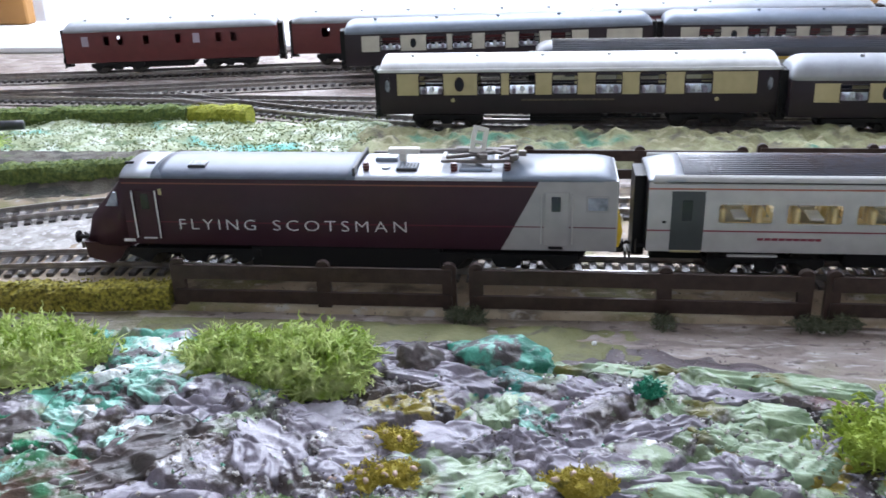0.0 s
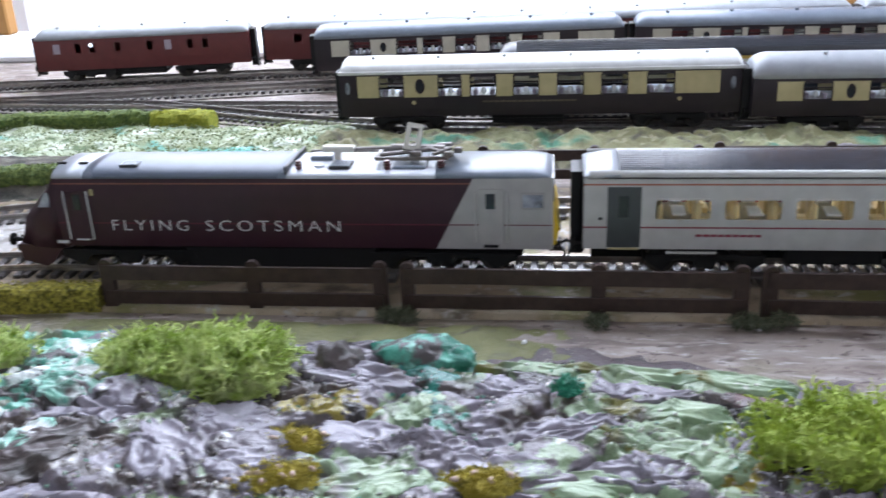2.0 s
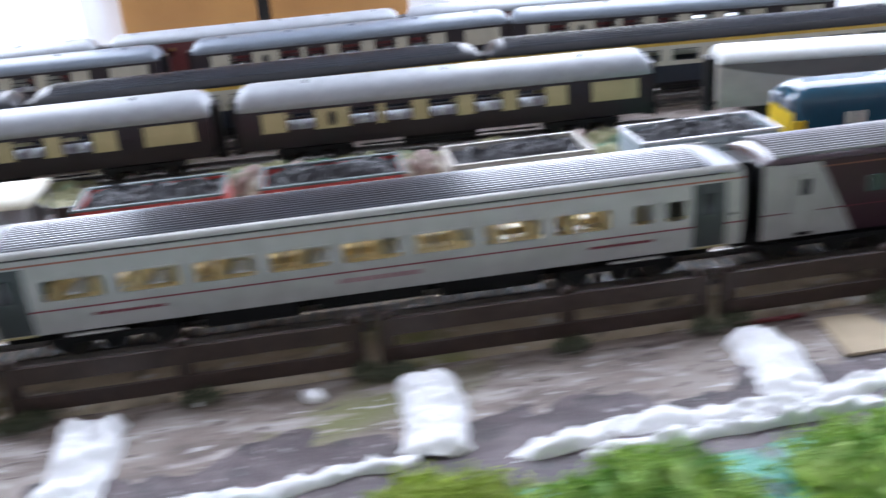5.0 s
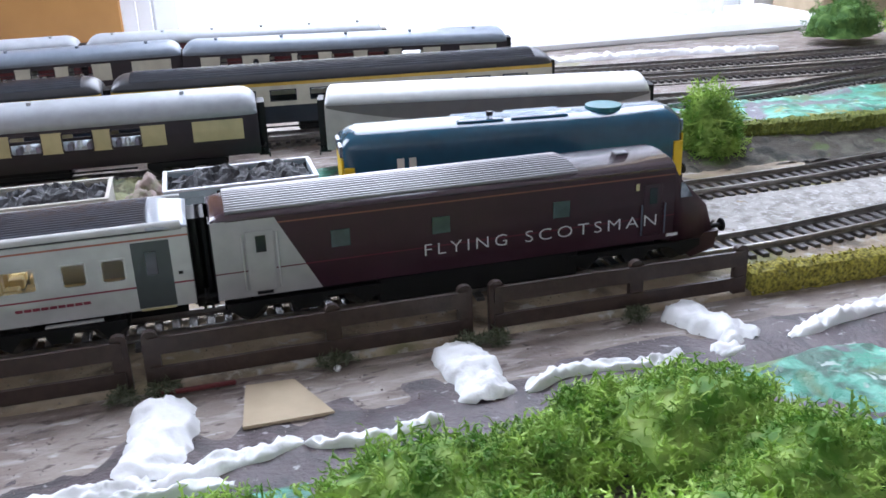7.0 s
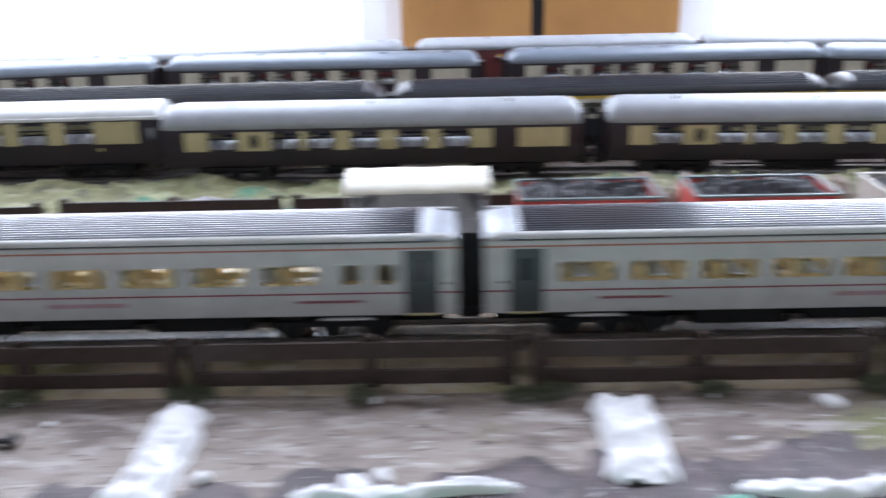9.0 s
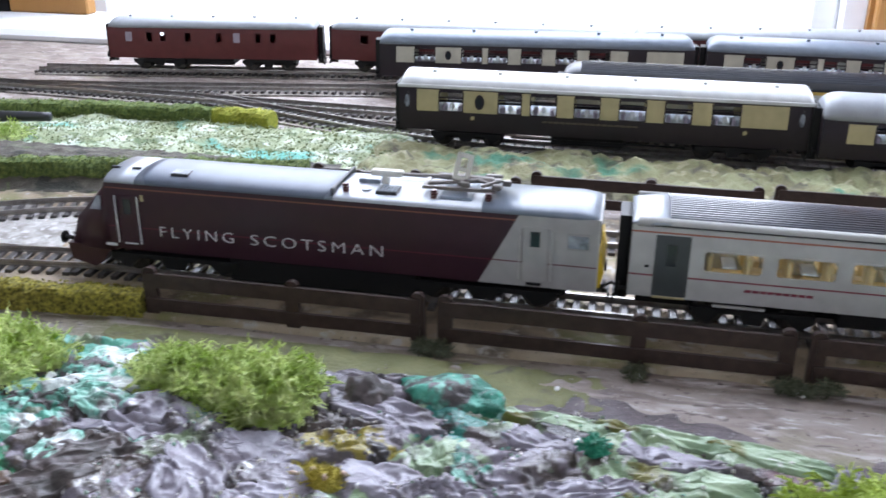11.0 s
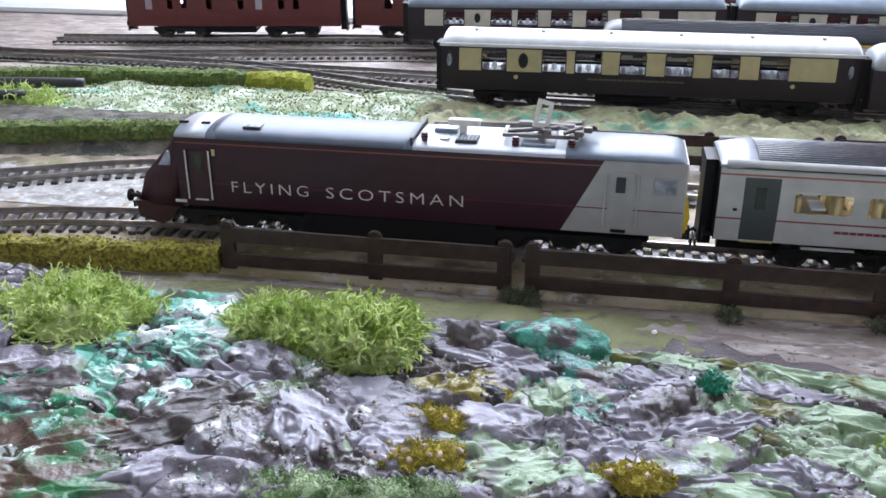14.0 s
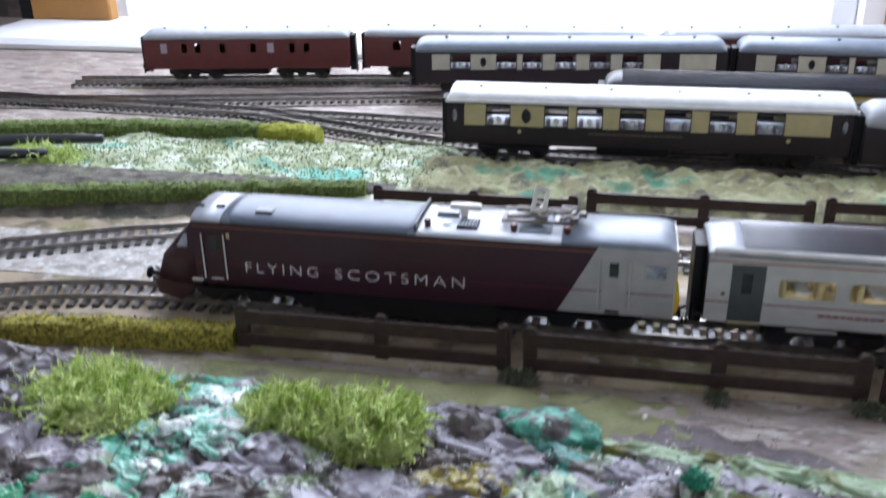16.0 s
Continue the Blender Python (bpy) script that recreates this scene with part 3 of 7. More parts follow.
    for word, x0, n in (("FLYING", 0.0, 0.0345), ("SCOTSMAN", 0.0425, 0.0590)):
        lettering(p, word, text_x + x0 * text_len / 0.101, 0.0205, 0.0050, -CW / 2 - (0.0001 if electric else 0.0006), LETTER, 1.35, n * text_len / 0.101)
    text_bars(p, "number_bar", X(cab + 0.0005) if not flip else X(cab + 0.006), 0.0142, 0.0055, 0.0013, -CW / 2 + 0.0003, LETTER, 5)
    # roof detail
    if electric:
        pantograph(p, slant_x - 0.014)
        bm = bmesh.new()
        secs = []
        for x in (nose0 + 0.016, nose0 + 0.019, slant_x - 0.066, slant_x - 0.063):
            k = 1.0 if nose0 + 0.017 < x < slant_x - 0.065 else 0.93
            secs.append([q for q in arc_ring(x, CW * 0.965, CZ1 - 0.0002, CTOP + 0.0005, power=2.1, squash=k)])
        add_loft(bm, secs)
        part("roof_panel", bm, ROOFGREY2, p, "blue grey raised roof panel", smooth=True)
        part("roof_hatch", box(-0.0655, -0.0575, -0.0125, -0.0060, CTOP - 0.0016, CTOP + 0.0002, 0.0003), ROOFDARK, p)
        for x in (-0.096, -0.086):
            part("roof_vent", box(x, x + 0.004, -0.0085, -0.0070, CTOP - 0.0008, CTOP + 0.0004, 0.0002), BLACK, p)
        part("roof_grille", box(slant_x - 0.045, slant_x - 0.036, -0.0125, -0.003, CTOP - 0.0030, CTOP - 0.0006, 0.0003), ROOFDARK, p)
        part("equipment_case", box(slant_x - 0.056, slant_x - 0.046, 0.000, 0.008, CTOP - 0.0035, CTOP + 0.0002, 0.0005), ROOFGREY, p)
        part("roof_dome", rod((slant_x - 0.050, -0.0085, CTOP - 0.003), (slant_x - 0.050, -0.0085, CTOP - 0.0010), 0.0020, 14), ROOFPALE, p)
        part("roof_duct", box(slant_x - 0.018, slant_x - 0.004, -0.0125, 0.0125, CTOP - 0.0032, CTOP - 0.0008, 0.0005), ROOFGREY, p)
        part("bus_bar", rod((slant_x - 0.058, 0.0105, CTOP - 0.0002), (slant_x - 0.003, 0.0105, CTOP - 0.0002), 0.0006, 6), PANTO, p)
        part("roof_seam", box(slant_x - 0.0632, slant_x - 0.0620, -0.0165, 0.0165, CTOP - 0.0050, CTOP + 0.0006, 0.0004), ROOFDARK, p)
        for k in range(6):
            part("grille_slat", box(slant_x - 0.0447 + 0.0015 * k, slant_x - 0.0439 + 0.0015 * k, -0.0122, -0.0033, CTOP - 0.0008, CTOP - 0.0003), ROOFGREY, p)
            part("hatch_slat", box(-0.0652 + 0.0013 * k, -0.0645 + 0.0013 * k, -0.0122, -0.0063, CTOP - 0.0002, CTOP + 0.0005), ROOFGREY, p)
    else:
        ribs(p, L, CW * 0.97, CZ1, CTOP, *sorted((X(-hl + 0.068), X(hl - 0.006))), RIBSLIGHT, 7)
        part("roof_pod", box(*sorted((X(-hl + 0.040), X(-hl + 0.046))), -0.004, 0.001, CTOP - 0.0006, CTOP + 0.0008, 0.0004), ROOFDARK, p)
    # running gear
    for x in (-0.066, 0.074):
        bogie(p, X(x), 0.044, 0.0066)
    part("equipment_box", box(*sorted((X(-0.040), X(0.046))), -0.0160, 0.0160, 0.0015, z0, 0.001), DARK, p)
    part("underframe", box(*sorted((X(-hl + 0.030), X(hl - 0.012))), -0.0120, 0.0120, 0.0075, z0, 0.0008), BLACK, p)
    bm = bmesh.new()
    prof = [(cab + 0.006, 0.0125), (cab - 0.020, 0.0125), (cab - 0.019, 0.0050), (cab - 0.008, 0.0020), (cab - 0.004, 0.0045), (cab + 0.000, 0.0100)]
    add_loft(bm, [[(X(a), -0.0155, b) for a, b in prof], [(X(a), 0.0155, b) for a, b in prof]])
    part("front_skirt", bm, MAROON, p)
    coupling(p, X(-hl + 0.002), -F)
    coupling(p, X(hl - 0.001), F)
    return p


LOCOSILVER = paint("warm_silver_paint", (0.41, 0.40, 0.385), 0.38)
ROOFGREY2 = paint("blue_grey_roof_panel", (0.12, 0.145, 0.19), 0.42)
LINE = paint("dark_red_band", (0.12, 0.012, 0.03), 0.45)
COPPER = paint("copper_band", (0.20, 0.07, 0.045), 0.45)
WELL = paint("pale_roof_well", (0.50, 0.53, 0.57), 0.35)
ROOFMAROON = paint("dark_maroon_roof", (0.055, 0.033, 0.042), 0.18, coat=0.4)
RIBSLIGHT = paint("grey_rib", (0.24, 0.23, 0.24), 0.32)
TEALGLASS = mat("teal_grey_glazing", (0.06, 0.085, 0.085), 0.2, 0, (0.045, 0.065, 0.065), 150)
PANE = mat("pale_pane", (0.42, 0.46, 0.52), 0.08, 0, (0.10, 0.11, 0.13), 160)

LOCO_L = 0.240
power_car("electric_locomotive", (-0.0202 - LOCO_L / 2, 0, RAIL), "dark maroon electric locomotive with silver rear cab and white lettering", LOCO_L, LOCO_L / 2 - 0.0482, False, -LOCO_L / 2 + 0.0497, 0.101, True)
VAN_L = 0.2152
power_car("driving_van", (0.6020 + VAN_L / 2, 0, RAIL), "maroon driving van trailer with ribbed roof, coupled behind the coaches", VAN_L, VAN_L / 2 - 0.0395, True, 0.6826 - (0.6020 + VAN_L / 2), 0.1005, False)


# ---- the room and the board ----
def noise2(x, y, f, seed=0.0):
    return noise.noise((x * f + seed, y * f - seed, seed * 1.7))


def terrain(name, x0, x1, y0, y1, step, hfun, material, label, category="ground", smooth=True, kind="structure", skirt=0.0):
    nx, ny = int((x1 - x0) / step) + 1, int((y1 - y0) / step) + 1
    vs, fs = [], []
    for j in range(ny + 1):
        for i in range(nx + 1):
            x, y = x0 + (x1 - x0) * i / nx, y0 + (y1 - y0) * j / ny
            r = hfun(x, y)
            vs.append(r if isinstance(r, tuple) else (x, y, r))
    for j in range(ny):
        for i in range(nx):
            a = j * (nx + 1) + i
            fs.append((a, a + 1, a + nx + 2, a + nx + 1))
    me = bpy.data.meshes.new(name)
    me.from_pydata(vs, [], fs)
    me.materials.append(material)
    me.polygons.foreach_set("use_smooth", [smooth] * len(fs))
    return tagged(new(name, me), label, category, kind=kind)


def layered(name, base, layers, rough=0.5, bump=0.6, bump_scale=500, spots=(), over=()):
    """Painted ground: noise-edged patches of colour laid over one another. layers: colour, scale, threshold, softness, seed."""
    m = bpy.data.materials.new(name)
    m.use_nodes = True
    t = m.node_tree
    b = t.nodes["Principled BSDF"]
    b.inputs["Roughness"].default_value = rough
    coord = t.nodes.new("ShaderNodeTexCoord")
    last = None

    def lay(last, c, scale, at, soft, seed, stretch=1.0):
        mp = t.nodes.new("ShaderNodeMapping")
        mp.inputs["Scale"].default_value = (1, stretch, 1)
        mp.inputs["Location"].default_value = (seed, seed * 0.7, 0)
        n = t.nodes.new("ShaderNodeTexNoise")
        n.inputs["Scale"].default_value, n.inputs["Detail"].default_value, n.inputs["Distortion"].default_value = scale, 6, 0.4
        r = t.nodes.new("ShaderNodeMapRange")
        r.inputs["From Min"].default_value, r.inputs["From Max"].default_value = at - soft, at + soft
        mix = t.nodes.new("ShaderNodeMix")
        mix.data_type = "RGBA"
        if last is None:
            mix.inputs["A"].default_value = (*base, 1)
        else:
            t.links.new(last, mix.inputs["A"])
        mix.inputs["B"].default_value = (*c, 1)
        t.links.new(coord.outputs["Object"], mp.inputs[0])
        t.links.new(mp.outputs[0], n.inputs["Vector"])
        t.links.new(n.outputs[0], r.inputs[0])
        t.links.new(r.outputs[0], mix.inputs["Factor"])
        return mix.outputs["Result"]

    for q in layers:
        last = lay(last, *q)
    if spots:
        place = t.nodes.new("ShaderNodeNewGeometry")
        ragged = t.nodes.new("ShaderNodeTexNoise")
        ragged.inputs["Scale"].default_value, ragged.inputs["Detail"].default_value = 95, 6
        t.links.new(place.outputs["Position"], ragged.inputs["Vector"])
        spread = t.nodes.new("ShaderNodeMath")
        spread.operation = "MULTIPLY_ADD"
        spread.inputs[1].default_value, spread.inputs[2].default_value = 4.0, -2.0
        t.links.new(ragged.outputs[0], spread.inputs[0])
    for c, x, y, rx, ry in spots:
        off = t.nodes.new("ShaderNodeVectorMath")
        off.operation = "SUBTRACT"
        off.inputs[1].default_value = (x, y, 0)
        fit = t.nodes.new("ShaderNodeVectorMath")
        fit.operation = "MULTIPLY"
        fit.inputs[1].default_value = (1 / rx, 1 / ry, 0)
        far = t.nodes.new("ShaderNodeVectorMath")
        far.operation = "LENGTH"
        total = t.nodes.new("ShaderNodeMath")
        total.operation = "ADD"
        r = t.nodes.new("ShaderNodeMapRange")
        r.inputs["From Min"].default_value, r.inputs["From Max"].default_value = 1.12, 0.92
        mix = t.nodes.new("ShaderNodeMix")
        mix.data_type = "RGBA"
        mix.inputs["B"].default_value = (*c, 1)
        t.links.new(place.outputs["Position"], off.inputs[0])
        t.links.new(off.outputs[0], fit.inputs[0])
        t.links.new(fit.outputs[0], far.inputs[0])
        t.links.new(far.outputs["Value"], total.inputs[0])
        t.links.new(spread.outputs[0], total.inputs[1])
        t.links.new(total.outputs[0], r.inputs[0])
        t.links.new(r.outputs[0], mix.inputs["Factor"])
        t.links.new(last, mix.inputs["A"])
        last = mix.outputs["Result"]
    for q in over:
        last = lay(last, *q)
    t.links.new(last, b.inputs["Base Color"])
    n2 = t.nodes.new("ShaderNodeTexNoise")
    n2.inputs["Scale"].default_value, n2.inputs["Detail"].default_value = bump_scale, 6
    bp = t.nodes.new("ShaderNodeBump")
    bp.inputs["Strength"].default_value, bp.inputs["Distance"].default_value = bump, 0.0008
    t.links.new(coord.outputs["Object"], n2.inputs["Vector"])
    t.links.new(n2.outputs[0], bp.inputs["Height"])
    t.links.new(bp.outputs[0], b.inputs["Normal"])
    return m


DIRT = layered("painted_board", (0.225, 0.178, 0.150), [((0.31, 0.26, 0.225), 16, 0.50, 0.12, 1), ((0.15, 0.112, 0.095), 34, 0.56, 0.08, 3, 2.2), ((0.17, 0.17, 0.06), 9, 0.63, 0.05, 7), ((0.40, 0.35, 0.32), 42, 0.59, 0.06, 5, 3.2), ((0.50, 0.47, 0.45), 85, 0.66, 0.05, 15, 4.0), ((0.105, 0.075, 0.068), 110, 0.63, 0.04, 11, 2.5), ((0.05, 0.038, 0.034), 190, 0.70, 0.03, 21)], 0.55, 0.9, 420)
GRIT = layered("pale_grit", (0.42, 0.40, 0.37), [((0.25, 0.23, 0.2), 120, 0.55, 0.1, 2), ((0.58, 0.57, 0.55), 300, 0.6, 0.08, 4)], 0.85, 1.0, 1500)
GREEN_1, GREEN_2, MINT_1, MINT_2 = (0.27, 0.36, 0.22), (0.20, 0.27, 0.15), (0.12, 0.38, 0.28), (0.28, 0.50, 0.41)
VIVID, BROWN_1, LILAC, OCHRE, TEAL = (0.03, 0.24, 0.11), (0.075, 0.058, 0.050), (0.25, 0.225, 0.265), (0.24, 0.19, 0.03), (0.03, 0.19, 0.15)
SPOTS = ((LILAC, -0.165, -0.126, 0.018, 0.007), (LILAC, -0.074, -0.141, 0.020, 0.009), (LILAC, -0.085, -0.106, 0.020, 0.007), (LILAC, -0.026, -0.113, 0.012, 0.006), (BROWN_1, -0.172, -0.152, 0.020, 0.014), (BROWN_1, -0.100, -0.112, 0.010, 0.008), (BROWN_1, 0.002, -0.121, 0.020, 0.004), (MINT_1, -0.196, -0.096, 0.020, 0.013), (MINT_2, -0.187, -0.112, 0.016, 0.008), (MINT_1, -0.207, -0.126, 0.012, 0.009), (MINT_1, -0.214, -0.146, 0.010, 0.006), (VIVID, -0.206, -0.163, 0.014, 0.010), (VIVID, -0.240, -0.160, 0.020, 0.012),
         (GREEN_1, -0.078, -0.159, 0.024, 0.010), (GREEN_1, -0.028, -0.099, 0.032, 0.006), (GREEN_2, 0.020, -0.106, 0.036, 0.006), (GREEN_1, 0.022, -0.127, 0.026, 0.007), (GREEN_2, 0.016, -0.148, 0.030, 0.011), (GREEN_1, -0.064, -0.126, 0.010, 0.007), (GREEN_2, -0.012, -0.158, 0.016, 0.007), (TEAL, -0.056, -0.103, 0.010, 0.007), (OCHRE, 0.036, -0.150, 0.016, 0.005), (OCHRE, -0.092, -0.124, 0.012, 0.005), (MINT_2, 0.128, -0.132, 0.026, 0.007))
# the last two layers put dark crevices and white glints into the rock colour
ROCK = layered("painted_rock", (0.155, 0.135, 0.150), [((0.075, 0.060, 0.056), 30, 0.53, 0.04, 1), ((0.24, 0.215, 0.25), 34, 0.56, 0.05, 9), ((0.26, 0.33, 0.20), 16, 0.61, 0.03, 3), ((0.14, 0.34, 0.26), 15, 0.645, 0.03, 6)], 0.22, 1.0, 420, [(c, x, y, rx * 1.2, ry * 1.2) for c, x, y, rx, ry in SPOTS], [((0.026, 0.021, 0.020), 62, 0.575, 0.03, 22), ((0.70, 0.69, 0.66), 105, 0.655, 0.03, 2)])
TURF = layered("pale_turf", (0.27, 0.31, 0.17), [((0.43, 0.48, 0.34), 60, 0.52, 0.08, 1), ((0.10, 0.15, 0.06), 90, 0.58, 0.06, 2), ((0.62, 0.66, 0.58), 70, 0.62, 0.05, 5), ((0.14, 0.42, 0.34), 18, 0.63, 0.04, 4)], 0.8, 1.0, 700)
TURFTAN = layered("tan_green_turf", (0.19, 0.18, 0.085), [((0.26, 0.27, 0.14), 45, 0.52, 0.07, 1), ((0.09, 0.08, 0.05), 70, 0.58, 0.06, 2), ((0.34, 0.32, 0.20), 110, 0.62, 0.06, 5), ((0.05, 0.17, 0.10), 24, 0.63, 0.04, 4)], 0.8, 1.0, 600)
MINT = layered("mint_cloth", (0.06, 0.30, 0.20), [((0.17, 0.50, 0.37), 60, 0.54, 0.06, 1), ((0.03, 0.11, 0.07), 80, 0.56, 0.05, 4), ((0.10, 0.17, 0.06), 40, 0.58, 0.05, 2), ((0.15, 0.135, 0.155), 30, 0.585, 0.03, 5), ((0.28, 0.23, 0.03), 40, 0.66, 0.03, 9), ((0.45, 0.55, 0.50), 130, 0.66, 0.03, 11)], 0.45, 0.9, 450)
OLIVE = layered("olive_paint", (0.14, 0.14, 0.045), [((0.19, 0.19, 0.07), 50, 0.53, 0.1, 1), ((0.08, 0.07, 0.04), 70, 0.6, 0.06, 4)], 0.6, 0.6, 500)
DARKSOIL = layered("dark_purple_soil", (0.075, 0.055, 0.058), [((0.125, 0.095, 0.098), 60, 0.53, 0.08, 1), ((0.05, 0.042, 0.042), 90, 0.58, 0.06, 4), ((0.38, 0.36, 0.36), 200, 0.67, 0.03, 2)], 0.5, 0.8, 500)
BANKSOIL = layered("dark_bank_soil", (0.07, 0.06, 0.045), [((0.13, 0.12, 0.09), 80, 0.55, 0.08, 1), ((0.03, 0.03, 0.022), 90, 0.58, 0.06, 4), ((0.09, 0.12, 0.04), 60, 0.63, 0.04, 2)], 0.8, 1.0, 700)
GREENLAWN = layered("bright_lawn", (0.20, 0.42, 0.03), [((0.12, 0.30, 0.03), 50, 0.55, 0.1, 1)], 0.8, 0.9, 800)

# board top
terrain("ground", -1.6, 1.9, -0.34, 0.58, 0.02, lambda x, y: 0.0006 * noise2(x, y, 40), DIRT, "brown and pale grey painted wooden layout board", "ground")
TRACKBOARD = layered("track_board", (0.28, 0.215, 0.145), [((0.37, 0.30, 0.21), 30, 0.53, 0.08, 1), ((0.10, 0.075, 0.05), 40, 0.56, 0.06, 3), ((0.16, 0.15, 0.05), 14, 0.60, 0.05, 7), ((0.38, 0.35, 0.31), 130, 0.63, 0.05, 5)], 0.7, 0.7, 600)
terrain("track_board", -0.56, 0.95, -0.0490, 0.118, 0.0045, lambda x, y: (x, y + (0.0007 * noise2(x, 0, 60, 2) if y > -0.0488 else 0.0035 + 0.0007 * noise2(x, 0, 60, 2)), (0.0017 + 0.0003 * noise2(x, y, 90, 2)) if y > -0.0488 else -0.001), TRACKBOARD, "thin dirty board under the running lines", "ground")
board = thing("baseboard", (0, 0, 0), "wooden baseboard under the model railway", "baseboard", kind="structure")
part("board", box(-1.6, 1.9, -0.34, 0.58, -0.03, -0.002), WOOD, board)

wall_d = thing("wall_back", (0, 0, 0), "white back wall with wide bright windows behind the layout", "wall", kind="structure")
WY = 0.72
part("wall_lower", box(-2.2, 2.4, WY, WY + 0.1, -0.9, -0.06), WALLWHITE, wall_d)
part("wall_upper", box(-2.2, 2.4, WY, WY + 0.1, 1.15, 1.7), WALLWHITE, wall_d)
part("wall_pier", box(0.21, 0.57, WY, WY + 0.1, -0.06, 1.15), WALLWHITE, wall_d)
part("wall_pier", box(1.32, 2.4, WY, WY + 0.1, -0.06, 1.15), WALLWHITE, wall_d)
part("wall_pier", box(-2.2, -0.72, WY, WY + 0.1, -0.06, 1.15), WALLWHITE, wall_d)
for nm, args in (("wall_front", (-2.2, 2.4, -2.3, -2.2, -0.9, 1.7)), ("wall_west", (-2.3, -2.2, -2.3, 0.82, -0.9, 1.7)), ("wall_east", (2.4, 2.5, -2.3, 0.82, -0.9, 1.7))):
    tagged(new(nm, mesh_of(nm, box(*args), WALLWHITE)), "plain white room wall", "wall", kind="structure")
tagged(new("ceiling", mesh_of("ceiling", box(-2.3, 2.5, -2.3, 0.82, 1.7, 1.8), WALLWHITE)), "plain white ceiling", "ceiling", kind="structure")
tagged(new("floor", mesh_of("floor", box(-2.3, 2.5, -2.3, 0.82, -1.0, -0.9), WOOD)), "brown room floor", "floor", kind="structure")

GLOW = bpy.data.materials.new("bright_sky")
GLOW.use_nodes = True
_e = GLOW.node_tree.nodes.new("ShaderNodeEmission")
_e.inputs[0].default_value, _e.inputs[1].default_value = (0.95, 0.97, 1.0, 1), 1.6
GLOW.node_tree.links.new(_e.outputs[0], GLOW.node_tree.nodes["Material Output"].inputs[0])
tagged(new("backdrop", mesh_of("backdrop", box(-2.2, 2.4, 1.6, 1.61, -0.9, 2.0), GLOW)), "bright overcast sky outside the windows", "sky", kind="structure")

for k, (x0, x1) in enumerate(((-0.72, 0.21), (0.57, 1.32))):
    w = thing(f"window_{k + 1}", (0, 0, 0), "wide bright window with white frame and sill", "window", kind="structure")
    part("window_sill", box(x0, x1, 0.60, WY + 0.09, -0.08, -0.045, 0.012), WALLWHITE, w)
    part("window_frame", box(x0, x0 + 0.03, WY + 0.03, WY + 0.06, -0.045, 1.14, 0.003), WALLWHITE, w)
    part("window_frame", box(x1 - 0.03, x1, WY + 0.03, WY + 0.06, -0.045, 1.14, 0.003), WALLWHITE, w)

# cupboard between the windows
cup = thing("cupboard", (0, 0, 0), "orange veneer cupboard with two doors and a dark gap", "cupboard")
part("cupboard_door", box(0.236, 0.377, 0.690, 0.706, -0.2, 1.1, 0.002), WOOD, cup)
part("cupboard_door", box(0.391, 0.541, 0.690, 0.706, -0.2, 1.1, 0.002), WOOD, cup)
# dark strip that fills the gap between the doors
part("gap_strip", box(0.377, 0.391, 0.694, 0.706, -0.2, 1.1), DARK, cup)
part("carcass", box(0.232, 0.546, 0.707, 0.719, -0.9, 1.102), WOOD, cup)
part("edge_strip", box(0.541, 0.556, 0.695, 0.706, -0.2, 1.1), WALLWHITE, cup)


# ---- track ----
def smooth_line(points, step):
    """Even steps along a curve through the points."""
    pts = [Vector((*p, 0)) for p in points]
    dense = []
    for i in range(len(pts) - 1):
        p0, p1, p2, p3 = pts[max(i - 1, 0)], pts[i], pts[i + 1], pts[min(i + 2, len(pts) - 1)]
        for k in range(20):
            t = k / 20
            dense.append(0.5 * ((2 * p1) + (p2 - p0) * t + (2 * p0 - 5 * p1 + 4 * p2 - p3) * t * t + (3 * p1 - p0 - 3 * p2 + p3) * t ** 3))
    dense.append(pts[-1])
    out, left = [(dense[0], (dense[1] - dense[0]).normalized())], 0.0
    for a, b in zip(dense, dense[1:]):
        d = (b - a).length
        while left + d >= step:
            k = (step - left) / d
            a = a + (b - a) * k
            out.append((a.copy(), (b - a).normalized() if (b - a).length > 1e-9 else out[-1][1]))
            d -= step - left
            left = 0.0
        left += d
    return out


def ribbon(bm, line, y0, y1, z0, z1):
    rings = []
    for p, d in line:
        n = Vector((-d.y, d.x, 0))
        rings.append([(p + n * y).to_tuple()[:2] + (z,) for y, z in ((y0, z0), (y1, z0), (y1, z1), (y0, z1))])
    add_loft(bm, rings)


SLEEPER_MESH = mesh_of("sleeper", box(-0.0017, 0.0017, -0.0150, 0.0150, 0.0008, 0.0034, 0.0003), SLEEPER)
BED = layered("track_bed", (0.20, 0.175, 0.15), [((0.32, 0.29, 0.25), 200, 0.55, 0.1, 2), ((0.10, 0.09, 0.08), 90, 0.58, 0.08, 4)], 0.85, 0.9, 1200)


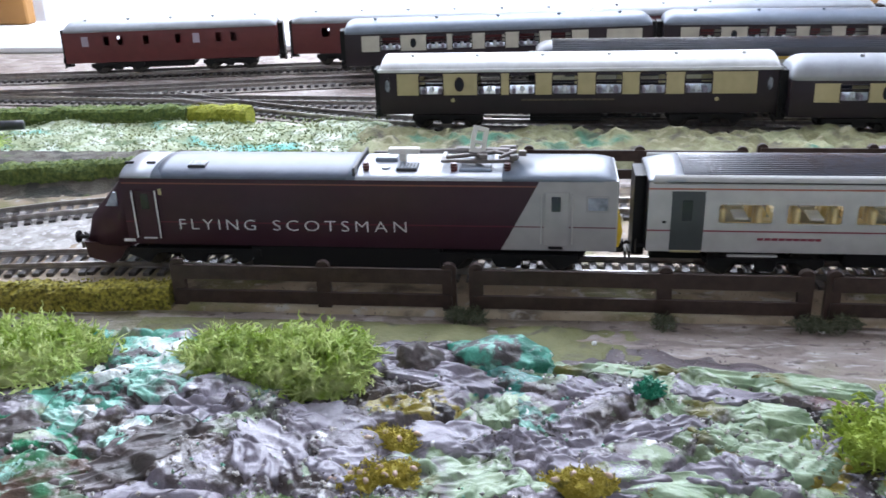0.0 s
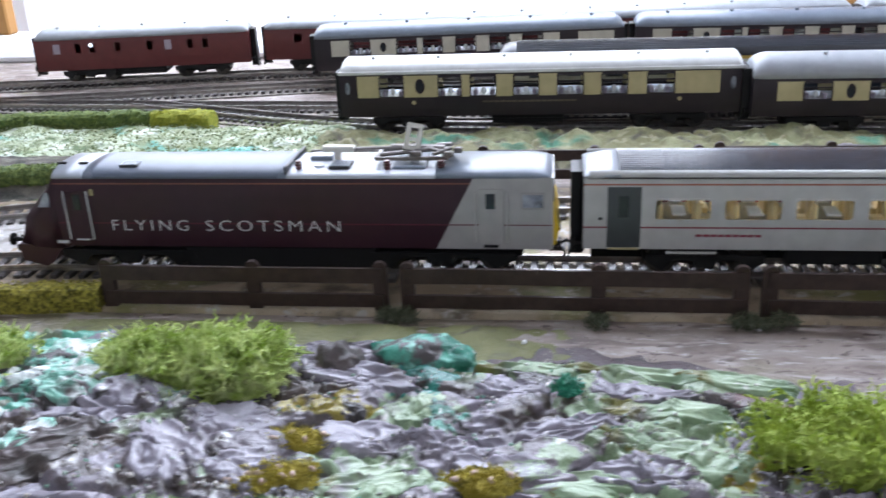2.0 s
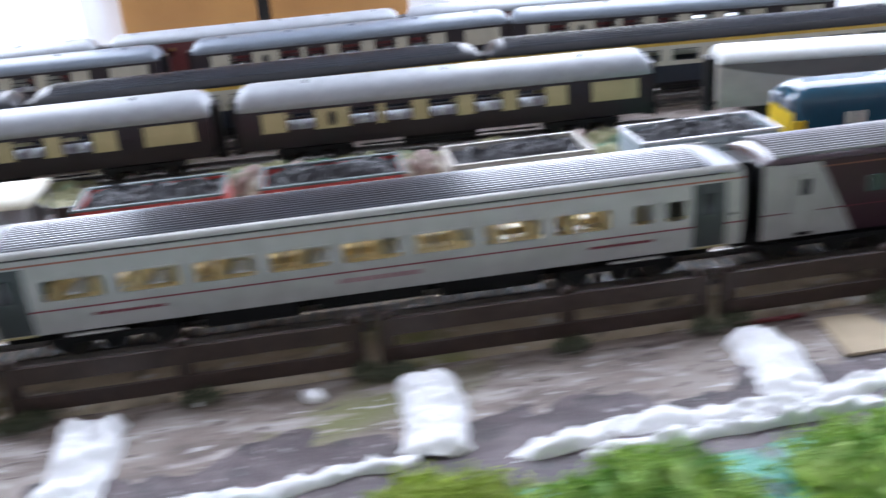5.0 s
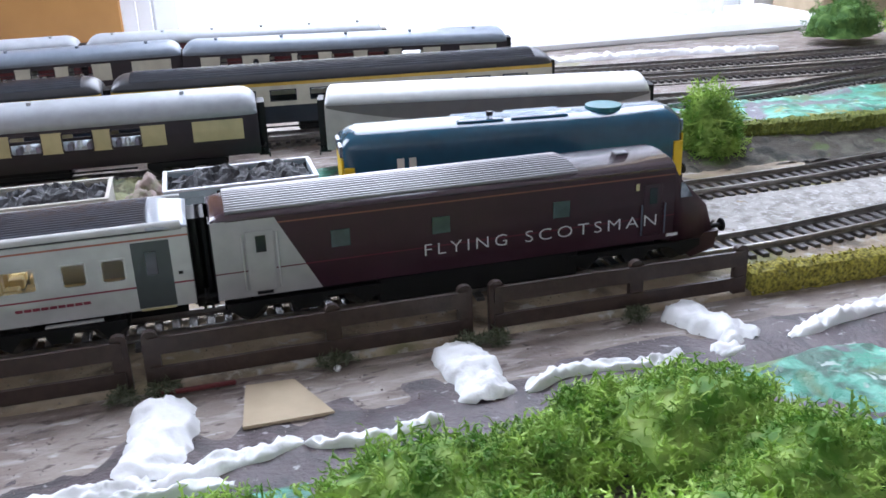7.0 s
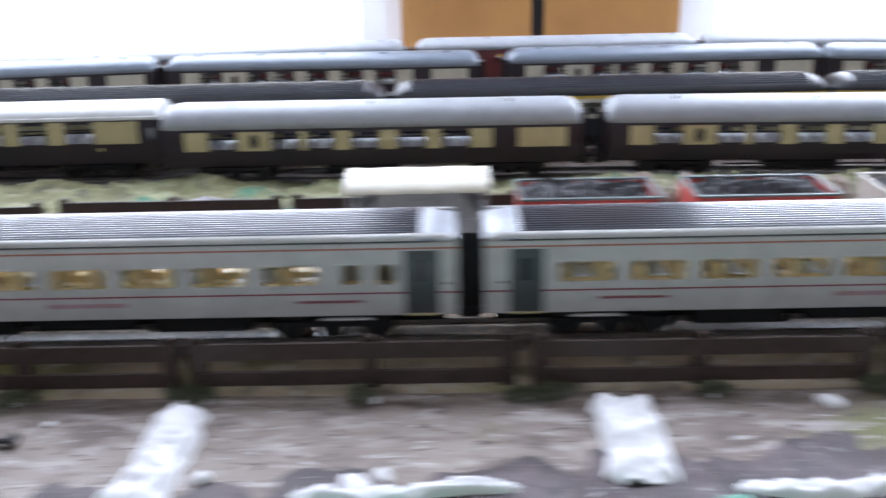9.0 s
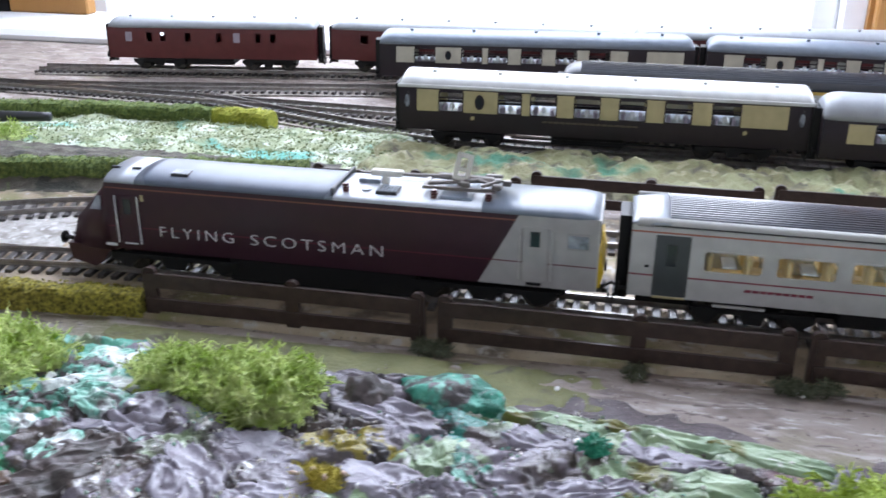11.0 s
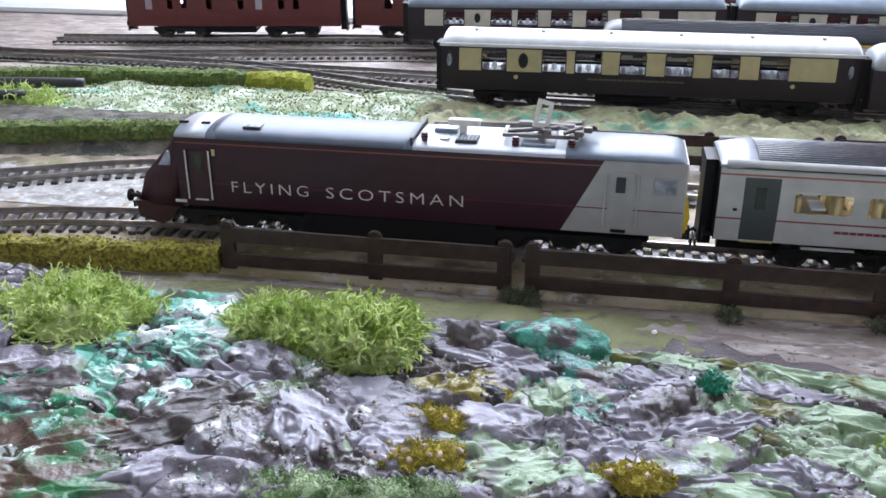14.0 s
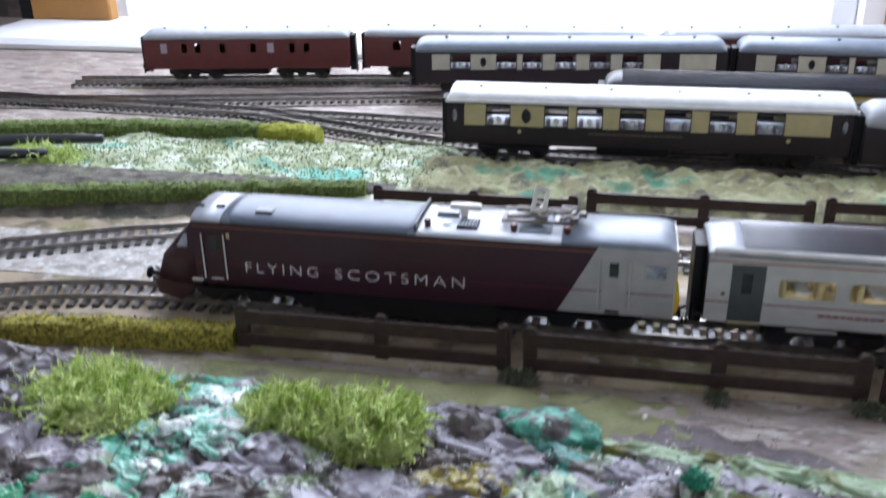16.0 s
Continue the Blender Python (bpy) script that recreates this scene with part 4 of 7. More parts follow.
def track(points, label, bed=True, pitch=0.0068):
    p = thing("railway_track", (0, 0, 0), label, "railway track", "tracks")
    fine = smooth_line(points, 0.012)
    for s in (-1, 1):
        bm = bmesh.new()
        prof = [(-0.0010, 0.0032), (0.0010, 0.0032), (0.0010, 0.0037), (0.0003, 0.0039), (0.0003, 0.0050), (0.0006, 0.0052), (0.0006, 0.0060), (-0.0006, 0.0060), (-0.0006, 0.0052), (-0.0003, 0.0050), (-0.0003, 0.0039), (-0.0010, 0.0037)]
        add_loft(bm, [[p0 + Vector((-d.y, d.x, 0)) * (s * 0.00825 + u) + Vector((0, 0, z)) for u, z in prof] for p0, d in fine])
        part("rail", bm, STEEL, p)
    if bed:
        bm = bmesh.new()
        ribbon(bm, fine, -0.019, 0.019, -0.001, 0.0014)
        part("bed", bm, BED, p)
    for q, d in smooth_line(points, pitch):
        s = new("sleeper", SLEEPER_MESH)
        s.parent = p
        s.matrix_basis = Matrix.Translation(q) @ Matrix.Rotation(math.atan2(d.y, d.x), 4, "Z")
    return p


track([(-0.60, -0.13), (-0.42, -0.048), (-0.33, -0.013), (-0.27, -0.002), (-0.2, 0), (0.3, 0), (0.78, 0), (0.9, 0.006), (1.05, 0.028), (1.3, 0.05)], "nickel rails on dark sleepers carrying the express train")
track([(-0.60, -0.085), (-0.44, 0.005), (-0.36, 0.044), (-0.30, 0.070), (-0.22, 0.080), (0.3, 0.080), (0.85, 0.080), (1.0, 0.088), (1.3, 0.11)], "nickel rails on dark sleepers carrying the goods train")
track([(-0.36, 0.335), (-0.27, 0.296), (-0.17, 0.262), (-0.08, 0.246), (0.1, 0.243), (0.25, 0.233), (0.4, 0.232), (0.66, 0.214)], "siding track under the brown and cream coaches")
track([(-0.62, 0.345), (-0.45, 0.334), (-0.33, 0.325), (-0.18, 0.316), (0.0, 0.296), (0.3965, 0.297), (0.56, 0.296), (0.701, 0.286), (0.84, 0.272), (1.02, 0.275), (1.2, 0.318)], "siding track behind the brown and cream coaches")
track([(-0.70, 0.330), (-0.5, 0.345), (-0.25, 0.394), (-0.0895, 0.422), (0.04, 0.434), (0.179, 0.438), (0.4665, 0.442), (0.60, 0.434), (0.730, 0.412), (0.86, 0.386), (1.2, 0.345), (1.5, 0.35)], "siding track in the distance")
track([(-0.56, 0.412), (-0.48, 0.424), (-0.3, 0.455), (-0.157, 0.472), (0.0, 0.485), (0.116, 0.502), (0.25, 0.518), (0.384, 0.521), (0.52, 0.516), (0.648, 0.503), (0.78, 0.476), (0.95, 0.428), (1.3, 0.40)], "nickel rails of the siding under the dark red coaches")
track([(0.90, 0.300), (1.05, 0.285), (1.3, 0.33)], "curved track joining the sidings", bed=False)

# ---- fences ----

def post_mesh(h=0.0228, w=0.0058, d=0.0026):
    bm = bmesh.new()
    pts = [(-w / 2, 0), (w / 2, 0), (w / 2, h - w * 0.42)]
    pts += [(w / 2 * math.cos(a), h - w * 0.42 + w * 0.42 * math.sin(a)) for a in [math.pi * k / 8 for k in range(1, 8)]]
    pts += [(-w / 2, h - w * 0.42)]
    add_loft(bm, [[(x, -d / 2, z) for x, z in pts], [(x, d / 2, z) for x, z in pts]])
    return mesh_of("post", bm, FENCE)


POST_MESH = post_mesh()


def fence_panel(xs, y, lean=0.0, group="lineside fence"):
    p = thing("fence_panel", (0, y, 0), "dark brown plastic post and rail fence panel", "fence", group)
    for x in xs:
        o = new("post", POST_MESH)
        o.parent = p
        o.matrix_basis = pose(x, 0, 0, lean, 0.6 * math.sin(x * 90))
    for z0, z1 in ((0.0036, 0.0092), (0.0142, 0.0206)):
        bm = bmesh.new()
        n = 8
        secs = []
        for k in range(n + 1):
            x = xs[0] - 0.001 + (xs[-1] - xs[0] + 0.002) * k / n
            dz = 0.0003 * noise.noise((x * 60, z0 * 900, y))
            secs.append([(x, -0.0022, z0 + dz), (x, -0.0008, z0 + dz), (x, -0.0008, z1 + dz), (x, -0.0022, z1 + dz)])
        add_loft(bm, secs)
        part("rail", bm, FENCE, p)
    return p


FY = -0.0415
for xs in ((-0.2040, -0.1410, -0.0882), (-0.0772, -0.0018, 0.0525), (0.0630, 0.1265, 0.1812), (0.1915, 0.2555, 0.3060), (0.3180, 0.3764, 0.4367), (0.4481, 0.5152, 0.5665), (0.5768, 0.6408, 0.6912), (0.7036, 0.7625, 0.8095)):
    fence_panel(xs, FY - 0.0012 * (xs[0] > 0.3))
for xs in ((-0.184, -0.127, -0.070), (-0.060, 0.003, 0.060), (0.072, 0.132, 0.190), (0.201, 0.262, 0.320)):
    fence_panel(xs, 0.117 if xs[0] < -0.1 else 0.130 if xs[0] < 0 else 0.136, group="rear fence")

# ---- ground forms ----


def front_edge(x):
    pts = ((-0.6, -0.055), (-0.3, -0.064), (-0.2, -0.070), (-0.08, -0.074), (-0.045, -0.080), (0.04, -0.096), (0.12, -0.122), (0.2, -0.118), (0.3, -0.114), (0.55, -0.110), (0.65, -0.104), (0.78, -0.088), (1.2, -0.07))
    return float(np.interp(x, [p[0] for p in pts], [p[1] for p in pts]))


def flake(v, n):
    """Terraces with short steep risers."""
    v *= n
    f = math.floor(v)
    return (f + min(1.0, (v - f) * 3.5) ** 2) / n


def plate(x, y, f, seed, high, tilt):
    """Broken plates: each cell a flat face at its own height and slant, with a sunk joint round it."""
    near, spots = noise.voronoi((x * f, y * f * 1.35, seed))
    v = noise.noise_vector(spots[0] * 5.3 + Vector((seed, 0, 0)))
    dx, dy = x - spots[0].x / f, y - spots[0].y / (f * 1.35)
    joint = max(0.0, 1 - (near[1] - near[0]) * 6.0)
    return high * v.x + tilt * (v.y * dx + (v.z + 0.15) * dy) - high * 0.95 * joint ** 2


def rock_height(x, y):
    d = front_edge(x) + 0.007 * noise2(x, 0, 30, 4.4) + 0.003 * noise2(x, y, 110, 1.4) - y
    if d < -0.004:
        return -0.004
    rise = min(1.0, max(0.0, (d + 0.004) / 0.014))
    left = 1.0 if x < 0.06 else max(0.35, 1 - (x - 0.06) * 4)
    wx, wy = x + 0.010 * noise2(x, y, 32, 9.0) + 0.002 * noise2(x, y, 140, 29.0), y + 0.008 * noise2(x, y, 32, 19.0) + 0.002 * noise2(x, y, 140, 39.0)
    a = flake(noise2(wx * 0.8 + wy * 0.3, wy * 1.3, 20, 1.3), 4.0)
    crease = 1 - abs(noise2(wx * 0.9, wy * 1.3, 62, 3.3)) * 2.2
    rough = min(1.0, max(0.06, 3.0 * noise2(x, y, 26, 31.0) + 0.22))
    knots = (1 - 2 * abs(noise2(wx, wy, 150, 7.0))) * 0.0011 + (1 - 2 * abs(noise2(wx, wy, 310, 17.0))) * 0.0006
    big = plate(wx, wy, 36, 2.0, 0.0032, 0.20)
    small = plate(wx, wy, 105, 8.0, 0.0017, 0.34)
    h = rise * (0.0095 + 0.0050 * a + big + rough * small + 0.0010 * crease + rough * knots + 0.005 * noise2(x, y, 9, 2.2)) * left
    return h - 0.002


for x0, x1, y0, y1, step in ((-0.46, -0.30, -0.21, -0.045, 0.0016), (-0.30, 0.15, -0.21, -0.045, 0.00075), (0.15, 0.46, -0.21, -0.045, 0.0016), (-0.46, 0.46, -0.25, -0.21, 0.003)):
    terrain("rocky_foreground", x0, x1, y0, y1, step, rock_height, ROCK, "crumpled plaster rocks painted grey, brown and green", "rocks", smooth=True, kind="stuff")
terrain("turf_bank", -0.66, -0.145, 0.088, 0.262, 0.003, lambda x, y: min(1, max(0, (y - 0.10 + (x + 0.2) * -0.05) / 0.02), max(0, (0.262 - y) / 0.02), max(0, (-0.145 - x) / 0.03)) * (0.0075 + 0.0035 * noise2(x, y, 40, 1) + 0.003 * abs(noise2(x, y, 120, 3)) + 0.0012 * noise2(x, y, 350, 2)) - 0.001, TURF, "pale green turf bank with white and mint patches", "grass", kind="stuff")
terrain("turf_strip", -0.19, 0.62, 0.138, 0.226, 0.0022, lambda x, y: min(1, max(0, (y - 0.138) / 0.012), max(0, (0.226 - y - max(0, x - 0.3) * 0.07) / 0.012), (x + 0.19) / 0.02) * (0.0095 + 0.006 * noise2(x, y, 34, 6) + 0.006 * abs(noise2(x, y, 90, 3)) + 0.0016 * noise2(x, y, 350, 2)) - 0.001, TURFTAN, "tan and green scenery strip beside the siding", "grass", kind="stuff")
terrain("grit_patch", -0.55, -0.17, 0.012, 0.066, 0.003, lambda x, y: 0.0021 + 0.0006 * noise2(x, y, 200, 2), GRIT, "pale grit ballast between the running lines", "gravel", kind="stuff")
terrain("grit_patch", 0.80, 1.3, 0.012, 0.066, 0.003, lambda x, y: 0.0021 + 0.0006 * noise2(x, y, 200, 2), GRIT, "pale grit ballast beside the curved rails", "gravel", kind="stuff")
terrain("mint_bank", 0.93, 1.45, 0.150, 0.262, 0.004, lambda x, y: min(1, max(0, (y - 0.15) / 0.03), max(0, (0.262 - y + (x - 0.93) * 0.05) / 0.03)) * (0.010 + 0.005 * noise2(x, y, 25, 6) + 0.003 * abs(noise2(x, y, 80, 3))) - 0.001, MINT, "mint green painted cloth bank", "ground", kind="stuff")
terrain("lawn_strip", 0.93, 1.2, 0.150, 0.168, 0.003, lambda x, y: 0.006 + 0.0015 * noise2(x, y, 60, 3), GREENLAWN, "bright green grass mat strip", "grass", kind="stuff")
terrain("green_patch", 0.62, 0.70, 0.135, 0.205, 0.003, lambda x, y: 0.002 + 0.002 * noise2(x, y, 60, 3), MINT, "dark mint green painted patch by the siding", "ground", kind="stuff")
terrain("mint_edge", 0.13, 0.62, -0.30, -0.112, 0.003, lambda x, y: min(1, max(0, (front_edge(x) - 0.004 + 0.006 * noise2(x, 0, 25, 3) - y) / 0.012)) * (0.006 + 0.004 * noise2(x, y, 28, 5) + 0.003 * abs(noise2(x, y, 75, 6)) + (0.007 + 0.007 * abs(noise2(x, y, 48, 16)) + 0.003 * abs(noise2(x, y, 130, 26))) * min(1, max(0, (x - 0.145 + 0.03 * noise2(x, y, 30, 12)) / 0.05)) * min(1, max(0, (0.42 - x) / 0.06)) + 0.006 * max(0, (-0.16 - y) * 6)) - 0.003, MINT, "mint green painted cloth along the layout edge", "ground", kind="stuff")
terrain("mint_edge", 0.74, 1.1, -0.30, -0.085, 0.003, lambda x, y: min(1, max(0, (front_edge(x) - 0.002 + 0.006 * noise2(x, 0, 25, 3) - y) / 0.012)) * (0.006 + 0.004 * noise2(x, y, 28, 5) + 0.003 * abs(noise2(x, y, 75, 6))) - 0.003, MINT, "mint green cloth slope with white streaks", "ground", kind="stuff")
terrain("olive_patch", -0.215, -0.005, -0.088, -0.0545, 0.002, lambda x, y: 0.0016 + 0.0005 * noise2(x, y, 90, 2) - 0.004 * max(0, abs(noise2(x, y, 35, 6)) + 0.5 * noise2(x, y, 170, 8) + max(0, x + 0.05) * 20 + max(0, -0.085 - y) * 200 - 0.36), OLIVE, "olive green painted patch below the fence", "ground", kind="stuff")
terrain("dark_soil", -0.06, 0.86, -0.145, -0.068, 0.002, lambda x, y: 0.0022 + 0.0009 * noise2(x, y, 90, 2) - 0.10 * max(0, y - (front_edge(x) + (-0.005 if x < 0.2 else min(0.004, -0.005 + (x - 0.2) * 0.05)) + 0.014 * noise2(x, 0.3, 34, 6) + 0.010 * noise2(x, y, 80, 8))), DARKSOIL, "dark purple brown painted soil along the path", "ground", kind="stuff")
terrain("soil_bank", 0.86, 1.3, 0.108, 0.150, 0.0025, lambda x, y: 0.001 + 0.009 * min(1, max(0, (y - 0.112) / 0.03)) + 0.0035 * abs(noise2(x, y, 90, 3)), BANKSOIL, "dark soil bank below the hedge", "ground", kind="stuff")
terrain("soil_bank", -0.66, -0.18, 0.082, 0.150, 0.0025, lambda x, y: (lambda d: 0.0015 + 0.010 * min(1, max(0, d / 0.016)) + 0.003 * abs(noise2(x, y, 90, 3)) - 0.02 * max(0, -d - 0.004) * 40)(y - (0.082 + (x + 0.40) * 0.20)), BANKSOIL, "dark soil bank below the long hedge", "ground", kind="stuff")
ledge = thing("back_ledge", (0, 0, 0), "white painted rounded ledge along the back of the board", "ledge", kind="structure")
part("ledge_top", box(-0.80, 1.33, 0.556, 0.715, -0.004, 0.012, 0.006), WALLWHITE, ledge)


# ---- coaches on the sidings ----
BOUNCEBLUE = paint("pale_blue_bounce", (0.72, 0.73, 0.80), 0.5)
DIMGOLD = paint("dim_gold_lettering", (0.10, 0.075, 0.05), 0.5)


def siding_coach(name, at, label, L, w, z0, z1, top, holes, panels, bands, mats, roof, group="", dome=0.010, ovals=(), furnish=True, end=None, ribbed=False, vents=0):
    """panels: (x0, x1, z0, z1, material index); bands likewise along the whole side."""
    p = thing(name, at, label, "railway coach", group)

    def index_of(x, z):
        for a, b, c, d, k in panels:
            if a < x < b and c < z < d:
                return k
        return 0

    xc = [v for q in panels for v in q[:2]]
    zc = [v for q in panels for v in q[2:4]]
    coach_shell(p, L, w, z0, z1, top, holes, xc, zc, index_of, mats, roof, end or mats[0], dome=dome, inner=TABLEWHITE)
    part("ceiling_panel", box(-L / 2 + 0.002, L / 2 - 0.002, -0.0150, 0.0150, z1 - 0.0018, z1 - 0.0010), TABLEWHITE, p)
    if furnish:
        # pale sheet added below the windows to throw daylight out through them
        part("bounce_sheet", box(-L / 2 + 0.004, L / 2 - 0.004, -0.0160, 0.0160, holes[0][2] - 0.0026, holes[0][2] - 0.0016), BOUNCEBLUE, p, "pale blue sheet added to brighten the windows")
    for x, z, rx, rz in ovals:
        for s in (-1, 1):
            y = s * (w / 2 - 0.0003)
            bm = bmesh.new()
            ring = lambda yy, k: [(x + rx * k * math.cos(a), yy, z + rz * k * math.sin(a)) for a in [2 * math.pi * i / 16 for i in range(16)]]
            add_loft(bm, [ring(y, 1.0), ring(y + s * 0.0005, 1.0)])
            fr = part("oval_window", bm, UMBER, p)
            bm = bmesh.new()
            add_loft(bm, [ring(y + s * 0.0004, 0.72), ring(y + s * 0.0007, 0.72)])
            part("pane", bm, PANE if abs(x) > L * 0.44 else DARKGLASS, fr)
    if furnish:
        for a, b, c, d in holes:
            xm = (a + b) / 2
            part("table", box(xm - 0.0035, xm + 0.0035, -0.013, -0.006, c - 0.0012, c - 0.0004), TABLEGLOSS, p)
            bm = rod((xm, -0.0125, c - 0.0010), (xm, -0.0125, c + 0.0015), 0.0006, 6)
            add_rod(bm, (xm, -0.0125, c + 0.0012), (xm, -0.0125, c + 0.0046), 0.0021, 10, r2=0.0012)
            part("table_lamp", bm, TABLEGLOSS, p)
            for dx in (-0.0055, 0.0055):
                part("armchair", box(xm + dx - 0.0013, xm + dx + 0.0013, -0.0140, -0.0055, z0 + 0.002, c + 0.0030, 0.0005), PINK, p)
            for s in (-1, 1):
                y = s * (w / 2 - 0.0009)
                part("window_vent_bar", box(a, b, y - 0.0003, y + 0.0003, d - (d - c) * 0.34, d - (d - c) * 0.26), UMBER, p)
    for k in range(vents):
        x = -L / 2 + L * (k + 0.5) / vents
        bm = rod((x, -0.006, top - 0.0020), (x, -0.006, top + 0.0010), 0.0014, 8)
        part("roof_vent", bm, roof, p)
    if ribbed:
        ribs(p, L, w * 0.97, z1, top, -L / 2 + 0.012, L / 2 - 0.012, RIBS, 6)
    for s in (-1, 1):
        bogie(p, s * (L / 2 - 0.045), 0.034, 0.0063)
        gangway(p, s * L / 2, s, 0.032, 0.015, 0.005)
        coupling(p, s * (L / 2 - 0.001), s)
    part("equipment_box", box(-0.030, 0.018, -0.013, 0.013, 0.005, z0, 0.0008), DARK, p)
    part("truss_rod", box(-L / 2 + 0.075, L / 2 - 0.075, -0.0135, -0.0125, 0.0075, 0.0085), DARK, p)
    return p


def frac(L, *pairs):
    return [(-L / 2 + L * a, -L / 2 + L * b) for a, b in pairs]


PL = 0.263
pz0, pz1 = 0.0115, 0.0405
winA = [(a, b, 0.0250, 0.0375) for a, b in frac(PL, (0.102, 0.163), (0.252, 0.310), (0.333, 0.397), (0.441, 0.503), (0.550, 0.614), (0.659, 0.722), (0.770, 0.836))]
panA = [(a, b, 0.0245, 0.0388, 1) for a, b in frac(PL, (0.045, 0.102), (0.163, 0.252), (0.310, 0.333), (0.397, 0.441), (0.503, 0.550), (0.614, 0.659), (0.722, 0.770), (0.836, 0.945))]
oA = [(-PL / 2 + PL * 0.205, 0.0318, 0.0032, 0.0050), (-PL / 2 + PL * 0.020, 0.0310, 0.0022, 0.0058), (-PL / 2 + PL * 0.976, 0.0310, 0.0022, 0.0058)]
pul_a = siding_coach("parlour_coach", (-0.0315, 0.243, RAIL, 0, 0, 1.2), "umber and cream parlour coach with a white roof", PL, 0.036, pz0, pz1, 0.0490, winA, panA, (), [UMBER, CREAM], WHITEROOF, "parlour coaches", ovals=oA, dome=0.0035, vents=6)
text_bars(pul_a, "lettering_bar", -0.036, 0.0205, 0.062, 0.0012, -0.0178, DIMGOLD, 16)
for x in (-0.082, 0.092):
    part("crest", rod((x, -0.0176, 0.0210), (x, -0.0181, 0.0210), 0.0014, 10), CREAM, pul_a)
bm = box(-PL / 2 - 0.001, PL / 2 + 0.001, -0.0186, -0.0172, pz1 - 0.0006, pz1 + 0.0016, 0.0003)
part("gutter", bm, WHITEROOF, pul_a)

winB = [(a, b, 0.0225, 0.0325) for a, b in frac(PL, (0.115, 0.180), (0.265, 0.330), (0.350, 0.412), (0.455, 0.520), (0.565, 0.630), (0.670, 0.735))]
panB = [(a, b, 0.0215, 0.0335, 1) for a, b in frac(PL, (0.055, 0.115), (0.180, 0.265), (0.330, 0.350), (0.412, 0.455), (0.520, 0.565), (0.630, 0.670), (0.735, 0.790), (0.850, 0.965))]
oB = [(-PL / 2 + PL * 0.222, 0.0275, 0.0028, 0.0046)]
pul_b = siding_coach("parlour_coach", (0.236, 0.231, RAIL, 0, 0, -0.6), "umber and cream parlour coach with a deep pale grey roof", PL, 0.036, 0.0115, 0.0355, 0.0490, winB, panB, (), [UMBER, CREAM], STEELROOF, "parlour coaches", ovals=oB, dome=0.010, vents=3)
copy_thing(pul_b, pose(0.5115, 0.223, RAIL, 0, 0, -3.2) @ Matrix.Diagonal((0.968, 1, 1, 1)))
pul_c = siding_coach("parlour_coach", (-0.0940, 0.422, RAIL, 0, 0, 7.5), "brown and pale cream coach with a dark grey roof", 0.262, 0.036, 0.0115, 0.0385, 0.0490, [(h[0], h[1], 0.0245, 0.0350) for h in winB], [(q[0], q[1], 0.0235, 0.0365, 1) for q in panB], (), [UMBER, CREAMPALE], ROOFGREY, "far parlour coaches", ovals=[(oB[0][0], 0.030, 0.0026, 0.004)], vents=5)
for x, y, r in ((0.179, 0.437, -1.0), (0.4665, 0.442, 0.0), (0.730, 0.412, -11.0)):
    copy_thing(pul_c, pose(x, y, RAIL, 0, 0, r))

LM = 0.191
winM = [(-LM / 2 + LM * f - 0.0028, -LM / 2 + LM * f + 0.0028, 0.0265, 0.0350) for f in (0.20, 0.265, 0.385, 0.535, 0.725, 0.795)]
van = siding_coach("luggage_coach", (-0.3935, 0.440, RAIL, 0, 0, 10.0), "short dark red luggage coach with a grey roof", LM, 0.036, 0.0115, 0.0390, 0.0480, winM, [(-LM / 2 + LM * f - 0.003, -LM / 2 + LM * f + 0.003, 0.0265, 0.0350, 1) for f in (0.10, 0.62)], (), [CARMINE, PINK], STEELROOF, furnish=False, vents=5)
LR = 0.256
winR = [(-LR / 2 + LR * f - 0.0040, -LR / 2 + LR * f + 0.0040, 0.0265, 0.0350) for f in (0.12, 0.2, 0.3, 0.4, 0.5, 0.6, 0.7, 0.8, 0.88)]
red = siding_coach("red_coach", (-0.157, 0.472, RAIL, 0, 0, 3.0), "dark red passenger coach with a grey roof", LR, 0.036, 0.0115, 0.0390, 0.0480, winR, [], (), [CARMINE], STEELROOF, "dark red coaches", furnish=False, vents=6)
for x, y, r in ((0.116, 0.502, 8.0), (0.384, 0.521, 0.0), (0.648, 0.503, -8.0)):
    copy_thing(red, pose(x, y, RAIL, 0, 0, r))

LB = 0.298
NAVY = paint("dark_navy", (0.012, 0.02, 0.035), 0.42)
GOLD = paint("yellow_band", (0.62, 0.40, 0.06), 0.45)
winG = [(-LB / 2 + LB * f - 0.0085, -LB / 2 + LB * f + 0.0085, 0.0270, 0.0340) for f in (0.1, 0.19, 0.28, 0.37, 0.46, 0.55, 0.64, 0.73, 0.82, 0.91)]
mid = siding_coach("ribbed_coach", (0.090, 0.294, RAIL, 0, 0, 0.5), "navy and cream coach with a dark ribbed roof", LB, 0.036, 0.0115, 0.0395, 0.0485, winG, [(-1, 1, 0.0235, 0.0370, 1), (-1, 1, 0.0370, 0.0395, 2)], (), [NAVY, CREAMPALE, GOLD], ROOFDARK, "ribbed coaches", furnish=False, ribbed=True)
for x, y, r in ((0.3965, 0.297, 0.0), (0.701, 0.285, -5.0)):
    copy_thing(mid, pose(x, y, RAIL, 0, 0, r))

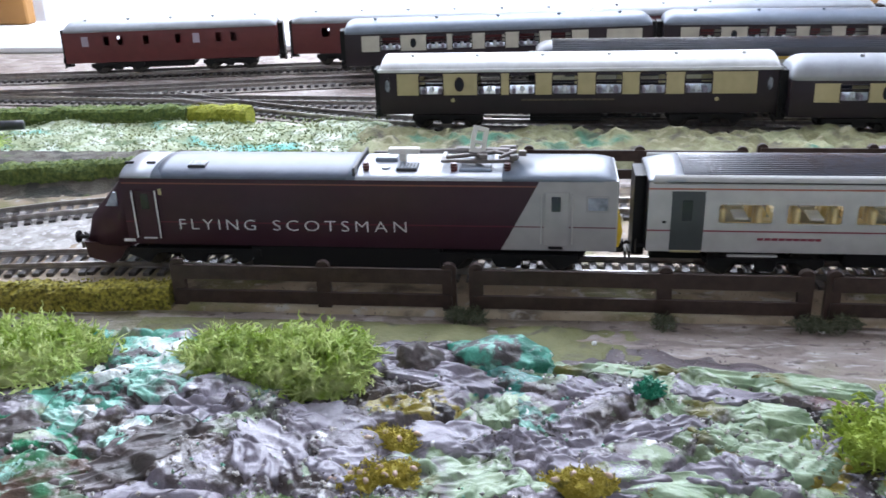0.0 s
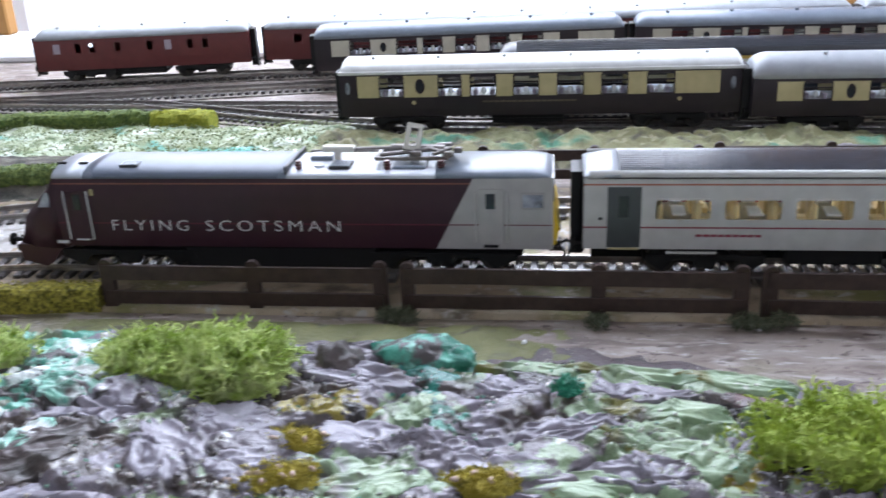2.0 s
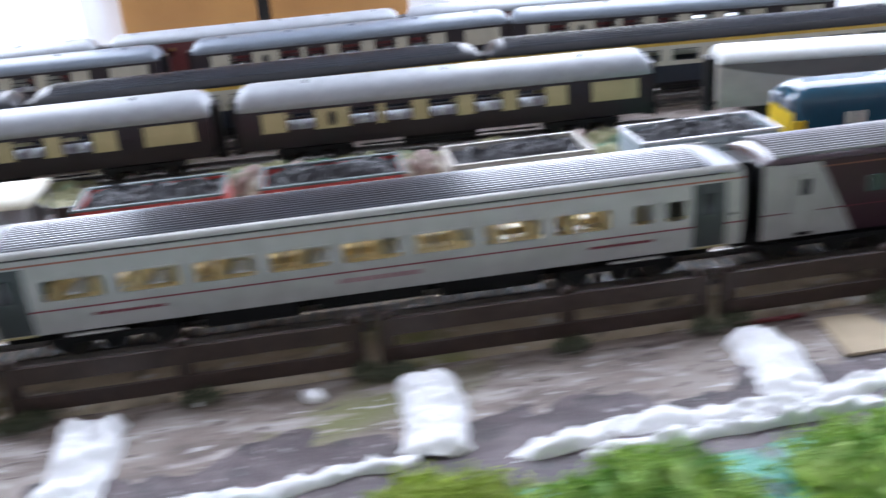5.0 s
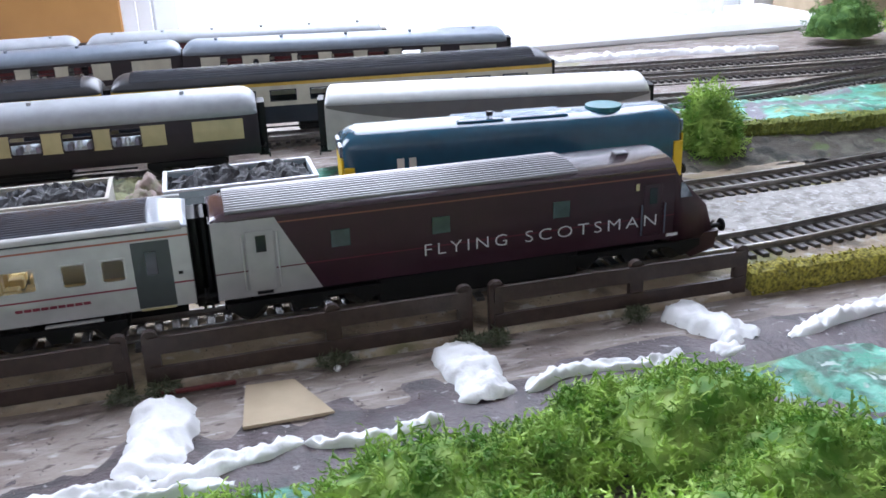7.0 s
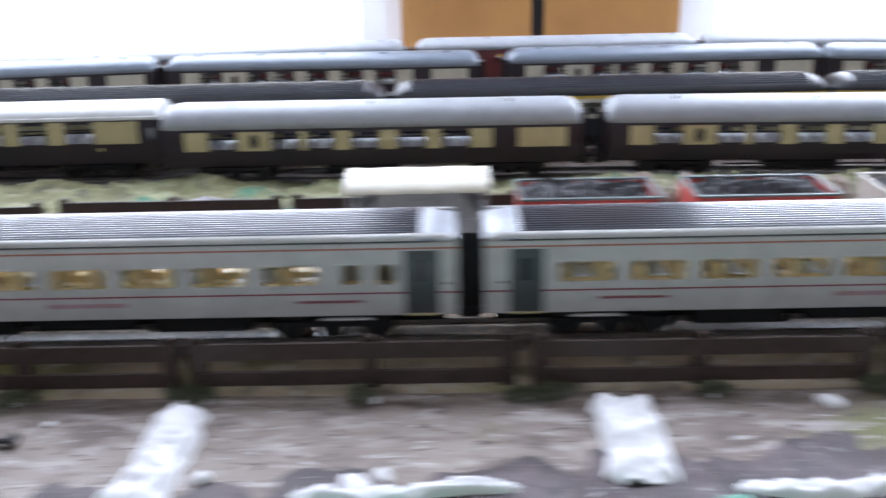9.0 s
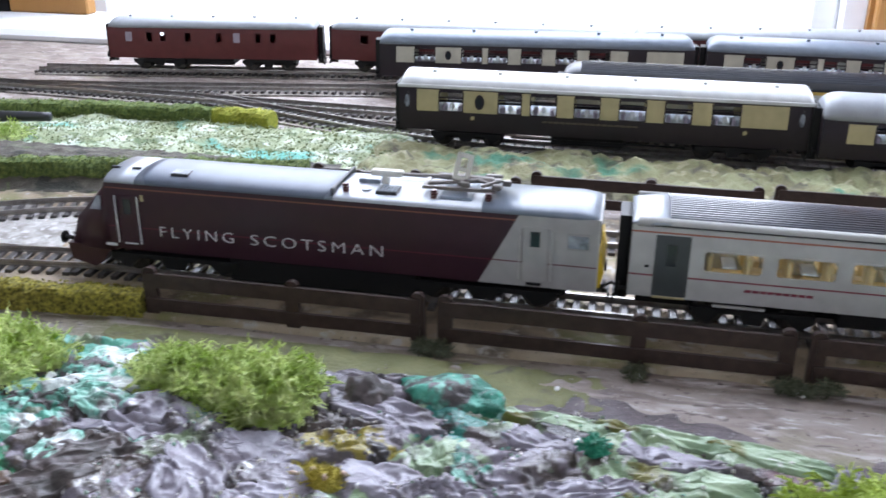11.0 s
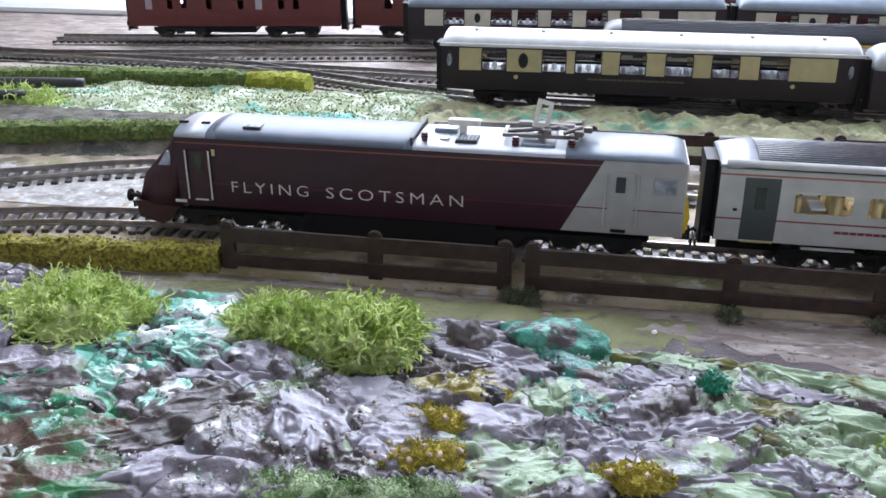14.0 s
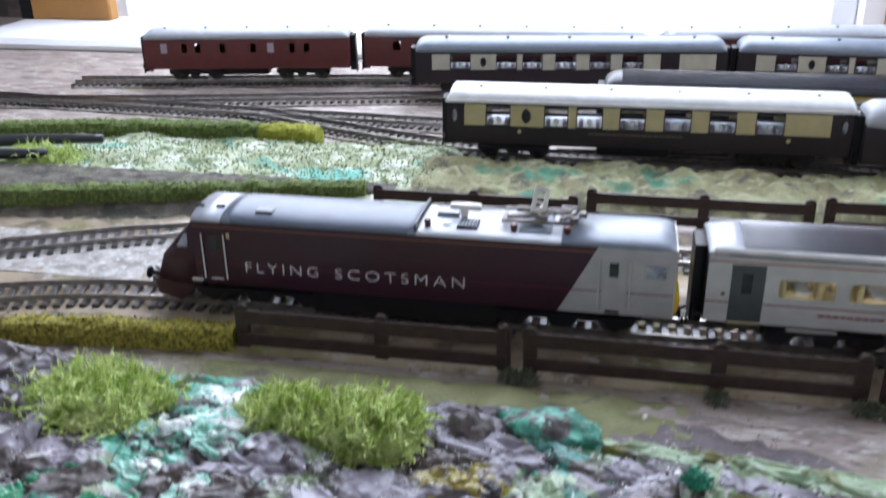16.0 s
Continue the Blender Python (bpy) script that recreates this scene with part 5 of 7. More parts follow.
LX = 0.196
PINKCREAM = paint("pinkish_cream", (0.52, 0.47, 0.43), 0.45)
SHADEBROWN = paint("brown_grey_shade", (0.17, 0.15, 0.14), 0.5)
cream = siding_coach("cream_coach", (0.776, 0.186, RAIL, 0, 0, -12.0), "pale cream coach with a white roof and a crescent of painted shade", LX, 0.036, 0.0115, 0.0385, 0.0470, [], [], (), [PINKCREAM], WHITEROOF, furnish=False, dome=0.004)
# curved shadow below the roof, put on each side as a dark crescent
for s in (-1, 1):
    bm = bmesh.new()
    rows = [[(-LX / 2 + 0.001 + (LX - 0.002) * k / 30, s * 0.0180 + q, z) for q, z in ((0, 0.0384), (0, 0.0382 - 0.0125 * math.sin(math.pi * (k + 0.5) / 31) ** 0.8), (s * 0.0005, 0.0382 - 0.0125 * math.sin(math.pi * (k + 0.5) / 31) ** 0.8), (s * 0.0005, 0.0384))] for k in range(31)]
    add_loft(bm, rows)
    part("shade_crescent", bm, SHADEBROWN, cream, "dark brown crescent of painted shade")


# ---- goods train ----
def diesel(at):
    L = 0.176
    p = thing("diesel_locomotive", at, "rail blue diesel locomotive with a yellow cab end", "locomotive")
    bm = bmesh.new()
    secs = [body_ring(x, 0.034 * k, 0.0115, 0.0385, t) for x, k, t in ((-L / 2, 0.86, 0.043), (-L / 2 + 0.003, 0.95, 0.0455), (-L / 2 + 0.008, 1, 0.0475), (L / 2 - 0.008, 1, 0.0475), (L / 2 - 0.003, 0.95, 0.0455), (L / 2, 0.86, 0.043))]
    add_loft(bm, secs)
    part("body", bm, BLUE, p, smooth=True)
    for s in (-1, 1):
        x = s * (L / 2)
        bm = bmesh.new()
        add_box(bm, min(x, x + s * 0.0012), max(x, x + s * 0.0012), -0.0143, 0.0143, 0.0115, 0.0335, 0.0004)
        add_box(bm, *sorted((x - s * 0.005, x)), -0.0172, -0.0150, 0.0115, 0.030, 0.0003)
        add_box(bm, *sorted((x - s * 0.005, x)), 0.0150, 0.0172, 0.0115, 0.030, 0.0003)
        nose = part("cab_end", bm, YELLOW, p, "yellow cab end")
        for y in (-0.0075, 0.0075):
            part("windscreen", box(min(x, x + s * 0.0016), max(x, x + s * 0.0016), y - 0.005, y + 0.005, 0.0345, 0.0400, 0.0002), PANE, nose)
            part("headlight", rod((x + s * 0.001, y, 0.016), (x + s * 0.0022, y, 0.016), 0.0016, 10), CHROME, nose)
        bogie(p, s * 0.052, 0.040, 0.0066)
        coupling(p, s * (L / 2 - 0.001), s)
    for x in (-0.062, -0.056):
        part("side_vent", box(x, x + 0.0035, -0.0176, -0.0168, 0.027, 0.033), PALEMETAL, p)
    bm = rod((0.050, 0, 0.046), (0.050, 0, 0.0484), 0.0095, 20)
    part("roof_fan", bm, GREEN_E, p, smooth=False)
    for x0, x1 in ((-0.030, -0.006), (-0.002, 0.028)):
        part("roof_panel", box(x0, x1, -0.0095, 0.0095, 0.0455, 0.0471, 0.0005), BLUE, p)
    part("exhaust", rod((-0.012, -0.004, 0.048), (-0.012, -0.004, 0.0503), 0.0018, 10), DARK, p)
    part("fuel_tank", box(-0.022, 0.022, -0.014, 0.014, 0.004, 0.0115, 0.001), DARK, p)
    return p


diesel((0.758, 0.091, RAIL, 0, 0, -5.0))


def coal_load(L, w, z, seed):
    rnd = random.Random(seed)
    vs, fs = [], []
    nx, ny = 34, 16
    for j in range(ny + 1):
        for i in range(nx + 1):
            u, v = i / nx, j / ny
            x, y = (u - 0.5) * L, (v - 0.5) * w
            e = min(1, 6 * min(u, 1 - u)) * min(1, 5 * min(v, 1 - v))
            vs.append((x, y, z - 0.002 + e * (0.0045 + 0.003 * noise2(x, y, 60, seed)) + 0.0022 * noise.cell((x * 420, y * 420, seed)) + 0.0012 * noise2(x, y, 500, seed)))
    for j in range(ny):
        for i in range(nx):
            a = j * (nx + 1) + i
            fs.append((a, a + 1, a + nx + 2, a + nx + 1))
    me = bpy.data.meshes.new("coal")
    me.from_pydata(vs, [], fs)
    me.materials.append(COAL)
    return me


def open_wagon(at, L, side, rim, label, seed, mark):
    p = thing("open_wagon", at, label, "goods wagon", "coal wagons")
    w, z0, z1 = 0.034, 0.0125, 0.0315
    for s in (-1, 1):
        n = 6
        for k in range(n):
            a, b = z0 + (z1 - z0) * k / n, z0 + (z1 - z0) * (k + 0.93) / n
            part("plank", box(-L / 2, L / 2, *sorted((s * (w / 2 - 0.0012), s * w / 2)), a, b, 0.0002), side, p)
            part("plank", box(*sorted((s * (L / 2 - 0.0012), s * L / 2)), -w / 2 + 0.0013, w / 2 - 0.0013, a, b, 0.0002), side, p)
        for x in (-L / 2 + 0.002, -0.011, 0.011, L / 2 - 0.002):
            part("stanchion", box(x - 0.0008, x + 0.0008, *sorted((s * w / 2, s * (w / 2 + 0.0007))), z0, z1 - 0.001), DARK, p)
        part("top_rim", box(-L / 2 - 0.0005, L / 2 + 0.0005, *sorted((s * (w / 2 - 0.0014), s * (w / 2 + 0.0006))), z1, z1 + 0.0011, 0.0002), rim, p)
        part("end_rim", box(*sorted((s * (L / 2 - 0.0014), s * (L / 2 + 0.0006))), -w / 2 + 0.0015, w / 2 - 0.0015, z1, z1 + 0.0011, 0.0002), rim, p)
    part("wagon_floor", box(-L / 2 + 0.001, L / 2 - 0.001, -w / 2 + 0.0015, w / 2 - 0.0015, z0 - 0.002, z0), DARK, p)
    part("solebar", box(-L / 2, L / 2, -0.0135, 0.0135, z0 - 0.0045, z0 - 0.002), DARK, p)
    if mark:
        text_bars(p, "lettering_bar", -L * 0.36, z0 + 0.010, L * 0.72, 0.0050, -w / 2 - 0.0001, mark, 8)
    o = new("coal", coal_load(L - 0.003, w - 0.003, z1 - 0.001, seed))
    o.parent = p
    o["label"] = "heap of black coal"
    for x in (-L * 0.27, L * 0.27):
        bm = bmesh.new()
        for s in (-1, 1):
            add_rod(bm, (x, s * 0.0071, 0.0063), (x, s * 0.0098, 0.0063), 0.0063, 18)
        add_rod(bm, (x, -0.0125, 0.0063), (x, 0.0125, 0.0063), 0.001, 6)
        part("wheelset", bm, WHEEL, p)
        for s in (-1, 1):
            part("axle_guard", box(x - 0.0035, x + 0.0035, *sorted((s * 0.0125, s * 0.0138)), 0.004, z0 - 0.003), DARK, p)
    for s in (-1, 1):
        coupling(p, s * (L / 2 - 0.001), s)
    return p


WREDD = paint("wagon_red", (0.50, 0.055, 0.045), 0.5)
WGREY = paint("wagon_dark_grey", (0.05, 0.05, 0.052), 0.55)
WCREAM = paint("wagon_cream", (0.50, 0.47, 0.41), 0.5)
WBLUE = paint("wagon_pale_blue", (0.38, 0.46, 0.50), 0.5)
WGREYT = paint("wagon_teal_grey", (0.14, 0.17, 0.17), 0.5)
RIMG = paint("wagon_rim_grey", (0.55, 0.53, 0.50), 0.5)
open_wagon((0.352, 0.086, RAIL), 0.067, WREDD, WGREYT, "dark red open wagon with dark rim, full of coal", 1, WGREY)
open_wagon((0.436, 0.086, RAIL), 0.067, WREDD, WGREYT, "bright red open wagon full of coal", 2, LETTER)
open_wagon((0.526, 0.086, RAIL), 0.068, WCREAM, WCREAM, "cream open wagon full of coal", 3, None)
open_wagon((0.619, 0.086, RAIL), 0.070, WBLUE, LETTER, "pale blue grey open wagon full of coal", 4, None)


def brake_van(at):
    p = thing("brake_van", at, "grey goods brake van with a cream painted roof", "goods wagon")
    L, w, z0, z1 = 0.066, 0.034, 0.0125, 0.0385
    part("cabin", box(-0.018, 0.022, -w / 2, w / 2, z0, z1, 0.0006), VANGREY, p)
    for s in (-1, 1):
        x = s * (L / 2 - 0.001)
        part("veranda_wall", box(*sorted((x - s * 0.001, x)), -w / 2, w / 2, z0, z0 + 0.012, 0.0003), VANGREY, p)
        for y in (-w / 2 + 0.001, w / 2 - 0.001):
            part("veranda_post", box(x - 0.0008, x + 0.0008, y - 0.0008, y + 0.0008, z0 + 0.012, z1), VANGREY, p)
        pts = [(-0.018, z0), (-L / 2, z0), (-L / 2, z0 + 0.013), (-0.026, z0 + 0.016), (-0.018, z1 - 0.003)]
        if s > 0:
            pts = [(0.022, z0), (L / 2, z0), (L / 2, z0 + 0.013), (0.028, z0 + 0.016), (0.022, z1 - 0.003)]
        for yy in (-1, 1):
            bm = bmesh.new()
            add_loft(bm, [[(a, yy * (w / 2 - 0.001), b) for a, b in pts], [(a, yy * w / 2, b) for a, b in pts]])
            part("veranda_side", bm, VANGREY, p)
        coupling(p, s * (L / 2), s)
        part("ducket", box(-0.004, 0.006, *sorted((s * w / 2, s * (w / 2 + 0.0018))), z0 + 0.012, z1 - 0.003, 0.0004), VANGREY, p)
    bm = bmesh.new()
    secs = []
    for k in range(19):
        x = -L / 2 - 0.001 + (L + 0.002) * k / 18
        ring = arc_ring(x, w + 0.003, z1, z1 + 0.0060, n=12, power=2.0)
        secs.append([(a, b, c + 0.0005 * noise2(a, b, 110, 7) * (1 if c > z1 else 0.6)) for a, b, c in ring])
    add_loft(bm, secs)
    part("roof", bm, VANROOF, p, "uneven cream painted roof", smooth=True)
    part("wagon_floor", box(-L / 2, L / 2, -w / 2, w / 2, z0 - 0.003, z0 - 0.0002), DARK, p)
    for x in (-0.018, 0.018):
        bm = bmesh.new()
        for s in (-1, 1):
            add_rod(bm, (x, s * 0.0071, 0.0063), (x, s * 0.0098, 0.0063), 0.0063, 18)
        add_rod(bm, (x, -0.0125, 0.0063), (x, 0.0125, 0.0063), 0.001, 6)
        part("wheelset", bm, WHEEL, p)
    return p


VANGREY = paint("van_grey", (0.28, 0.28, 0.28), 0.55)
VANROOF = mat("van_cream_roof", (0.74, 0.70, 0.56), 0.55, 0, (0.80, 0.77, 0.66), 60, bump=0.5, bump_scale=220)
brake_van((0.270, 0.080, RAIL))


# ---- hedges, lichen bushes, trees ----
def hedge(points, w, h, material, label, z=0.0, seed=0.0):
    line = smooth_line(points, 0.0016)
    prof = [(-0.5, 0), (-0.52, 0.25), (-0.53, 0.5), (-0.5, 0.75), (-0.42, 0.95), (-0.2, 1.02), (0, 1.04), (0.2, 1.02), (0.42, 0.95), (0.5, 0.75), (0.53, 0.5), (0.52, 0.25), (0.5, 0)]
    vs, fs = [], []
    for k, (p, d) in enumerate(line):
        n = Vector((-d.y, d.x, 0))
        for u, v in prof:
            q = p + n * (u * w)
            j = 0.0013 * noise.noise((q.x * 420, q.y * 420, v * 9 + seed)) + 0.0016 * noise.noise((q.x * 90, q.y * 90, v * 3 + seed))
            vs.append((q.x + n.x * j * (1 if u > 0 else -1), q.y + n.y * j * (1 if u > 0 else -1), z + v * h + (j if v > 0.5 else 0)))
    m = len(prof)
    for k in range(len(line) - 1):
        for i in range(m - 1):
            a = k * m + i
            fs.append((a, a + 1, a + m + 1, a + m))
    fs.append(tuple(range(m)))
    fs.append(tuple(range((len(line) - 1) * m, len(line) * m)))
    me = bpy.data.meshes.new("hedge")
    me.from_pydata(vs, [], fs)
    me.materials.append(material)
    p = thing("hedge", (0, 0, 0), label, "hedge", "foam hedges")
    o = new("foam_core", me)
    o.parent = p
    # loose flecks of foam that roughen the outline
    rnd = random.Random(int(seed * 10) + 3)
    vs, fs = [], []
    for p0, d in line:
        n = Vector((-d.y, d.x, 0))
        for _ in range(16):
            u, v = rnd.choice(prof)
            c = p0 + n * (u * w * rnd.uniform(0.85, 1.08)) + d * rnd.uniform(-0.001, 0.001) + Vector((0, 0, z + max(0.0005, v * h + rnd.uniform(-0.001, 0.0009))))
            r = rnd.uniform(0.0004, 0.0011)
            b = len(vs)
            for _k in range(4):
                vs.append(tuple(c + Vector((rnd.uniform(-r, r), rnd.uniform(-r, r), rnd.uniform(-r, r)))))
            fs += [(b, b + 1, b + 2), (b, b + 1, b + 3), (b + 1, b + 2, b + 3), (b, b + 2, b + 3)]
    me = bpy.data.meshes.new("foam_fleck")
    me.from_pydata(vs, [], fs)
    me.materials.append(material)
    o = new("foam_fleck", me)
    o.parent = p
    o["kind"] = "stuff"
    return p


hedge([(-0.62, -0.115), (-0.45, -0.078), (-0.303, -0.049), (-0.208, -0.040)], 0.011, 0.0105, HEDGEY, "olive green foam hedge along the front track", seed=1.0)
hedge([(-0.66, 0.045), (-0.50, 0.078), (-0.400, 0.096), (-0.29, 0.120), (-0.196, 0.136)], 0.013, 0.0165, HEDGE, "long dark green foam hedge", seed=2.0)
hedge([(-0.66, 0.190), (-0.496, 0.228), (-0.40, 0.246), (-0.310, 0.250)], 0.014, 0.0125, HEDGE, "dark green foam hedge behind the turf", z=0.004, seed=3.0)
HEDGEYB = mat("lime_hedge_foam", (0.20, 0.22, 0.02), 0.9, 0, (0.34, 0.34, 0.04), 500, bump=1.0, bump_scale=900)
hedge([(-0.309, 0.250), (-0.285, 0.249), (-0.262, 0.245)], 0.014, 0.0125, HEDGEYB, "short bright lime green foam hedge", z=0.004, seed=4.0)
hedge([(0.815, -0.040), (0.90, -0.042), (1.02, -0.040), (1.2, -0.03)], 0.011, 0.0105, HEDGEY, "olive green foam hedge beside the curve", seed=5.0)
HEDGEO = mat("green_olive_foam", (0.08, 0.10, 0.014), 0.9, 0, (0.17, 0.19, 0.03), 500, bump=1.0, bump_scale=900)
hedge([(0.925, 0.152), (1.03, 0.142), (1.25, 0.145)], 0.013, 0.012, HEDGEO, "olive foam hedge before the mint bank", z=0.006, seed=6.0)


def lichen(name, at, radii, strands, material, label, category="bush", seed=1, length=0.010, thick=0.00066, core=True, group="", up=0.55):
    """A springy clump of branching threads round a rough core."""
    rnd = random.Random(seed)
    p = thing(name, at, label, category, group)
    rx, ry, rz = radii
    if core:
        vs, fs = [], []
        nu, nv = 22, 12
        for j in range(nv + 1):
            for i in range(nu):
                a, b = 2 * math.pi * i / nu, math.pi * j / nv
                d = Vector((math.cos(a) * math.sin(b), math.sin(a) * math.sin(b), math.cos(b)))
                k = 0.80 * (1 + 0.35 * noise.noise(d * 2.3 + Vector((seed * 3.1, 0, 0))))
                vs.append((d.x * rx * k, d.y * ry * k, max(-0.002, d.z * rz * k)))
        for j in range(nv):
            for i in range(nu):
                fs.append((j * nu + i, j * nu + (i + 1) % nu, (j + 1) * nu + (i + 1) % nu, (j + 1) * nu + i))
        me = bpy.data.meshes.new("clump")
        me.from_pydata(vs, [], fs)
        me.materials.append(material)
        o = new("clump", me)
        o.parent = p
    vs, fs = [], []

    def tube(q, d, n, r, depth):
        last = None
        for k in range(n + 1):
            rr = r * (1 - 0.45 * k / n)
            side = d.orthogonal().normalized()
            other = d.cross(side)
            b = len(vs)
            for m in range(3):
                a = 2 * math.pi * m / 3
                vs.append(tuple(q + side * (rr * math.cos(a)) + other * (rr * math.sin(a))))
            if last is not None:
                for m in range(3):
                    fs.append((last + m, last + (m + 1) % 3, b + (m + 1) % 3, b + m))
            last = b
            if k < n:
                d = (d + Vector((rnd.gauss(0, 0.85), rnd.gauss(0, 0.85), rnd.gauss(0, 0.7)))).normalized()
                q = q + d * (length / 5.6) * rnd.uniform(0.7, 1.3)
                if depth and k and rnd.random() < 0.75:
                    tube(q, (d + Vector((rnd.gauss(0, 0.8), rnd.gauss(0, 0.8), rnd.gauss(0, 0.6)))).normalized(), 2, rr * 0.8, depth - 1)

    for _ in range(strands):
        a, u = rnd.uniform(0, 2 * math.pi), rnd.random()
        b = math.acos(u)
        d = Vector((math.cos(a) * math.sin(b), math.sin(a) * math.sin(b), math.cos(b)))
        k = (0.62 + 0.3 * rnd.random()) * (1 + 0.35 * noise.noise(d * 2.3 + Vector((seed * 3.1, 0, 0))))
        q = Vector((d.x * rx * k, d.y * ry * k, max(0.0, d.z * rz * k)))
        tube(q, (d + Vector((rnd.gauss(0, 0.5), rnd.gauss(0, 0.5), up * rnd.random()))).normalized(), 4, thick * rnd.uniform(0.7, 1.3), 1)
    me = bpy.data.meshes.new("lichen_thread")
    me.from_pydata(vs, [], fs)
    me.materials.append(material)
    o = new("lichen_thread", me)
    o.parent = p
    o["kind"] = "stuff"
    return p


LICHENY = leafy("yellow_green_lichen", (0.33, 0.43, 0.045), (0.62, 0.72, 0.18), 120)
LICHENG = leafy("fresh_green_lichen", (0.13, 0.31, 0.035), (0.58, 0.76, 0.20), 75)
g0 = "lichen bushes"
lichen("lichen_bush", (-0.162, -0.098, 0.006), (0.020, 0.014, 0.010), 420, LICHEN, "tangled light green lichen bush on the rocks", seed=1, group=g0)
lichen("lichen_bush", (-0.130, -0.104, 0.005), (0.024, 0.018, 0.017), 760, LICHEN, "tangled light green lichen bush on the rocks", seed=2, group=g0)
lichen("lichen_bush", (-0.243, -0.098, 0.004), (0.037, 0.024, 0.010), 700, LICHEN, "spreading pale green lichen mat on the rocks", seed=3, group=g0)
lichen("lichen_bush", (-0.320, -0.105, 0.004), (0.040, 0.028, 0.010), 500, LICHEN, "spreading pale green lichen mat on the rocks", seed=4, group=g0)
lichen("lichen_bush", (0.068, -0.140, 0.002), (0.040, 0.024, 0.019), 1000, LICHENY, "yellow green lichen bush at the layout edge", seed=5, group=g0)
for k, (x, y, rx, ry, rz, m) in enumerate(((0.585, -0.150, 0.046, 0.028, 0.015, LICHENG), (0.650, -0.142, 0.038, 0.026, 0.020, LICHENG), (0.738, -0.133, 0.040, 0.028, 0.022, LICHENG), (0.660, -0.176, 0.034, 0.024, 0.021, LICHENG), (0.755, -0.165, 0.036, 0.024, 0.020, LICHENG), (0.620, -0.195, 0.050, 0.030, 0.018, LICHENG), (0.700, -0.190, 0.048, 0.030, 0.020, LICHENG), (0.790, -0.180, 0.036, 0.030, 0.012, LICHEND), (0.510, -0.146, 0.036, 0.022, 0.013, LICHENG), (0.452, -0.140, 0.028, 0.022, 0.012, LICHENY), (0.430, -0.185, 0.040, 0.022, 0.010, LICHENG), (0.689, -0.135, 0.026, 0.018, 0.014, LICHENG), (0.669, -0.141, 0.024, 0.018, 0.012, LICHENG), (0.715, -0.120, 0.022, 0.018, 0.012, LICHENG), (0.737, -0.123, 0.026, 0.018, 0.014, LICHENG))):
    lichen("lichen_bush", (x, y, 0.002), (rx, ry, rz), 900, m, "dense fresh green lichen bush", seed=20 + k, group=g0, length=0.0085, thick=0.0005)
lichen("lichen_tree", (0.905, 0.140, 0.0), (0.024, 0.020, 0.046), 900, LICHENG, "tall feathery green lichen shrub by the hedge", seed=40, length=0.014)
lichen("lichen_tree", (1.26, 0.470, 0.010), (0.046, 0.032, 0.040), 700, LICHEND, "round dark green lichen tree", seed=41)
lichen("lichen_tree", (1.34, 0.460, 0.010), (0.036, 0.030, 0.030), 500, LICHEN, "round dark green lichen tree", seed=42)
lichen("grass_tuft", (-0.435, 0.165, 0.006), (0.026, 0.016, 0.012), 260, LICHEN, "wispy green grass tuft on the turf", "grass", seed=43, core=False, length=0.014)
GREENDK = mat("dull_weed", (0.045, 0.055, 0.022), 0.9, 0, (0.17, 0.18, 0.12), 400, bump=0.4)
_r = random.Random(77)
for k, x in enumerate((-0.086, -0.079, -0.002, 0.052, 0.060, 0.070, 0.128, 0.183, 0.192, 0.254, 0.308, 0.318, 0.324, 0.378, 0.438, 0.447, 0.515, 0.568, 0.577, 0.642, 0.692, 0.703, 0.762)):
    lichen("weed_tuft", (x + _r.uniform(-0.003, 0.003), FY - 0.0055 - _r.uniform(0, 0.003), 0.0012), (0.004 + _r.uniform(0, 0.004), 0.003 + _r.uniform(0, 0.002), 0.0022 + _r.uniform(0, 0.0022)), 110, GREENDK, "small dull green weed tuft under the fence", "weeds", seed=60 + k, core=False, length=0.0045, thick=0.0003, group="weeds under the fence")
WHITECRUMB = mat("white_crumb", (0.62, 0.62, 0.6), 0.7, 0, (0.4, 0.38, 0.34), 400, bump=0.4)


def flecks(name, n, place, material, label, seed, size=(0.0006, 0.0018)):
    """Loose scatter of tiny crumbs and leaves on the ground."""
    rnd = random.Random(seed)
    vs, fs = [], []
    for _ in range(n):
        q = place(rnd)
        if q is None:
            continue
        c = Vector(q)
        r = rnd.uniform(*size)
        b = len(vs)
        turn = Euler((rnd.uniform(0, 6), rnd.uniform(0, 6), rnd.uniform(0, 6))).to_matrix()
        for d in ((1, 0, 0), (0, 1, 0), (-1, 0, 0), (0, -1, 0), (0, 0, 1), (0, 0, -1)):
            vs.append(tuple(c + (turn @ Vector(d)) * (r * rnd.uniform(0.45, 1.0))))
        for k in range(4):
            fs += [(b + k, b + (k + 1) % 4, b + 4), (b + (k + 1) % 4, b + k, b + 5)]
    me = bpy.data.meshes.new(name)
    me.from_pydata(vs, [], fs)
    me.materials.append(material)
    return tagged(new(name, me), label, "scatter", kind="stuff")


def on_turf(rnd):
    x = rnd.uniform(-0.62, -0.16)
    y = rnd.uniform(0.108 + max(0, x + 0.40) * 0.15, 0.25)
    return (x, y, 0.0085 + 0.0035 * noise2(x, y, 40, 1))


def on_path(rnd):
    x = rnd.uniform(-0.2, 0.82)
    y = rnd.uniform(front_edge(x) + 0.004, -0.052) if front_edge(x) < -0.06 else -0.055
    return (x, y, 0.0009)


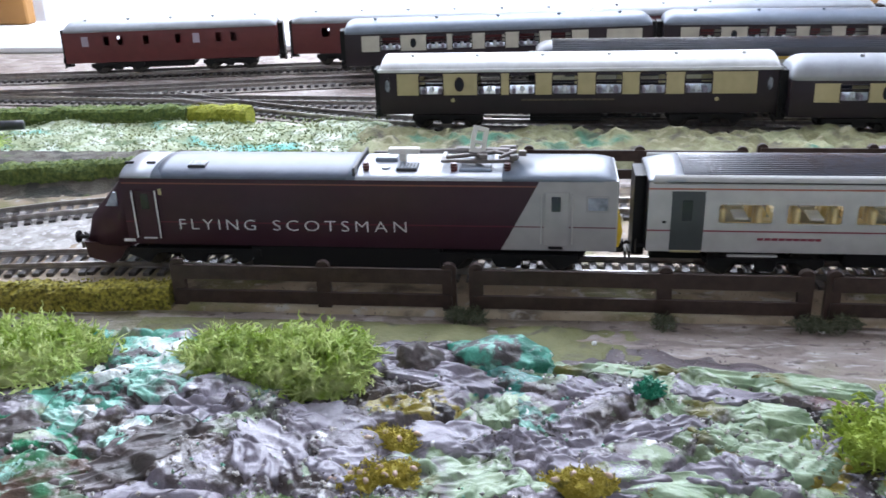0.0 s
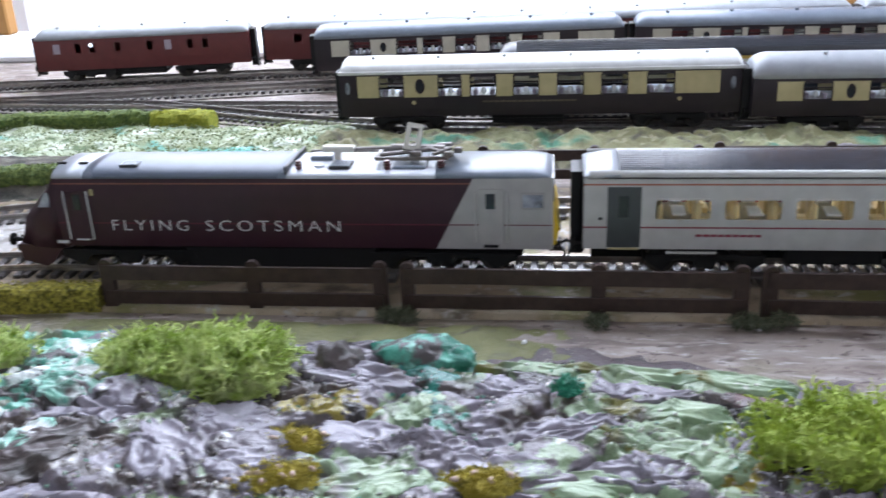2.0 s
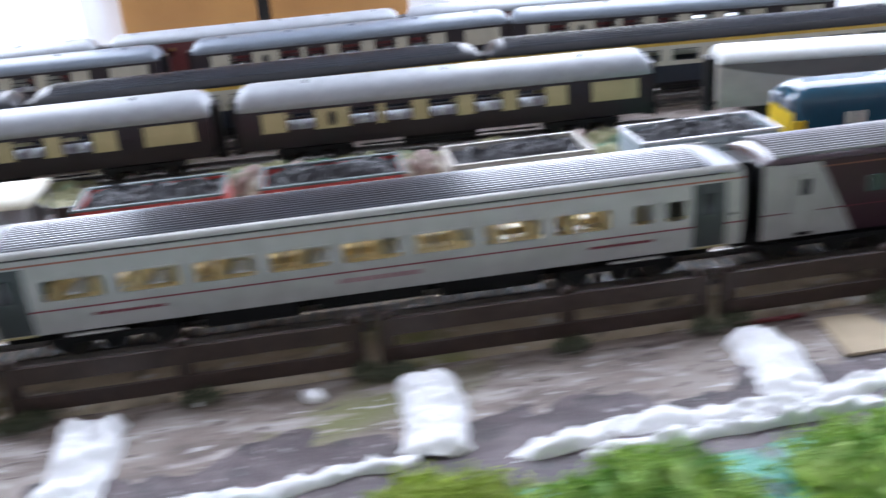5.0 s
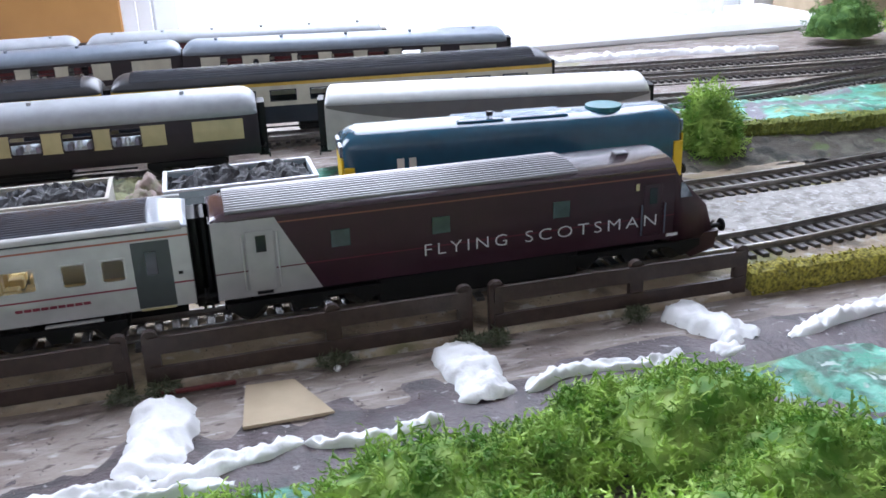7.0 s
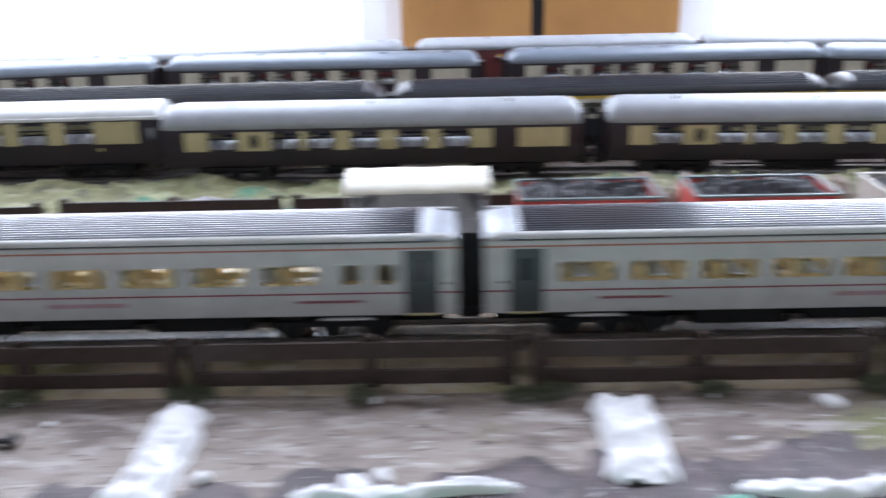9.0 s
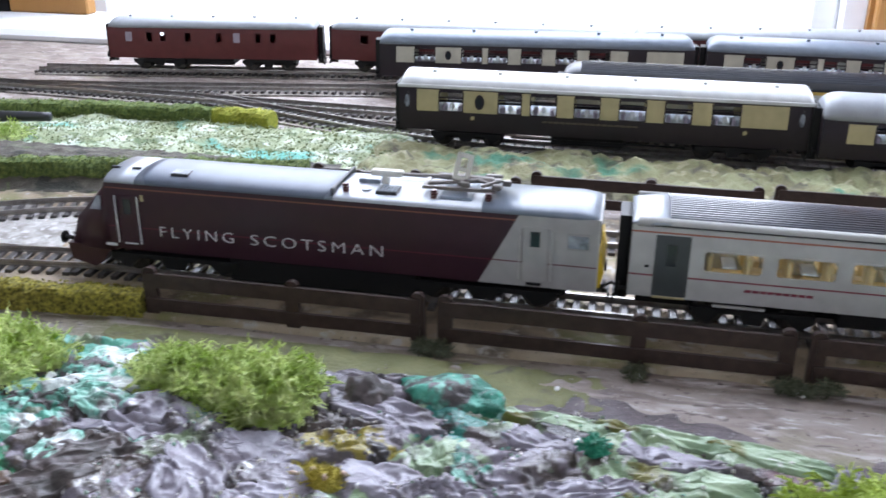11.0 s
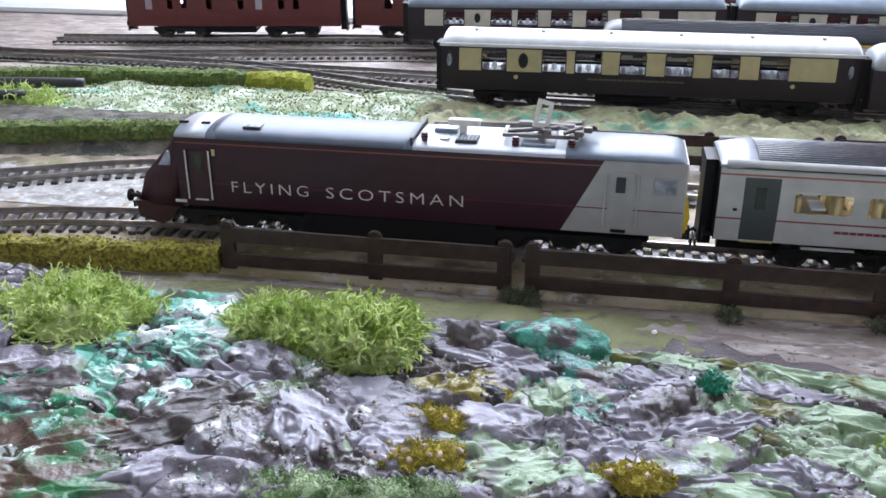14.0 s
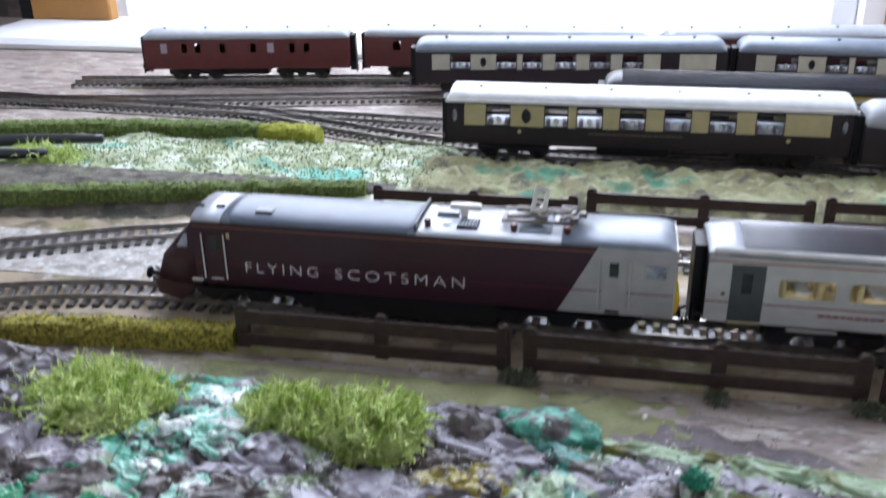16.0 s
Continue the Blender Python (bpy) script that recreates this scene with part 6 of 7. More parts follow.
def on_board(rnd):
    return (rnd.uniform(-0.5, 0.9), rnd.choice((rnd.uniform(-0.050, -0.016), rnd.uniform(-0.040, -0.020))), 0.0016)


flecks("turf_crumbs", 5000, on_turf, mat("pale_turf_crumb", (0.40, 0.45, 0.30), 0.9, 0, (0.24, 0.28, 0.12), 60), "pale green turf crumbs", 1, (0.0004, 0.0012))
flecks("turf_crumbs", 2600, on_turf, mat("dark_turf_crumb", (0.07, 0.10, 0.035), 0.9, 0, (0.14, 0.15, 0.05), 60), "dark green turf crumbs", 2, (0.0004, 0.0012))
flecks("path_grit", 1500, on_path, mat("path_grit", (0.42, 0.38, 0.34), 0.8, 0, (0.12, 0.09, 0.08), 30), "scattered grit on the path", 3, (0.0002, 0.0007))
flecks("board_grit", 3000, on_board, mat("board_grit", (0.34, 0.29, 0.22), 0.8, 0, (0.10, 0.08, 0.06), 30), "scattered grit beside the track", 4, (0.0003, 0.0008))


def on_rocks(rnd):
    x, y = rnd.uniform(-0.30, 0.14), rnd.uniform(-0.185, -0.085)
    if front_edge(x) - y < 0.006 or noise2(x, y, 45, 61.0) < 0.02:
        return None
    return (x, y, rock_height(x, y) + 0.0008)


flecks("plaster_chips", 1800, on_rocks, mat("white_chip", (0.72, 0.71, 0.68), 0.3, 0, (0.5, 0.46, 0.40), 200), "small white plaster chips among the rocks", 11, (0.0003, 0.0012))
flecks("plaster_chips", 1300, on_rocks, mat("brown_chip", (0.05, 0.038, 0.034), 0.3, 0, (0.12, 0.10, 0.10), 200), "small dark brown plaster chips among the rocks", 12, (0.0003, 0.0011))
flecks("plaster_chips", 700, on_rocks, mat("mint_chip", (0.10, 0.36, 0.26), 0.35, 0, (0.32, 0.40, 0.26), 90), "small mint green plaster chips among the rocks", 13, (0.0003, 0.0010))


# ---- rocks ----
def rock(at, size, material, label, seed, flat=False, name="rock"):
    bm = bmesh.new()
    bmesh.ops.create_icosphere(bm, subdivisions=4 if size[0] > 0.004 else 2, radius=1.0)
    for v in bm.verts:
        d = v.co.normalized()
        k = 1 + 0.30 * noise.noise(d * 1.6 + Vector((seed, 0, 0))) + 0.16 * (1 - 2 * abs(noise.noise(d * 4 + Vector((seed, 3, 0))))) + 0.08 * (1 - 2 * abs(noise.noise(d * 9 + Vector((seed, 3, 7))))) + 0.045 * (1 - 2 * abs(noise.noise(d * 21 + Vector((seed, 9, 7)))))
        v.co = Vector((d.x * k * size[0], d.y * k * size[1], d.z * k * size[2]))
    ob = new(name, mesh_of(name, bm, material, smooth=True))
    ob.matrix_basis = at
    return tagged(ob, label, "rock", "loose rocks")


def skin(x0, y0, turn, size, material, label, seed):
    """A torn skin of plaster draped on the rocks: flat in the middle, ragged and sunk at the rim."""
    na, nr = 96, 20
    c, w = math.cos(math.radians(turn)), math.sin(math.radians(turn))
    spots = [(x0, y0)] + [(x0 + size[0] * 0.5 * math.cos(a), y0 + size[1] * 0.5 * math.sin(a)) for a in (0, 1.57, 3.14, 4.71)]
    base = sum(rock_height(*q) for q in spots) / len(spots) - size[2] * 0.1
    tilt = (noise.noise((seed, 1, 2)) * 0.10, 0.07 + noise.noise((seed, 5, 2)) * 0.10)
    vs, fs = [], []
    for k in range(nr + 1):
        for m in range(na):
            a = 2 * math.pi * m / na
            ca, sa = math.cos(a), math.sin(a)
            edge = 1 + 0.42 * noise.noise((ca * 1.3, sa * 1.3, seed)) + 0.26 * noise.noise((ca * 3.4, sa * 3.4, seed + 4)) + 0.16 * noise.noise((ca * 9, sa * 9, seed + 8)) + 0.06 * noise.noise((ca * 22, sa * 22, seed + 8))
            t = k / nr
            u, v = t * edge * ca, t * edge * sa
            lx, ly = u * size[0], v * size[1]
            x, y = x0 + lx * c - ly * w, y0 + lx * w + ly * c
            fold = 0.55 * noise.noise((u * 1.2 + v * 0.4, v * 1.1, seed + 5)) + 0.35 * (1 - 3.2 * abs(noise.noise((u * 1.1 - v * 0.7, v * 1.5, seed + 9)))) + 0.03 * noise.noise((u * 14 + v * 5, v * 1.5, seed)) + 0.07 * (1 - 2 * abs(noise.noise((x * 420, y * 520, seed)))) + 0.5 * max(0.0, t - 0.72) * (1 + noise.noise((ca * 4, sa * 4, seed + 2)))
            ground = rock_height(x, y)
            z = min(max(base + tilt[0] * lx + tilt[1] * ly + size[2] * fold, ground + 0.0003), ground + 0.0060 + size[2] * 0.4 * fold)
            rim = max(0.0, (t - 0.94) / 0.06)
            z = z + (ground - 0.0009 - z) * rim
            vs.append((x - x0, y - y0, z))
    for k in range(nr):
        for m in range(na):
            fs.append((k * na + m, (k + 1) * na + m, (k + 1) * na + (m + 1) % na, k * na + (m + 1) % na))
    me = bpy.data.meshes.new("plaster_skin")
    me.from_pydata(vs, [], fs)
    me.materials.append(material)
    me.polygons.foreach_set("use_smooth", [True] * len(fs))
    ob = new("plaster_skin", me)
    ob.location = (x0, y0, 0)
    return tagged(ob, label, "rock", "plaster skins")


SLATE = layered("slate_slab", (0.120, 0.104, 0.116), [((0.185, 0.168, 0.195), 36, 0.52, 0.1, 3), ((0.07, 0.06, 0.056), 46, 0.58, 0.06, 5), ((0.22, 0.30, 0.19), 22, 0.64, 0.03, 8), ((0.58, 0.57, 0.55), 120, 0.655, 0.03, 2)], 0.32, 0.8, 320)
MINTROCK = layered("mint_rock", (0.02, 0.15, 0.10), [((0.07, 0.34, 0.24), 130, 0.5, 0.05, 3), ((0.07, 0.062, 0.06), 70, 0.58, 0.03, 5), ((0.20, 0.46, 0.36), 200, 0.60, 0.04, 7), ((0.60, 0.62, 0.58), 260, 0.68, 0.03, 2)], 0.4, 1.0, 500)
MAUVE = layered("mauve_slab", (0.190, 0.172, 0.202), [((0.30, 0.278, 0.318), 40, 0.54, 0.08, 3), ((0.075, 0.06, 0.062), 60, 0.57, 0.05, 5), ((0.34, 0.24, 0.26), 28, 0.64, 0.05, 8), ((0.70, 0.69, 0.68), 130, 0.67, 0.03, 2)], 0.27, 0.5, 420)
BROWNROCK = layered("brown_rock", (0.060, 0.046, 0.042), [((0.125, 0.102, 0.10), 50, 0.55, 0.08, 3), ((0.04, 0.035, 0.03), 40, 0.60, 0.05, 5)], 0.42, 0.8, 300)
MOSS = layered("mustard_moss", (0.34, 0.27, 0.025), [((0.50, 0.42, 0.07), 90, 0.5, 0.08, 3), ((0.10, 0.09, 0.02), 120, 0.6, 0.06, 5)], 0.85, 1.0, 900)
MINTPALE = layered("pale_mint_paint", (0.16, 0.46, 0.34), [((0.42, 0.66, 0.56), 50, 0.52, 0.08, 3), ((0.12, 0.10, 0.10), 40, 0.60, 0.03, 5), ((0.74, 0.78, 0.75), 80, 0.58, 0.04, 2)], 0.35, 0.9, 420)
GREENSLAB = layered("deep_green_paint", (0.04, 0.17, 0.06), [((0.07, 0.28, 0.14), 60, 0.53, 0.06, 3), ((0.10, 0.06, 0.04), 45, 0.55, 0.06, 5), ((0.5, 0.55, 0.5), 130, 0.66, 0.03, 2)], 0.3, 0.8, 420)
REDSLAB = layered("dull_red_paint", (0.22, 0.10, 0.11), [((0.30, 0.17, 0.17), 60, 0.53, 0.06, 3), ((0.12, 0.09, 0.09), 45, 0.58, 0.06, 5)], 0.4, 0.8, 420)
PALEGREEN = layered("pale_green_paint", (0.20, 0.29, 0.17), [((0.31, 0.40, 0.25), 45, 0.52, 0.10, 3), ((0.11, 0.10, 0.10), 36, 0.56, 0.03, 5), ((0.15, 0.14, 0.03), 30, 0.63, 0.05, 7), ((0.62, 0.62, 0.58), 110, 0.65, 0.03, 2)], 0.36, 0.8, 350)
PEBBLE = mat("pink_pebble", (0.45, 0.30, 0.22), 0.6, 0, (0.55, 0.45, 0.36), 300)
rock(pose(-0.066, -0.090, 0.004, -6, -4, -10), (0.019, 0.010, 0.0085), MINTROCK, "mint green topped plaster rock", 3)
rock(pose(-0.094, -0.096, 0.003, 0, 0, 30), (0.009, 0.008, 0.009), BROWNROCK, "dark brown plaster rock", 4)
rock(pose(-0.203, -0.093, 0.002, -12, 0, 20), (0.013, 0.013, 0.005), MINTROCK, "mint painted plaster slab", 5)
for k, (x, y, rz, sx, sy, sz, m, lab) in enumerate((
    (-0.196, -0.094, 10, 0.017, 0.011, 0.002, MINTPALE, "pale mint painted plaster skin on the rocks"),
    (-0.186, -0.111, 25, 0.015, 0.006, 0.0022, MINTPALE, "pale mint painted plaster skin on the rocks"),
    (-0.206, -0.122, 5, 0.012, 0.007, 0.0018, MINTROCK, "dark teal painted plaster skin on the rocks"),
    (-0.164, -0.130, 8, 0.017, 0.0055, 0.0010, MAUVE, "flat grey purple plaster skin on the rocks"),
    (-0.17, -0.147, 25, 0.015, 0.009, 0.003, BROWNROCK, "dark brown folded plaster skin on the rocks"),
    (-0.176, -0.165, 32, 0.019, 0.008, 0.0022, BROWNROCK, "dark brown folded plaster skin on the rocks"),
    (-0.134, -0.153, -50, 0.021, 0.0095, 0.0010, MAUVE, "flat grey purple plaster skin on the rocks"),
    (-0.121, -0.131, -8, 0.015, 0.008, 0.0012, MAUVE, "flat grey purple plaster skin on the rocks"),
    (-0.206, -0.176, 12, 0.026, 0.014, 0.003, GREENSLAB, "vivid green painted plaster skin on the rocks"),
    (-0.222, -0.15, 10, 0.014, 0.01, 0.002, BROWNROCK, "dark brown folded plaster skin on the rocks"),
    (-0.084, -0.106, -12, 0.02, 0.007, 0.0024, MAUVE, "flat grey purple plaster skin on the rocks"),
    (-0.05, -0.096, -8, 0.015, 0.0065, 0.002, PALEGREEN, "pale green plaster ridge along the path"),
    (-0.026, -0.1, -10, 0.018, 0.0045, 0.0022, PALEGREEN, "pale green plaster ridge along the path"),
    (0.008, -0.103, -10, 0.022, 0.0045, 0.0022, PALEGREEN, "pale green plaster ridge along the path"),
    (0.04, -0.11, -16, 0.018, 0.0045, 0.002, PALEGREEN, "pale green plaster ridge along the path"),
    (-0.032, -0.112, -20, 0.012, 0.006, 0.0024, MAUVE, "flat grey purple plaster skin on the rocks"),
    (-0.043, -0.14, 6, 0.019, 0.009, 0.0022, MAUVE, "flat grey purple plaster skin on the rocks"),
    (-0.074, -0.139, -6, 0.018, 0.008, 0.0022, MAUVE, "flat grey purple plaster skin on the rocks"),
    (-0.078, -0.16, 8, 0.02, 0.01, 0.0016, PALEGREEN, "pale green painted plaster skin on the rocks"),
    (-0.064, -0.125, -10, 0.008, 0.006, 0.0015, PALEGREEN, "pale green painted plaster skin on the rocks"),
    (0.018, -0.124, -6, 0.021, 0.006, 0.0022, PALEGREEN, "pale green plaster ridge along the path"),
    (0.043, -0.119, -14, 0.01, 0.004, 0.0014, REDSLAB, "dull red painted plaster skin on the rocks"),
    (0.02, -0.145, -8, 0.02, 0.01, 0.0022, PALEGREEN, "pale green painted plaster skin on the rocks"),
    (0.01, -0.115, -6, 0.016, 0.005, 0.002, MAUVE, "flat grey purple plaster skin on the rocks"),
    (0.006, -0.154, 0, 0.013, 0.007, 0.0024, MAUVE, "flat grey purple plaster skin on the rocks"),
    (-0.012, -0.133, 12, 0.016, 0.006, 0.003, MAUVE, "flat grey purple plaster skin on the rocks"),
    (-0.03, -0.158, -10, 0.016, 0.008, 0.002, MAUVE, "flat grey purple plaster skin on the rocks"),
    (0.085, -0.128, -10, 0.018, 0.005, 0.002, MAUVE, "flat grey purple plaster skin on the rocks"),
    (0.128, -0.132, 4, 0.02, 0.006, 0.002, MINTPALE, "pale mint painted plaster skin on the rocks"),
    (0.17, -0.138, 6, 0.022, 0.008, 0.002, MAUVE, "flat grey purple plaster skin on the rocks"),
    (-0.106, -0.16, 10, 0.012, 0.009, 0.0022, MAUVE, "flat grey purple plaster skin on the rocks"),
    (-0.1963, -0.1899, 18, 0.022, 0.013, 0.003, GREENSLAB, "vivid green painted plaster skin on the rocks"),
    (-0.1974, -0.2067, 0, 0.02, 0.01, 0.002, GREENSLAB, "vivid green painted plaster skin on the rocks"),
    (-0.2013, -0.1706, 10, 0.011, 0.006, 0.002, MINTPALE, "pale mint painted plaster skin on the rocks"),
    (-0.2226, -0.1641, -10, 0.012, 0.006, 0.002, MINTROCK, "dark teal painted plaster skin on the rocks"),
    (-0.2136, -0.1828, 20, 0.016, 0.004, 0.002, MINTPALE, "pale mint painted plaster skin on the rocks"),
    (-0.2086, -0.1122, 20, 0.012, 0.007, 0.0022, MINTPALE, "pale mint painted plaster skin on the rocks"),
    (-0.1827, -0.1215, -20, 0.01, 0.005, 0.002, MINTPALE, "pale mint painted plaster skin on the rocks"),
    (-0.1817, -0.1466, 60, 0.009, 0.005, 0.002, MINTPALE, "pale mint painted plaster skin on the rocks"),
    (-0.2029, -0.1367, 0, 0.01, 0.005, 0.002, MINTPALE, "pale mint painted plaster skin on the rocks"),
    (-0.0188, -0.1587, -8, 0.02, 0.007, 0.002, PALEGREEN, "pale green painted plaster skin on the rocks"),
    (0.0102, -0.1402, -10, 0.016, 0.006, 0.002, PALEGREEN, "pale green painted plaster skin on the rocks"),
    (-0.0516, -0.1315, -50, 0.012, 0.006, 0.002, MINTROCK, "dark teal painted plaster skin on the rocks"),
    (0.0000, -0.1647, 0, 0.018, 0.007, 0.002, PALEGREEN, "pale green painted plaster skin on the rocks"),
    (-0.0688, -0.1657, 0, 0.014, 0.008, 0.0018, PALEGREEN, "pale green painted plaster skin on the rocks"),
    (-0.1666, -0.1765, 35, 0.016, 0.007, 0.0018, MAUVE, "flat grey purple plaster skin on the rocks"),
    (-0.255, -0.145, 20, 0.018, 0.01, 0.003, BROWNROCK, "dark brown folded plaster skin on the rocks"))):
    skin(x, y, rz, (sx, sy, sz), m, lab, 6.3 + k * 2.7)
for k, (x, y) in enumerate(((-0.094, -0.162), (-0.102, -0.165), (-0.096, -0.141), (-0.038, -0.163), (0.118, -0.131), (0.284, -0.126), (0.112, -0.143), (0.150, -0.140), (0.274, -0.136), (0.394, -0.128))):
    lichen("moss_clump", (x, y, rock_height(x, y)), (0.011, 0.007, 0.0032), 260, MOSS, "low clump of mustard yellow moss", "moss", seed=300 + k, length=0.0035, thick=0.0004, group="moss clumps")
    for j in range(4):
        rock(pose(x + 0.005 * (j - 1.5), y - 0.002 + 0.003 * (j % 2), rock_height(x, y) + 0.003, 20 * j, 0, 50 * j), (0.0012, 0.0008, 0.0007), PEBBLE, "small pinkish pebble in the moss", 400 + 5 * k + j, name="pebble")
lichen("green_moss_knot", (-0.0145, -0.117, rock_height(-0.0145, -0.117) + 0.001), (0.0042, 0.0036, 0.0040), 130, mat("emerald_moss", (0.008, 0.17, 0.09), 0.4, 0, (0.03, 0.34, 0.20), 200), "small emerald green moss knot", "moss", seed=90, length=0.003)
GREENMOSS = layered("green_fine_moss", (0.17, 0.30, 0.10), [((0.42, 0.52, 0.30), 120, 0.5, 0.08, 3), ((0.06, 0.10, 0.03), 100, 0.6, 0.06, 5)], 0.85, 1.0, 900)
for k, (x, y, rx, ry) in enumerate(((-0.126, -0.182, 0.018, 0.009), (-0.104, -0.186, 0.014, 0.008), (-0.092, -0.180, 0.010, 0.006))):
    lichen("moss_clump", (x, y, rock_height(x, y)), (rx, ry, 0.004), 520, GREENMOSS, "low carpet of fine green moss on the rocks", "moss", seed=330 + k, length=0.003, thick=0.0003, group="moss clumps")
PINKROCK = layered("pinkish_rubble", (0.30, 0.22, 0.19), [((0.42, 0.38, 0.30), 60, 0.52, 0.08, 3), ((0.16, 0.17, 0.08), 40, 0.6, 0.05, 5)], 0.7, 0.8, 400)
for k, (x, y) in enumerate(((0.400, 0.140), (0.418, 0.146), (0.475, 0.142), (0.487, 0.137), (0.500, 0.146), (0.390, 0.150), (0.570, 0.130), (0.574, 0.142))):
    rock(pose(x, y, 0.012, 0, 0, 40 * k), (0.010, 0.007, 0.009 + 0.003 * (k % 2)), PINKROCK, "pinkish tan rubble lump behind the wagons", 30 + k)
rock(pose(0.150, 0.150, 0.010, 0, 0, 10), (0.016, 0.008, 0.006), SLATE, "grey rubble lump on the scenery strip", 45)


# ---- loose white plaster ----
def plaster(points, widths, h, label, seed, name="plaster_strip"):
    line = smooth_line(points, 0.0012)
    n = 12
    vs, fs = [], []
    total = len(line) - 1
    for k, (p, d) in enumerate(line):
        side = Vector((-d.y, d.x, 0))
        u = k / total
        w = float(np.interp(u, np.linspace(0, 1, len(widths)), widths)) * (1 + 0.16 * noise.noise((u * 9, seed, 0)) + 0.14 * noise.noise((u * len(line) * 0.16, seed, 5)))
        endk = min(1.0, 9 * min(u, 1 - u) + 0.30) ** 0.6
        for i in range(n + 1):
            v = i / n * 2 - 1
            q = p + side * (v * w / 2 * endk) + d * 0.0015 * noise.noise((v * 3, u * 8, seed))
            z = h * endk * (max(0, 1 - abs(v) ** 5)) * (0.80 + 0.75 * noise.noise((q.x * 120, q.y * 120, seed)) + 0.45 * (1 - 2.2 * abs(noise.noise((q.x * 210, q.y * 210, seed + 3)))) + 0.22 * noise.noise((q.x * 480, q.y * 480, seed)))
            vs.append((q.x, q.y, max(0.0, z) + (0.0006 if abs(v) < 0.99 else -0.0006)))
    for k in range(total):
        for i in range(n):
            a = k * (n + 1) + i
            fs.append((a, a + 1, a + n + 2, a + n + 1))
    me = bpy.data.meshes.new(name)
    me.from_pydata(vs, [], fs)
    me.materials.append(PLASTER)
    me.polygons.foreach_set("use_smooth", [True] * len(fs))
    ob = new(name, me)
    return tagged(ob, label, "plaster", "white plaster pieces")


for k, (x0, y0, x1, y1, w) in enumerate(((0.1885, -0.056, 0.1860, -0.118, 0.019), (0.345, -0.053, 0.344, -0.106, 0.022), (0.459, -0.055, 0.456, -0.104, 0.022), (0.579, -0.056, 0.573, -0.104, 0.022), (0.683, -0.050, 0.685, -0.092, 0.020), (0.776, -0.047, 0.790, -0.084, 0.018))):
    plaster([(x0, y0), (x0 * 0.6 + x1 * 0.4 + 0.002, (y0 + y1) / 2), (x1, y1)], (w, w * 1.05, w * 0.95, w * 1.2), 0.0042, "lumpy strip of white plaster across the path", 3.0 + k)
for k, (pts, w) in enumerate((([(0.236, -0.110), (0.262, -0.112), (0.285, -0.107), (0.306, -0.108)], 0.007), ([(0.372, -0.108), (0.40, -0.112), (0.43, -0.106), (0.452, -0.104)], 0.008), ([(0.478, -0.112), (0.520, -0.104), (0.553, -0.106), (0.590, -0.103), (0.622, -0.096)], 0.010), ([(0.622, -0.098), (0.645, -0.103), (0.668, -0.096)], 0.006), ([(0.698, -0.090), (0.715, -0.083), (0.747, -0.087), (0.762, -0.082)], 0.007), ([(0.772, -0.088), (0.785, -0.086)], 0.010), ([(0.803, -0.086), (0.840, -0.076), (0.90, -0.072), (0.98, -0.062)], 0.009), ([(0.500, -0.116), (0.56, -0.113), (0.60, -0.112)], 0.007))):
    plaster(pts, (w, w * 1.1, w * 0.8, w), 0.0040, "white plaster roll along the layout edge", 20.0 + k, "plaster_roll")
for k, (x, y, r) in enumerate(((-0.078, -0.049, 0.0012), (0.0, -0.050, 0.0015), (0.058, -0.0505, 0.0017), (0.125, -0.050, 0.0014), (0.186, -0.051, 0.0018), (0.195, -0.0505, 0.0016), (0.257, -0.051, 0.0018), (0.312, -0.051, 0.0014), (0.38, -0.0515, 0.0012), (0.64, -0.051, 0.0017), (0.420, -0.057, 0.004), (0.452, -0.083, 0.003), (0.205, -0.098, 0.003), (0.263, -0.098, 0.003), (-0.195, -0.073, 0.004), (0.143, -0.064, 0.0015), (-0.03, -0.066, 0.0012), (0.255, -0.104, 0.005))):
    rock(pose(x, y, 0.001, 0, 0, k * 50), (r, r * 0.7, r * 0.6), PLASTER, "small white plaster crumb", 70 + k, name="plaster_crumb")


# ---- small loose things ----
def dumbbell(a, b):
    p = thing("loose_coupling_part", (0, 0, 0), "loose black plastic bar with swollen ends lying on the path", "model part", "loose parts")
    a, b = Vector((*a, 0.0022)), Vector((*b, 0.0022))
    part("bar", rod(a, b, 0.0010, 8), BLACK, p)
    d = (b - a).normalized()
    for q in (a, b):
        bm = bmesh.new()
        side = Vector((-d.y, d.x, 0))
        for u, s in ((0, 1), (0.004, 1)):
            add_rod(bm, q + d * 0.0018 - side * 0.0027, q + d * 0.0018 + side * 0.0027, 0.0018, 10)
        bmesh.ops.remove_doubles(bm, verts=bm.verts, dist=1e-6)
        part("end_boss", bm, BLACK, p)


dumbbell((0.1085, -0.0765), (0.1335, -0.0765))
dumbbell((0.103, -0.109), (0.116, -0.093))
dumbbell((0.113, -0.110), (0.131, -0.098))
CARD = mat("tan_card", (0.50, 0.40, 0.27), 0.75, 0, (0.42, 0.33, 0.22), 60, bump=0.2)
bm = bmesh.new()
pts = [(0.604, -0.081), (0.634, -0.081), (0.624, -0.055), (0.607, -0.054)]
add_loft(bm, [[(x, y, 0.0005) for x, y in pts], [(x, y, 0.0017) for x, y in pts]])
tagged(new("card_piece", mesh_of("card_piece", bm, CARD)), "pale tan card offcut on the board", "card")
bm = box(0.578, 0.604, -0.0505, -0.0490, 0.0006, 0.0022, 0.0003)
tagged(new("red_stick", mesh_of("red_stick", bm, CARMINE)), "thin red stick beside the fence", "stick")

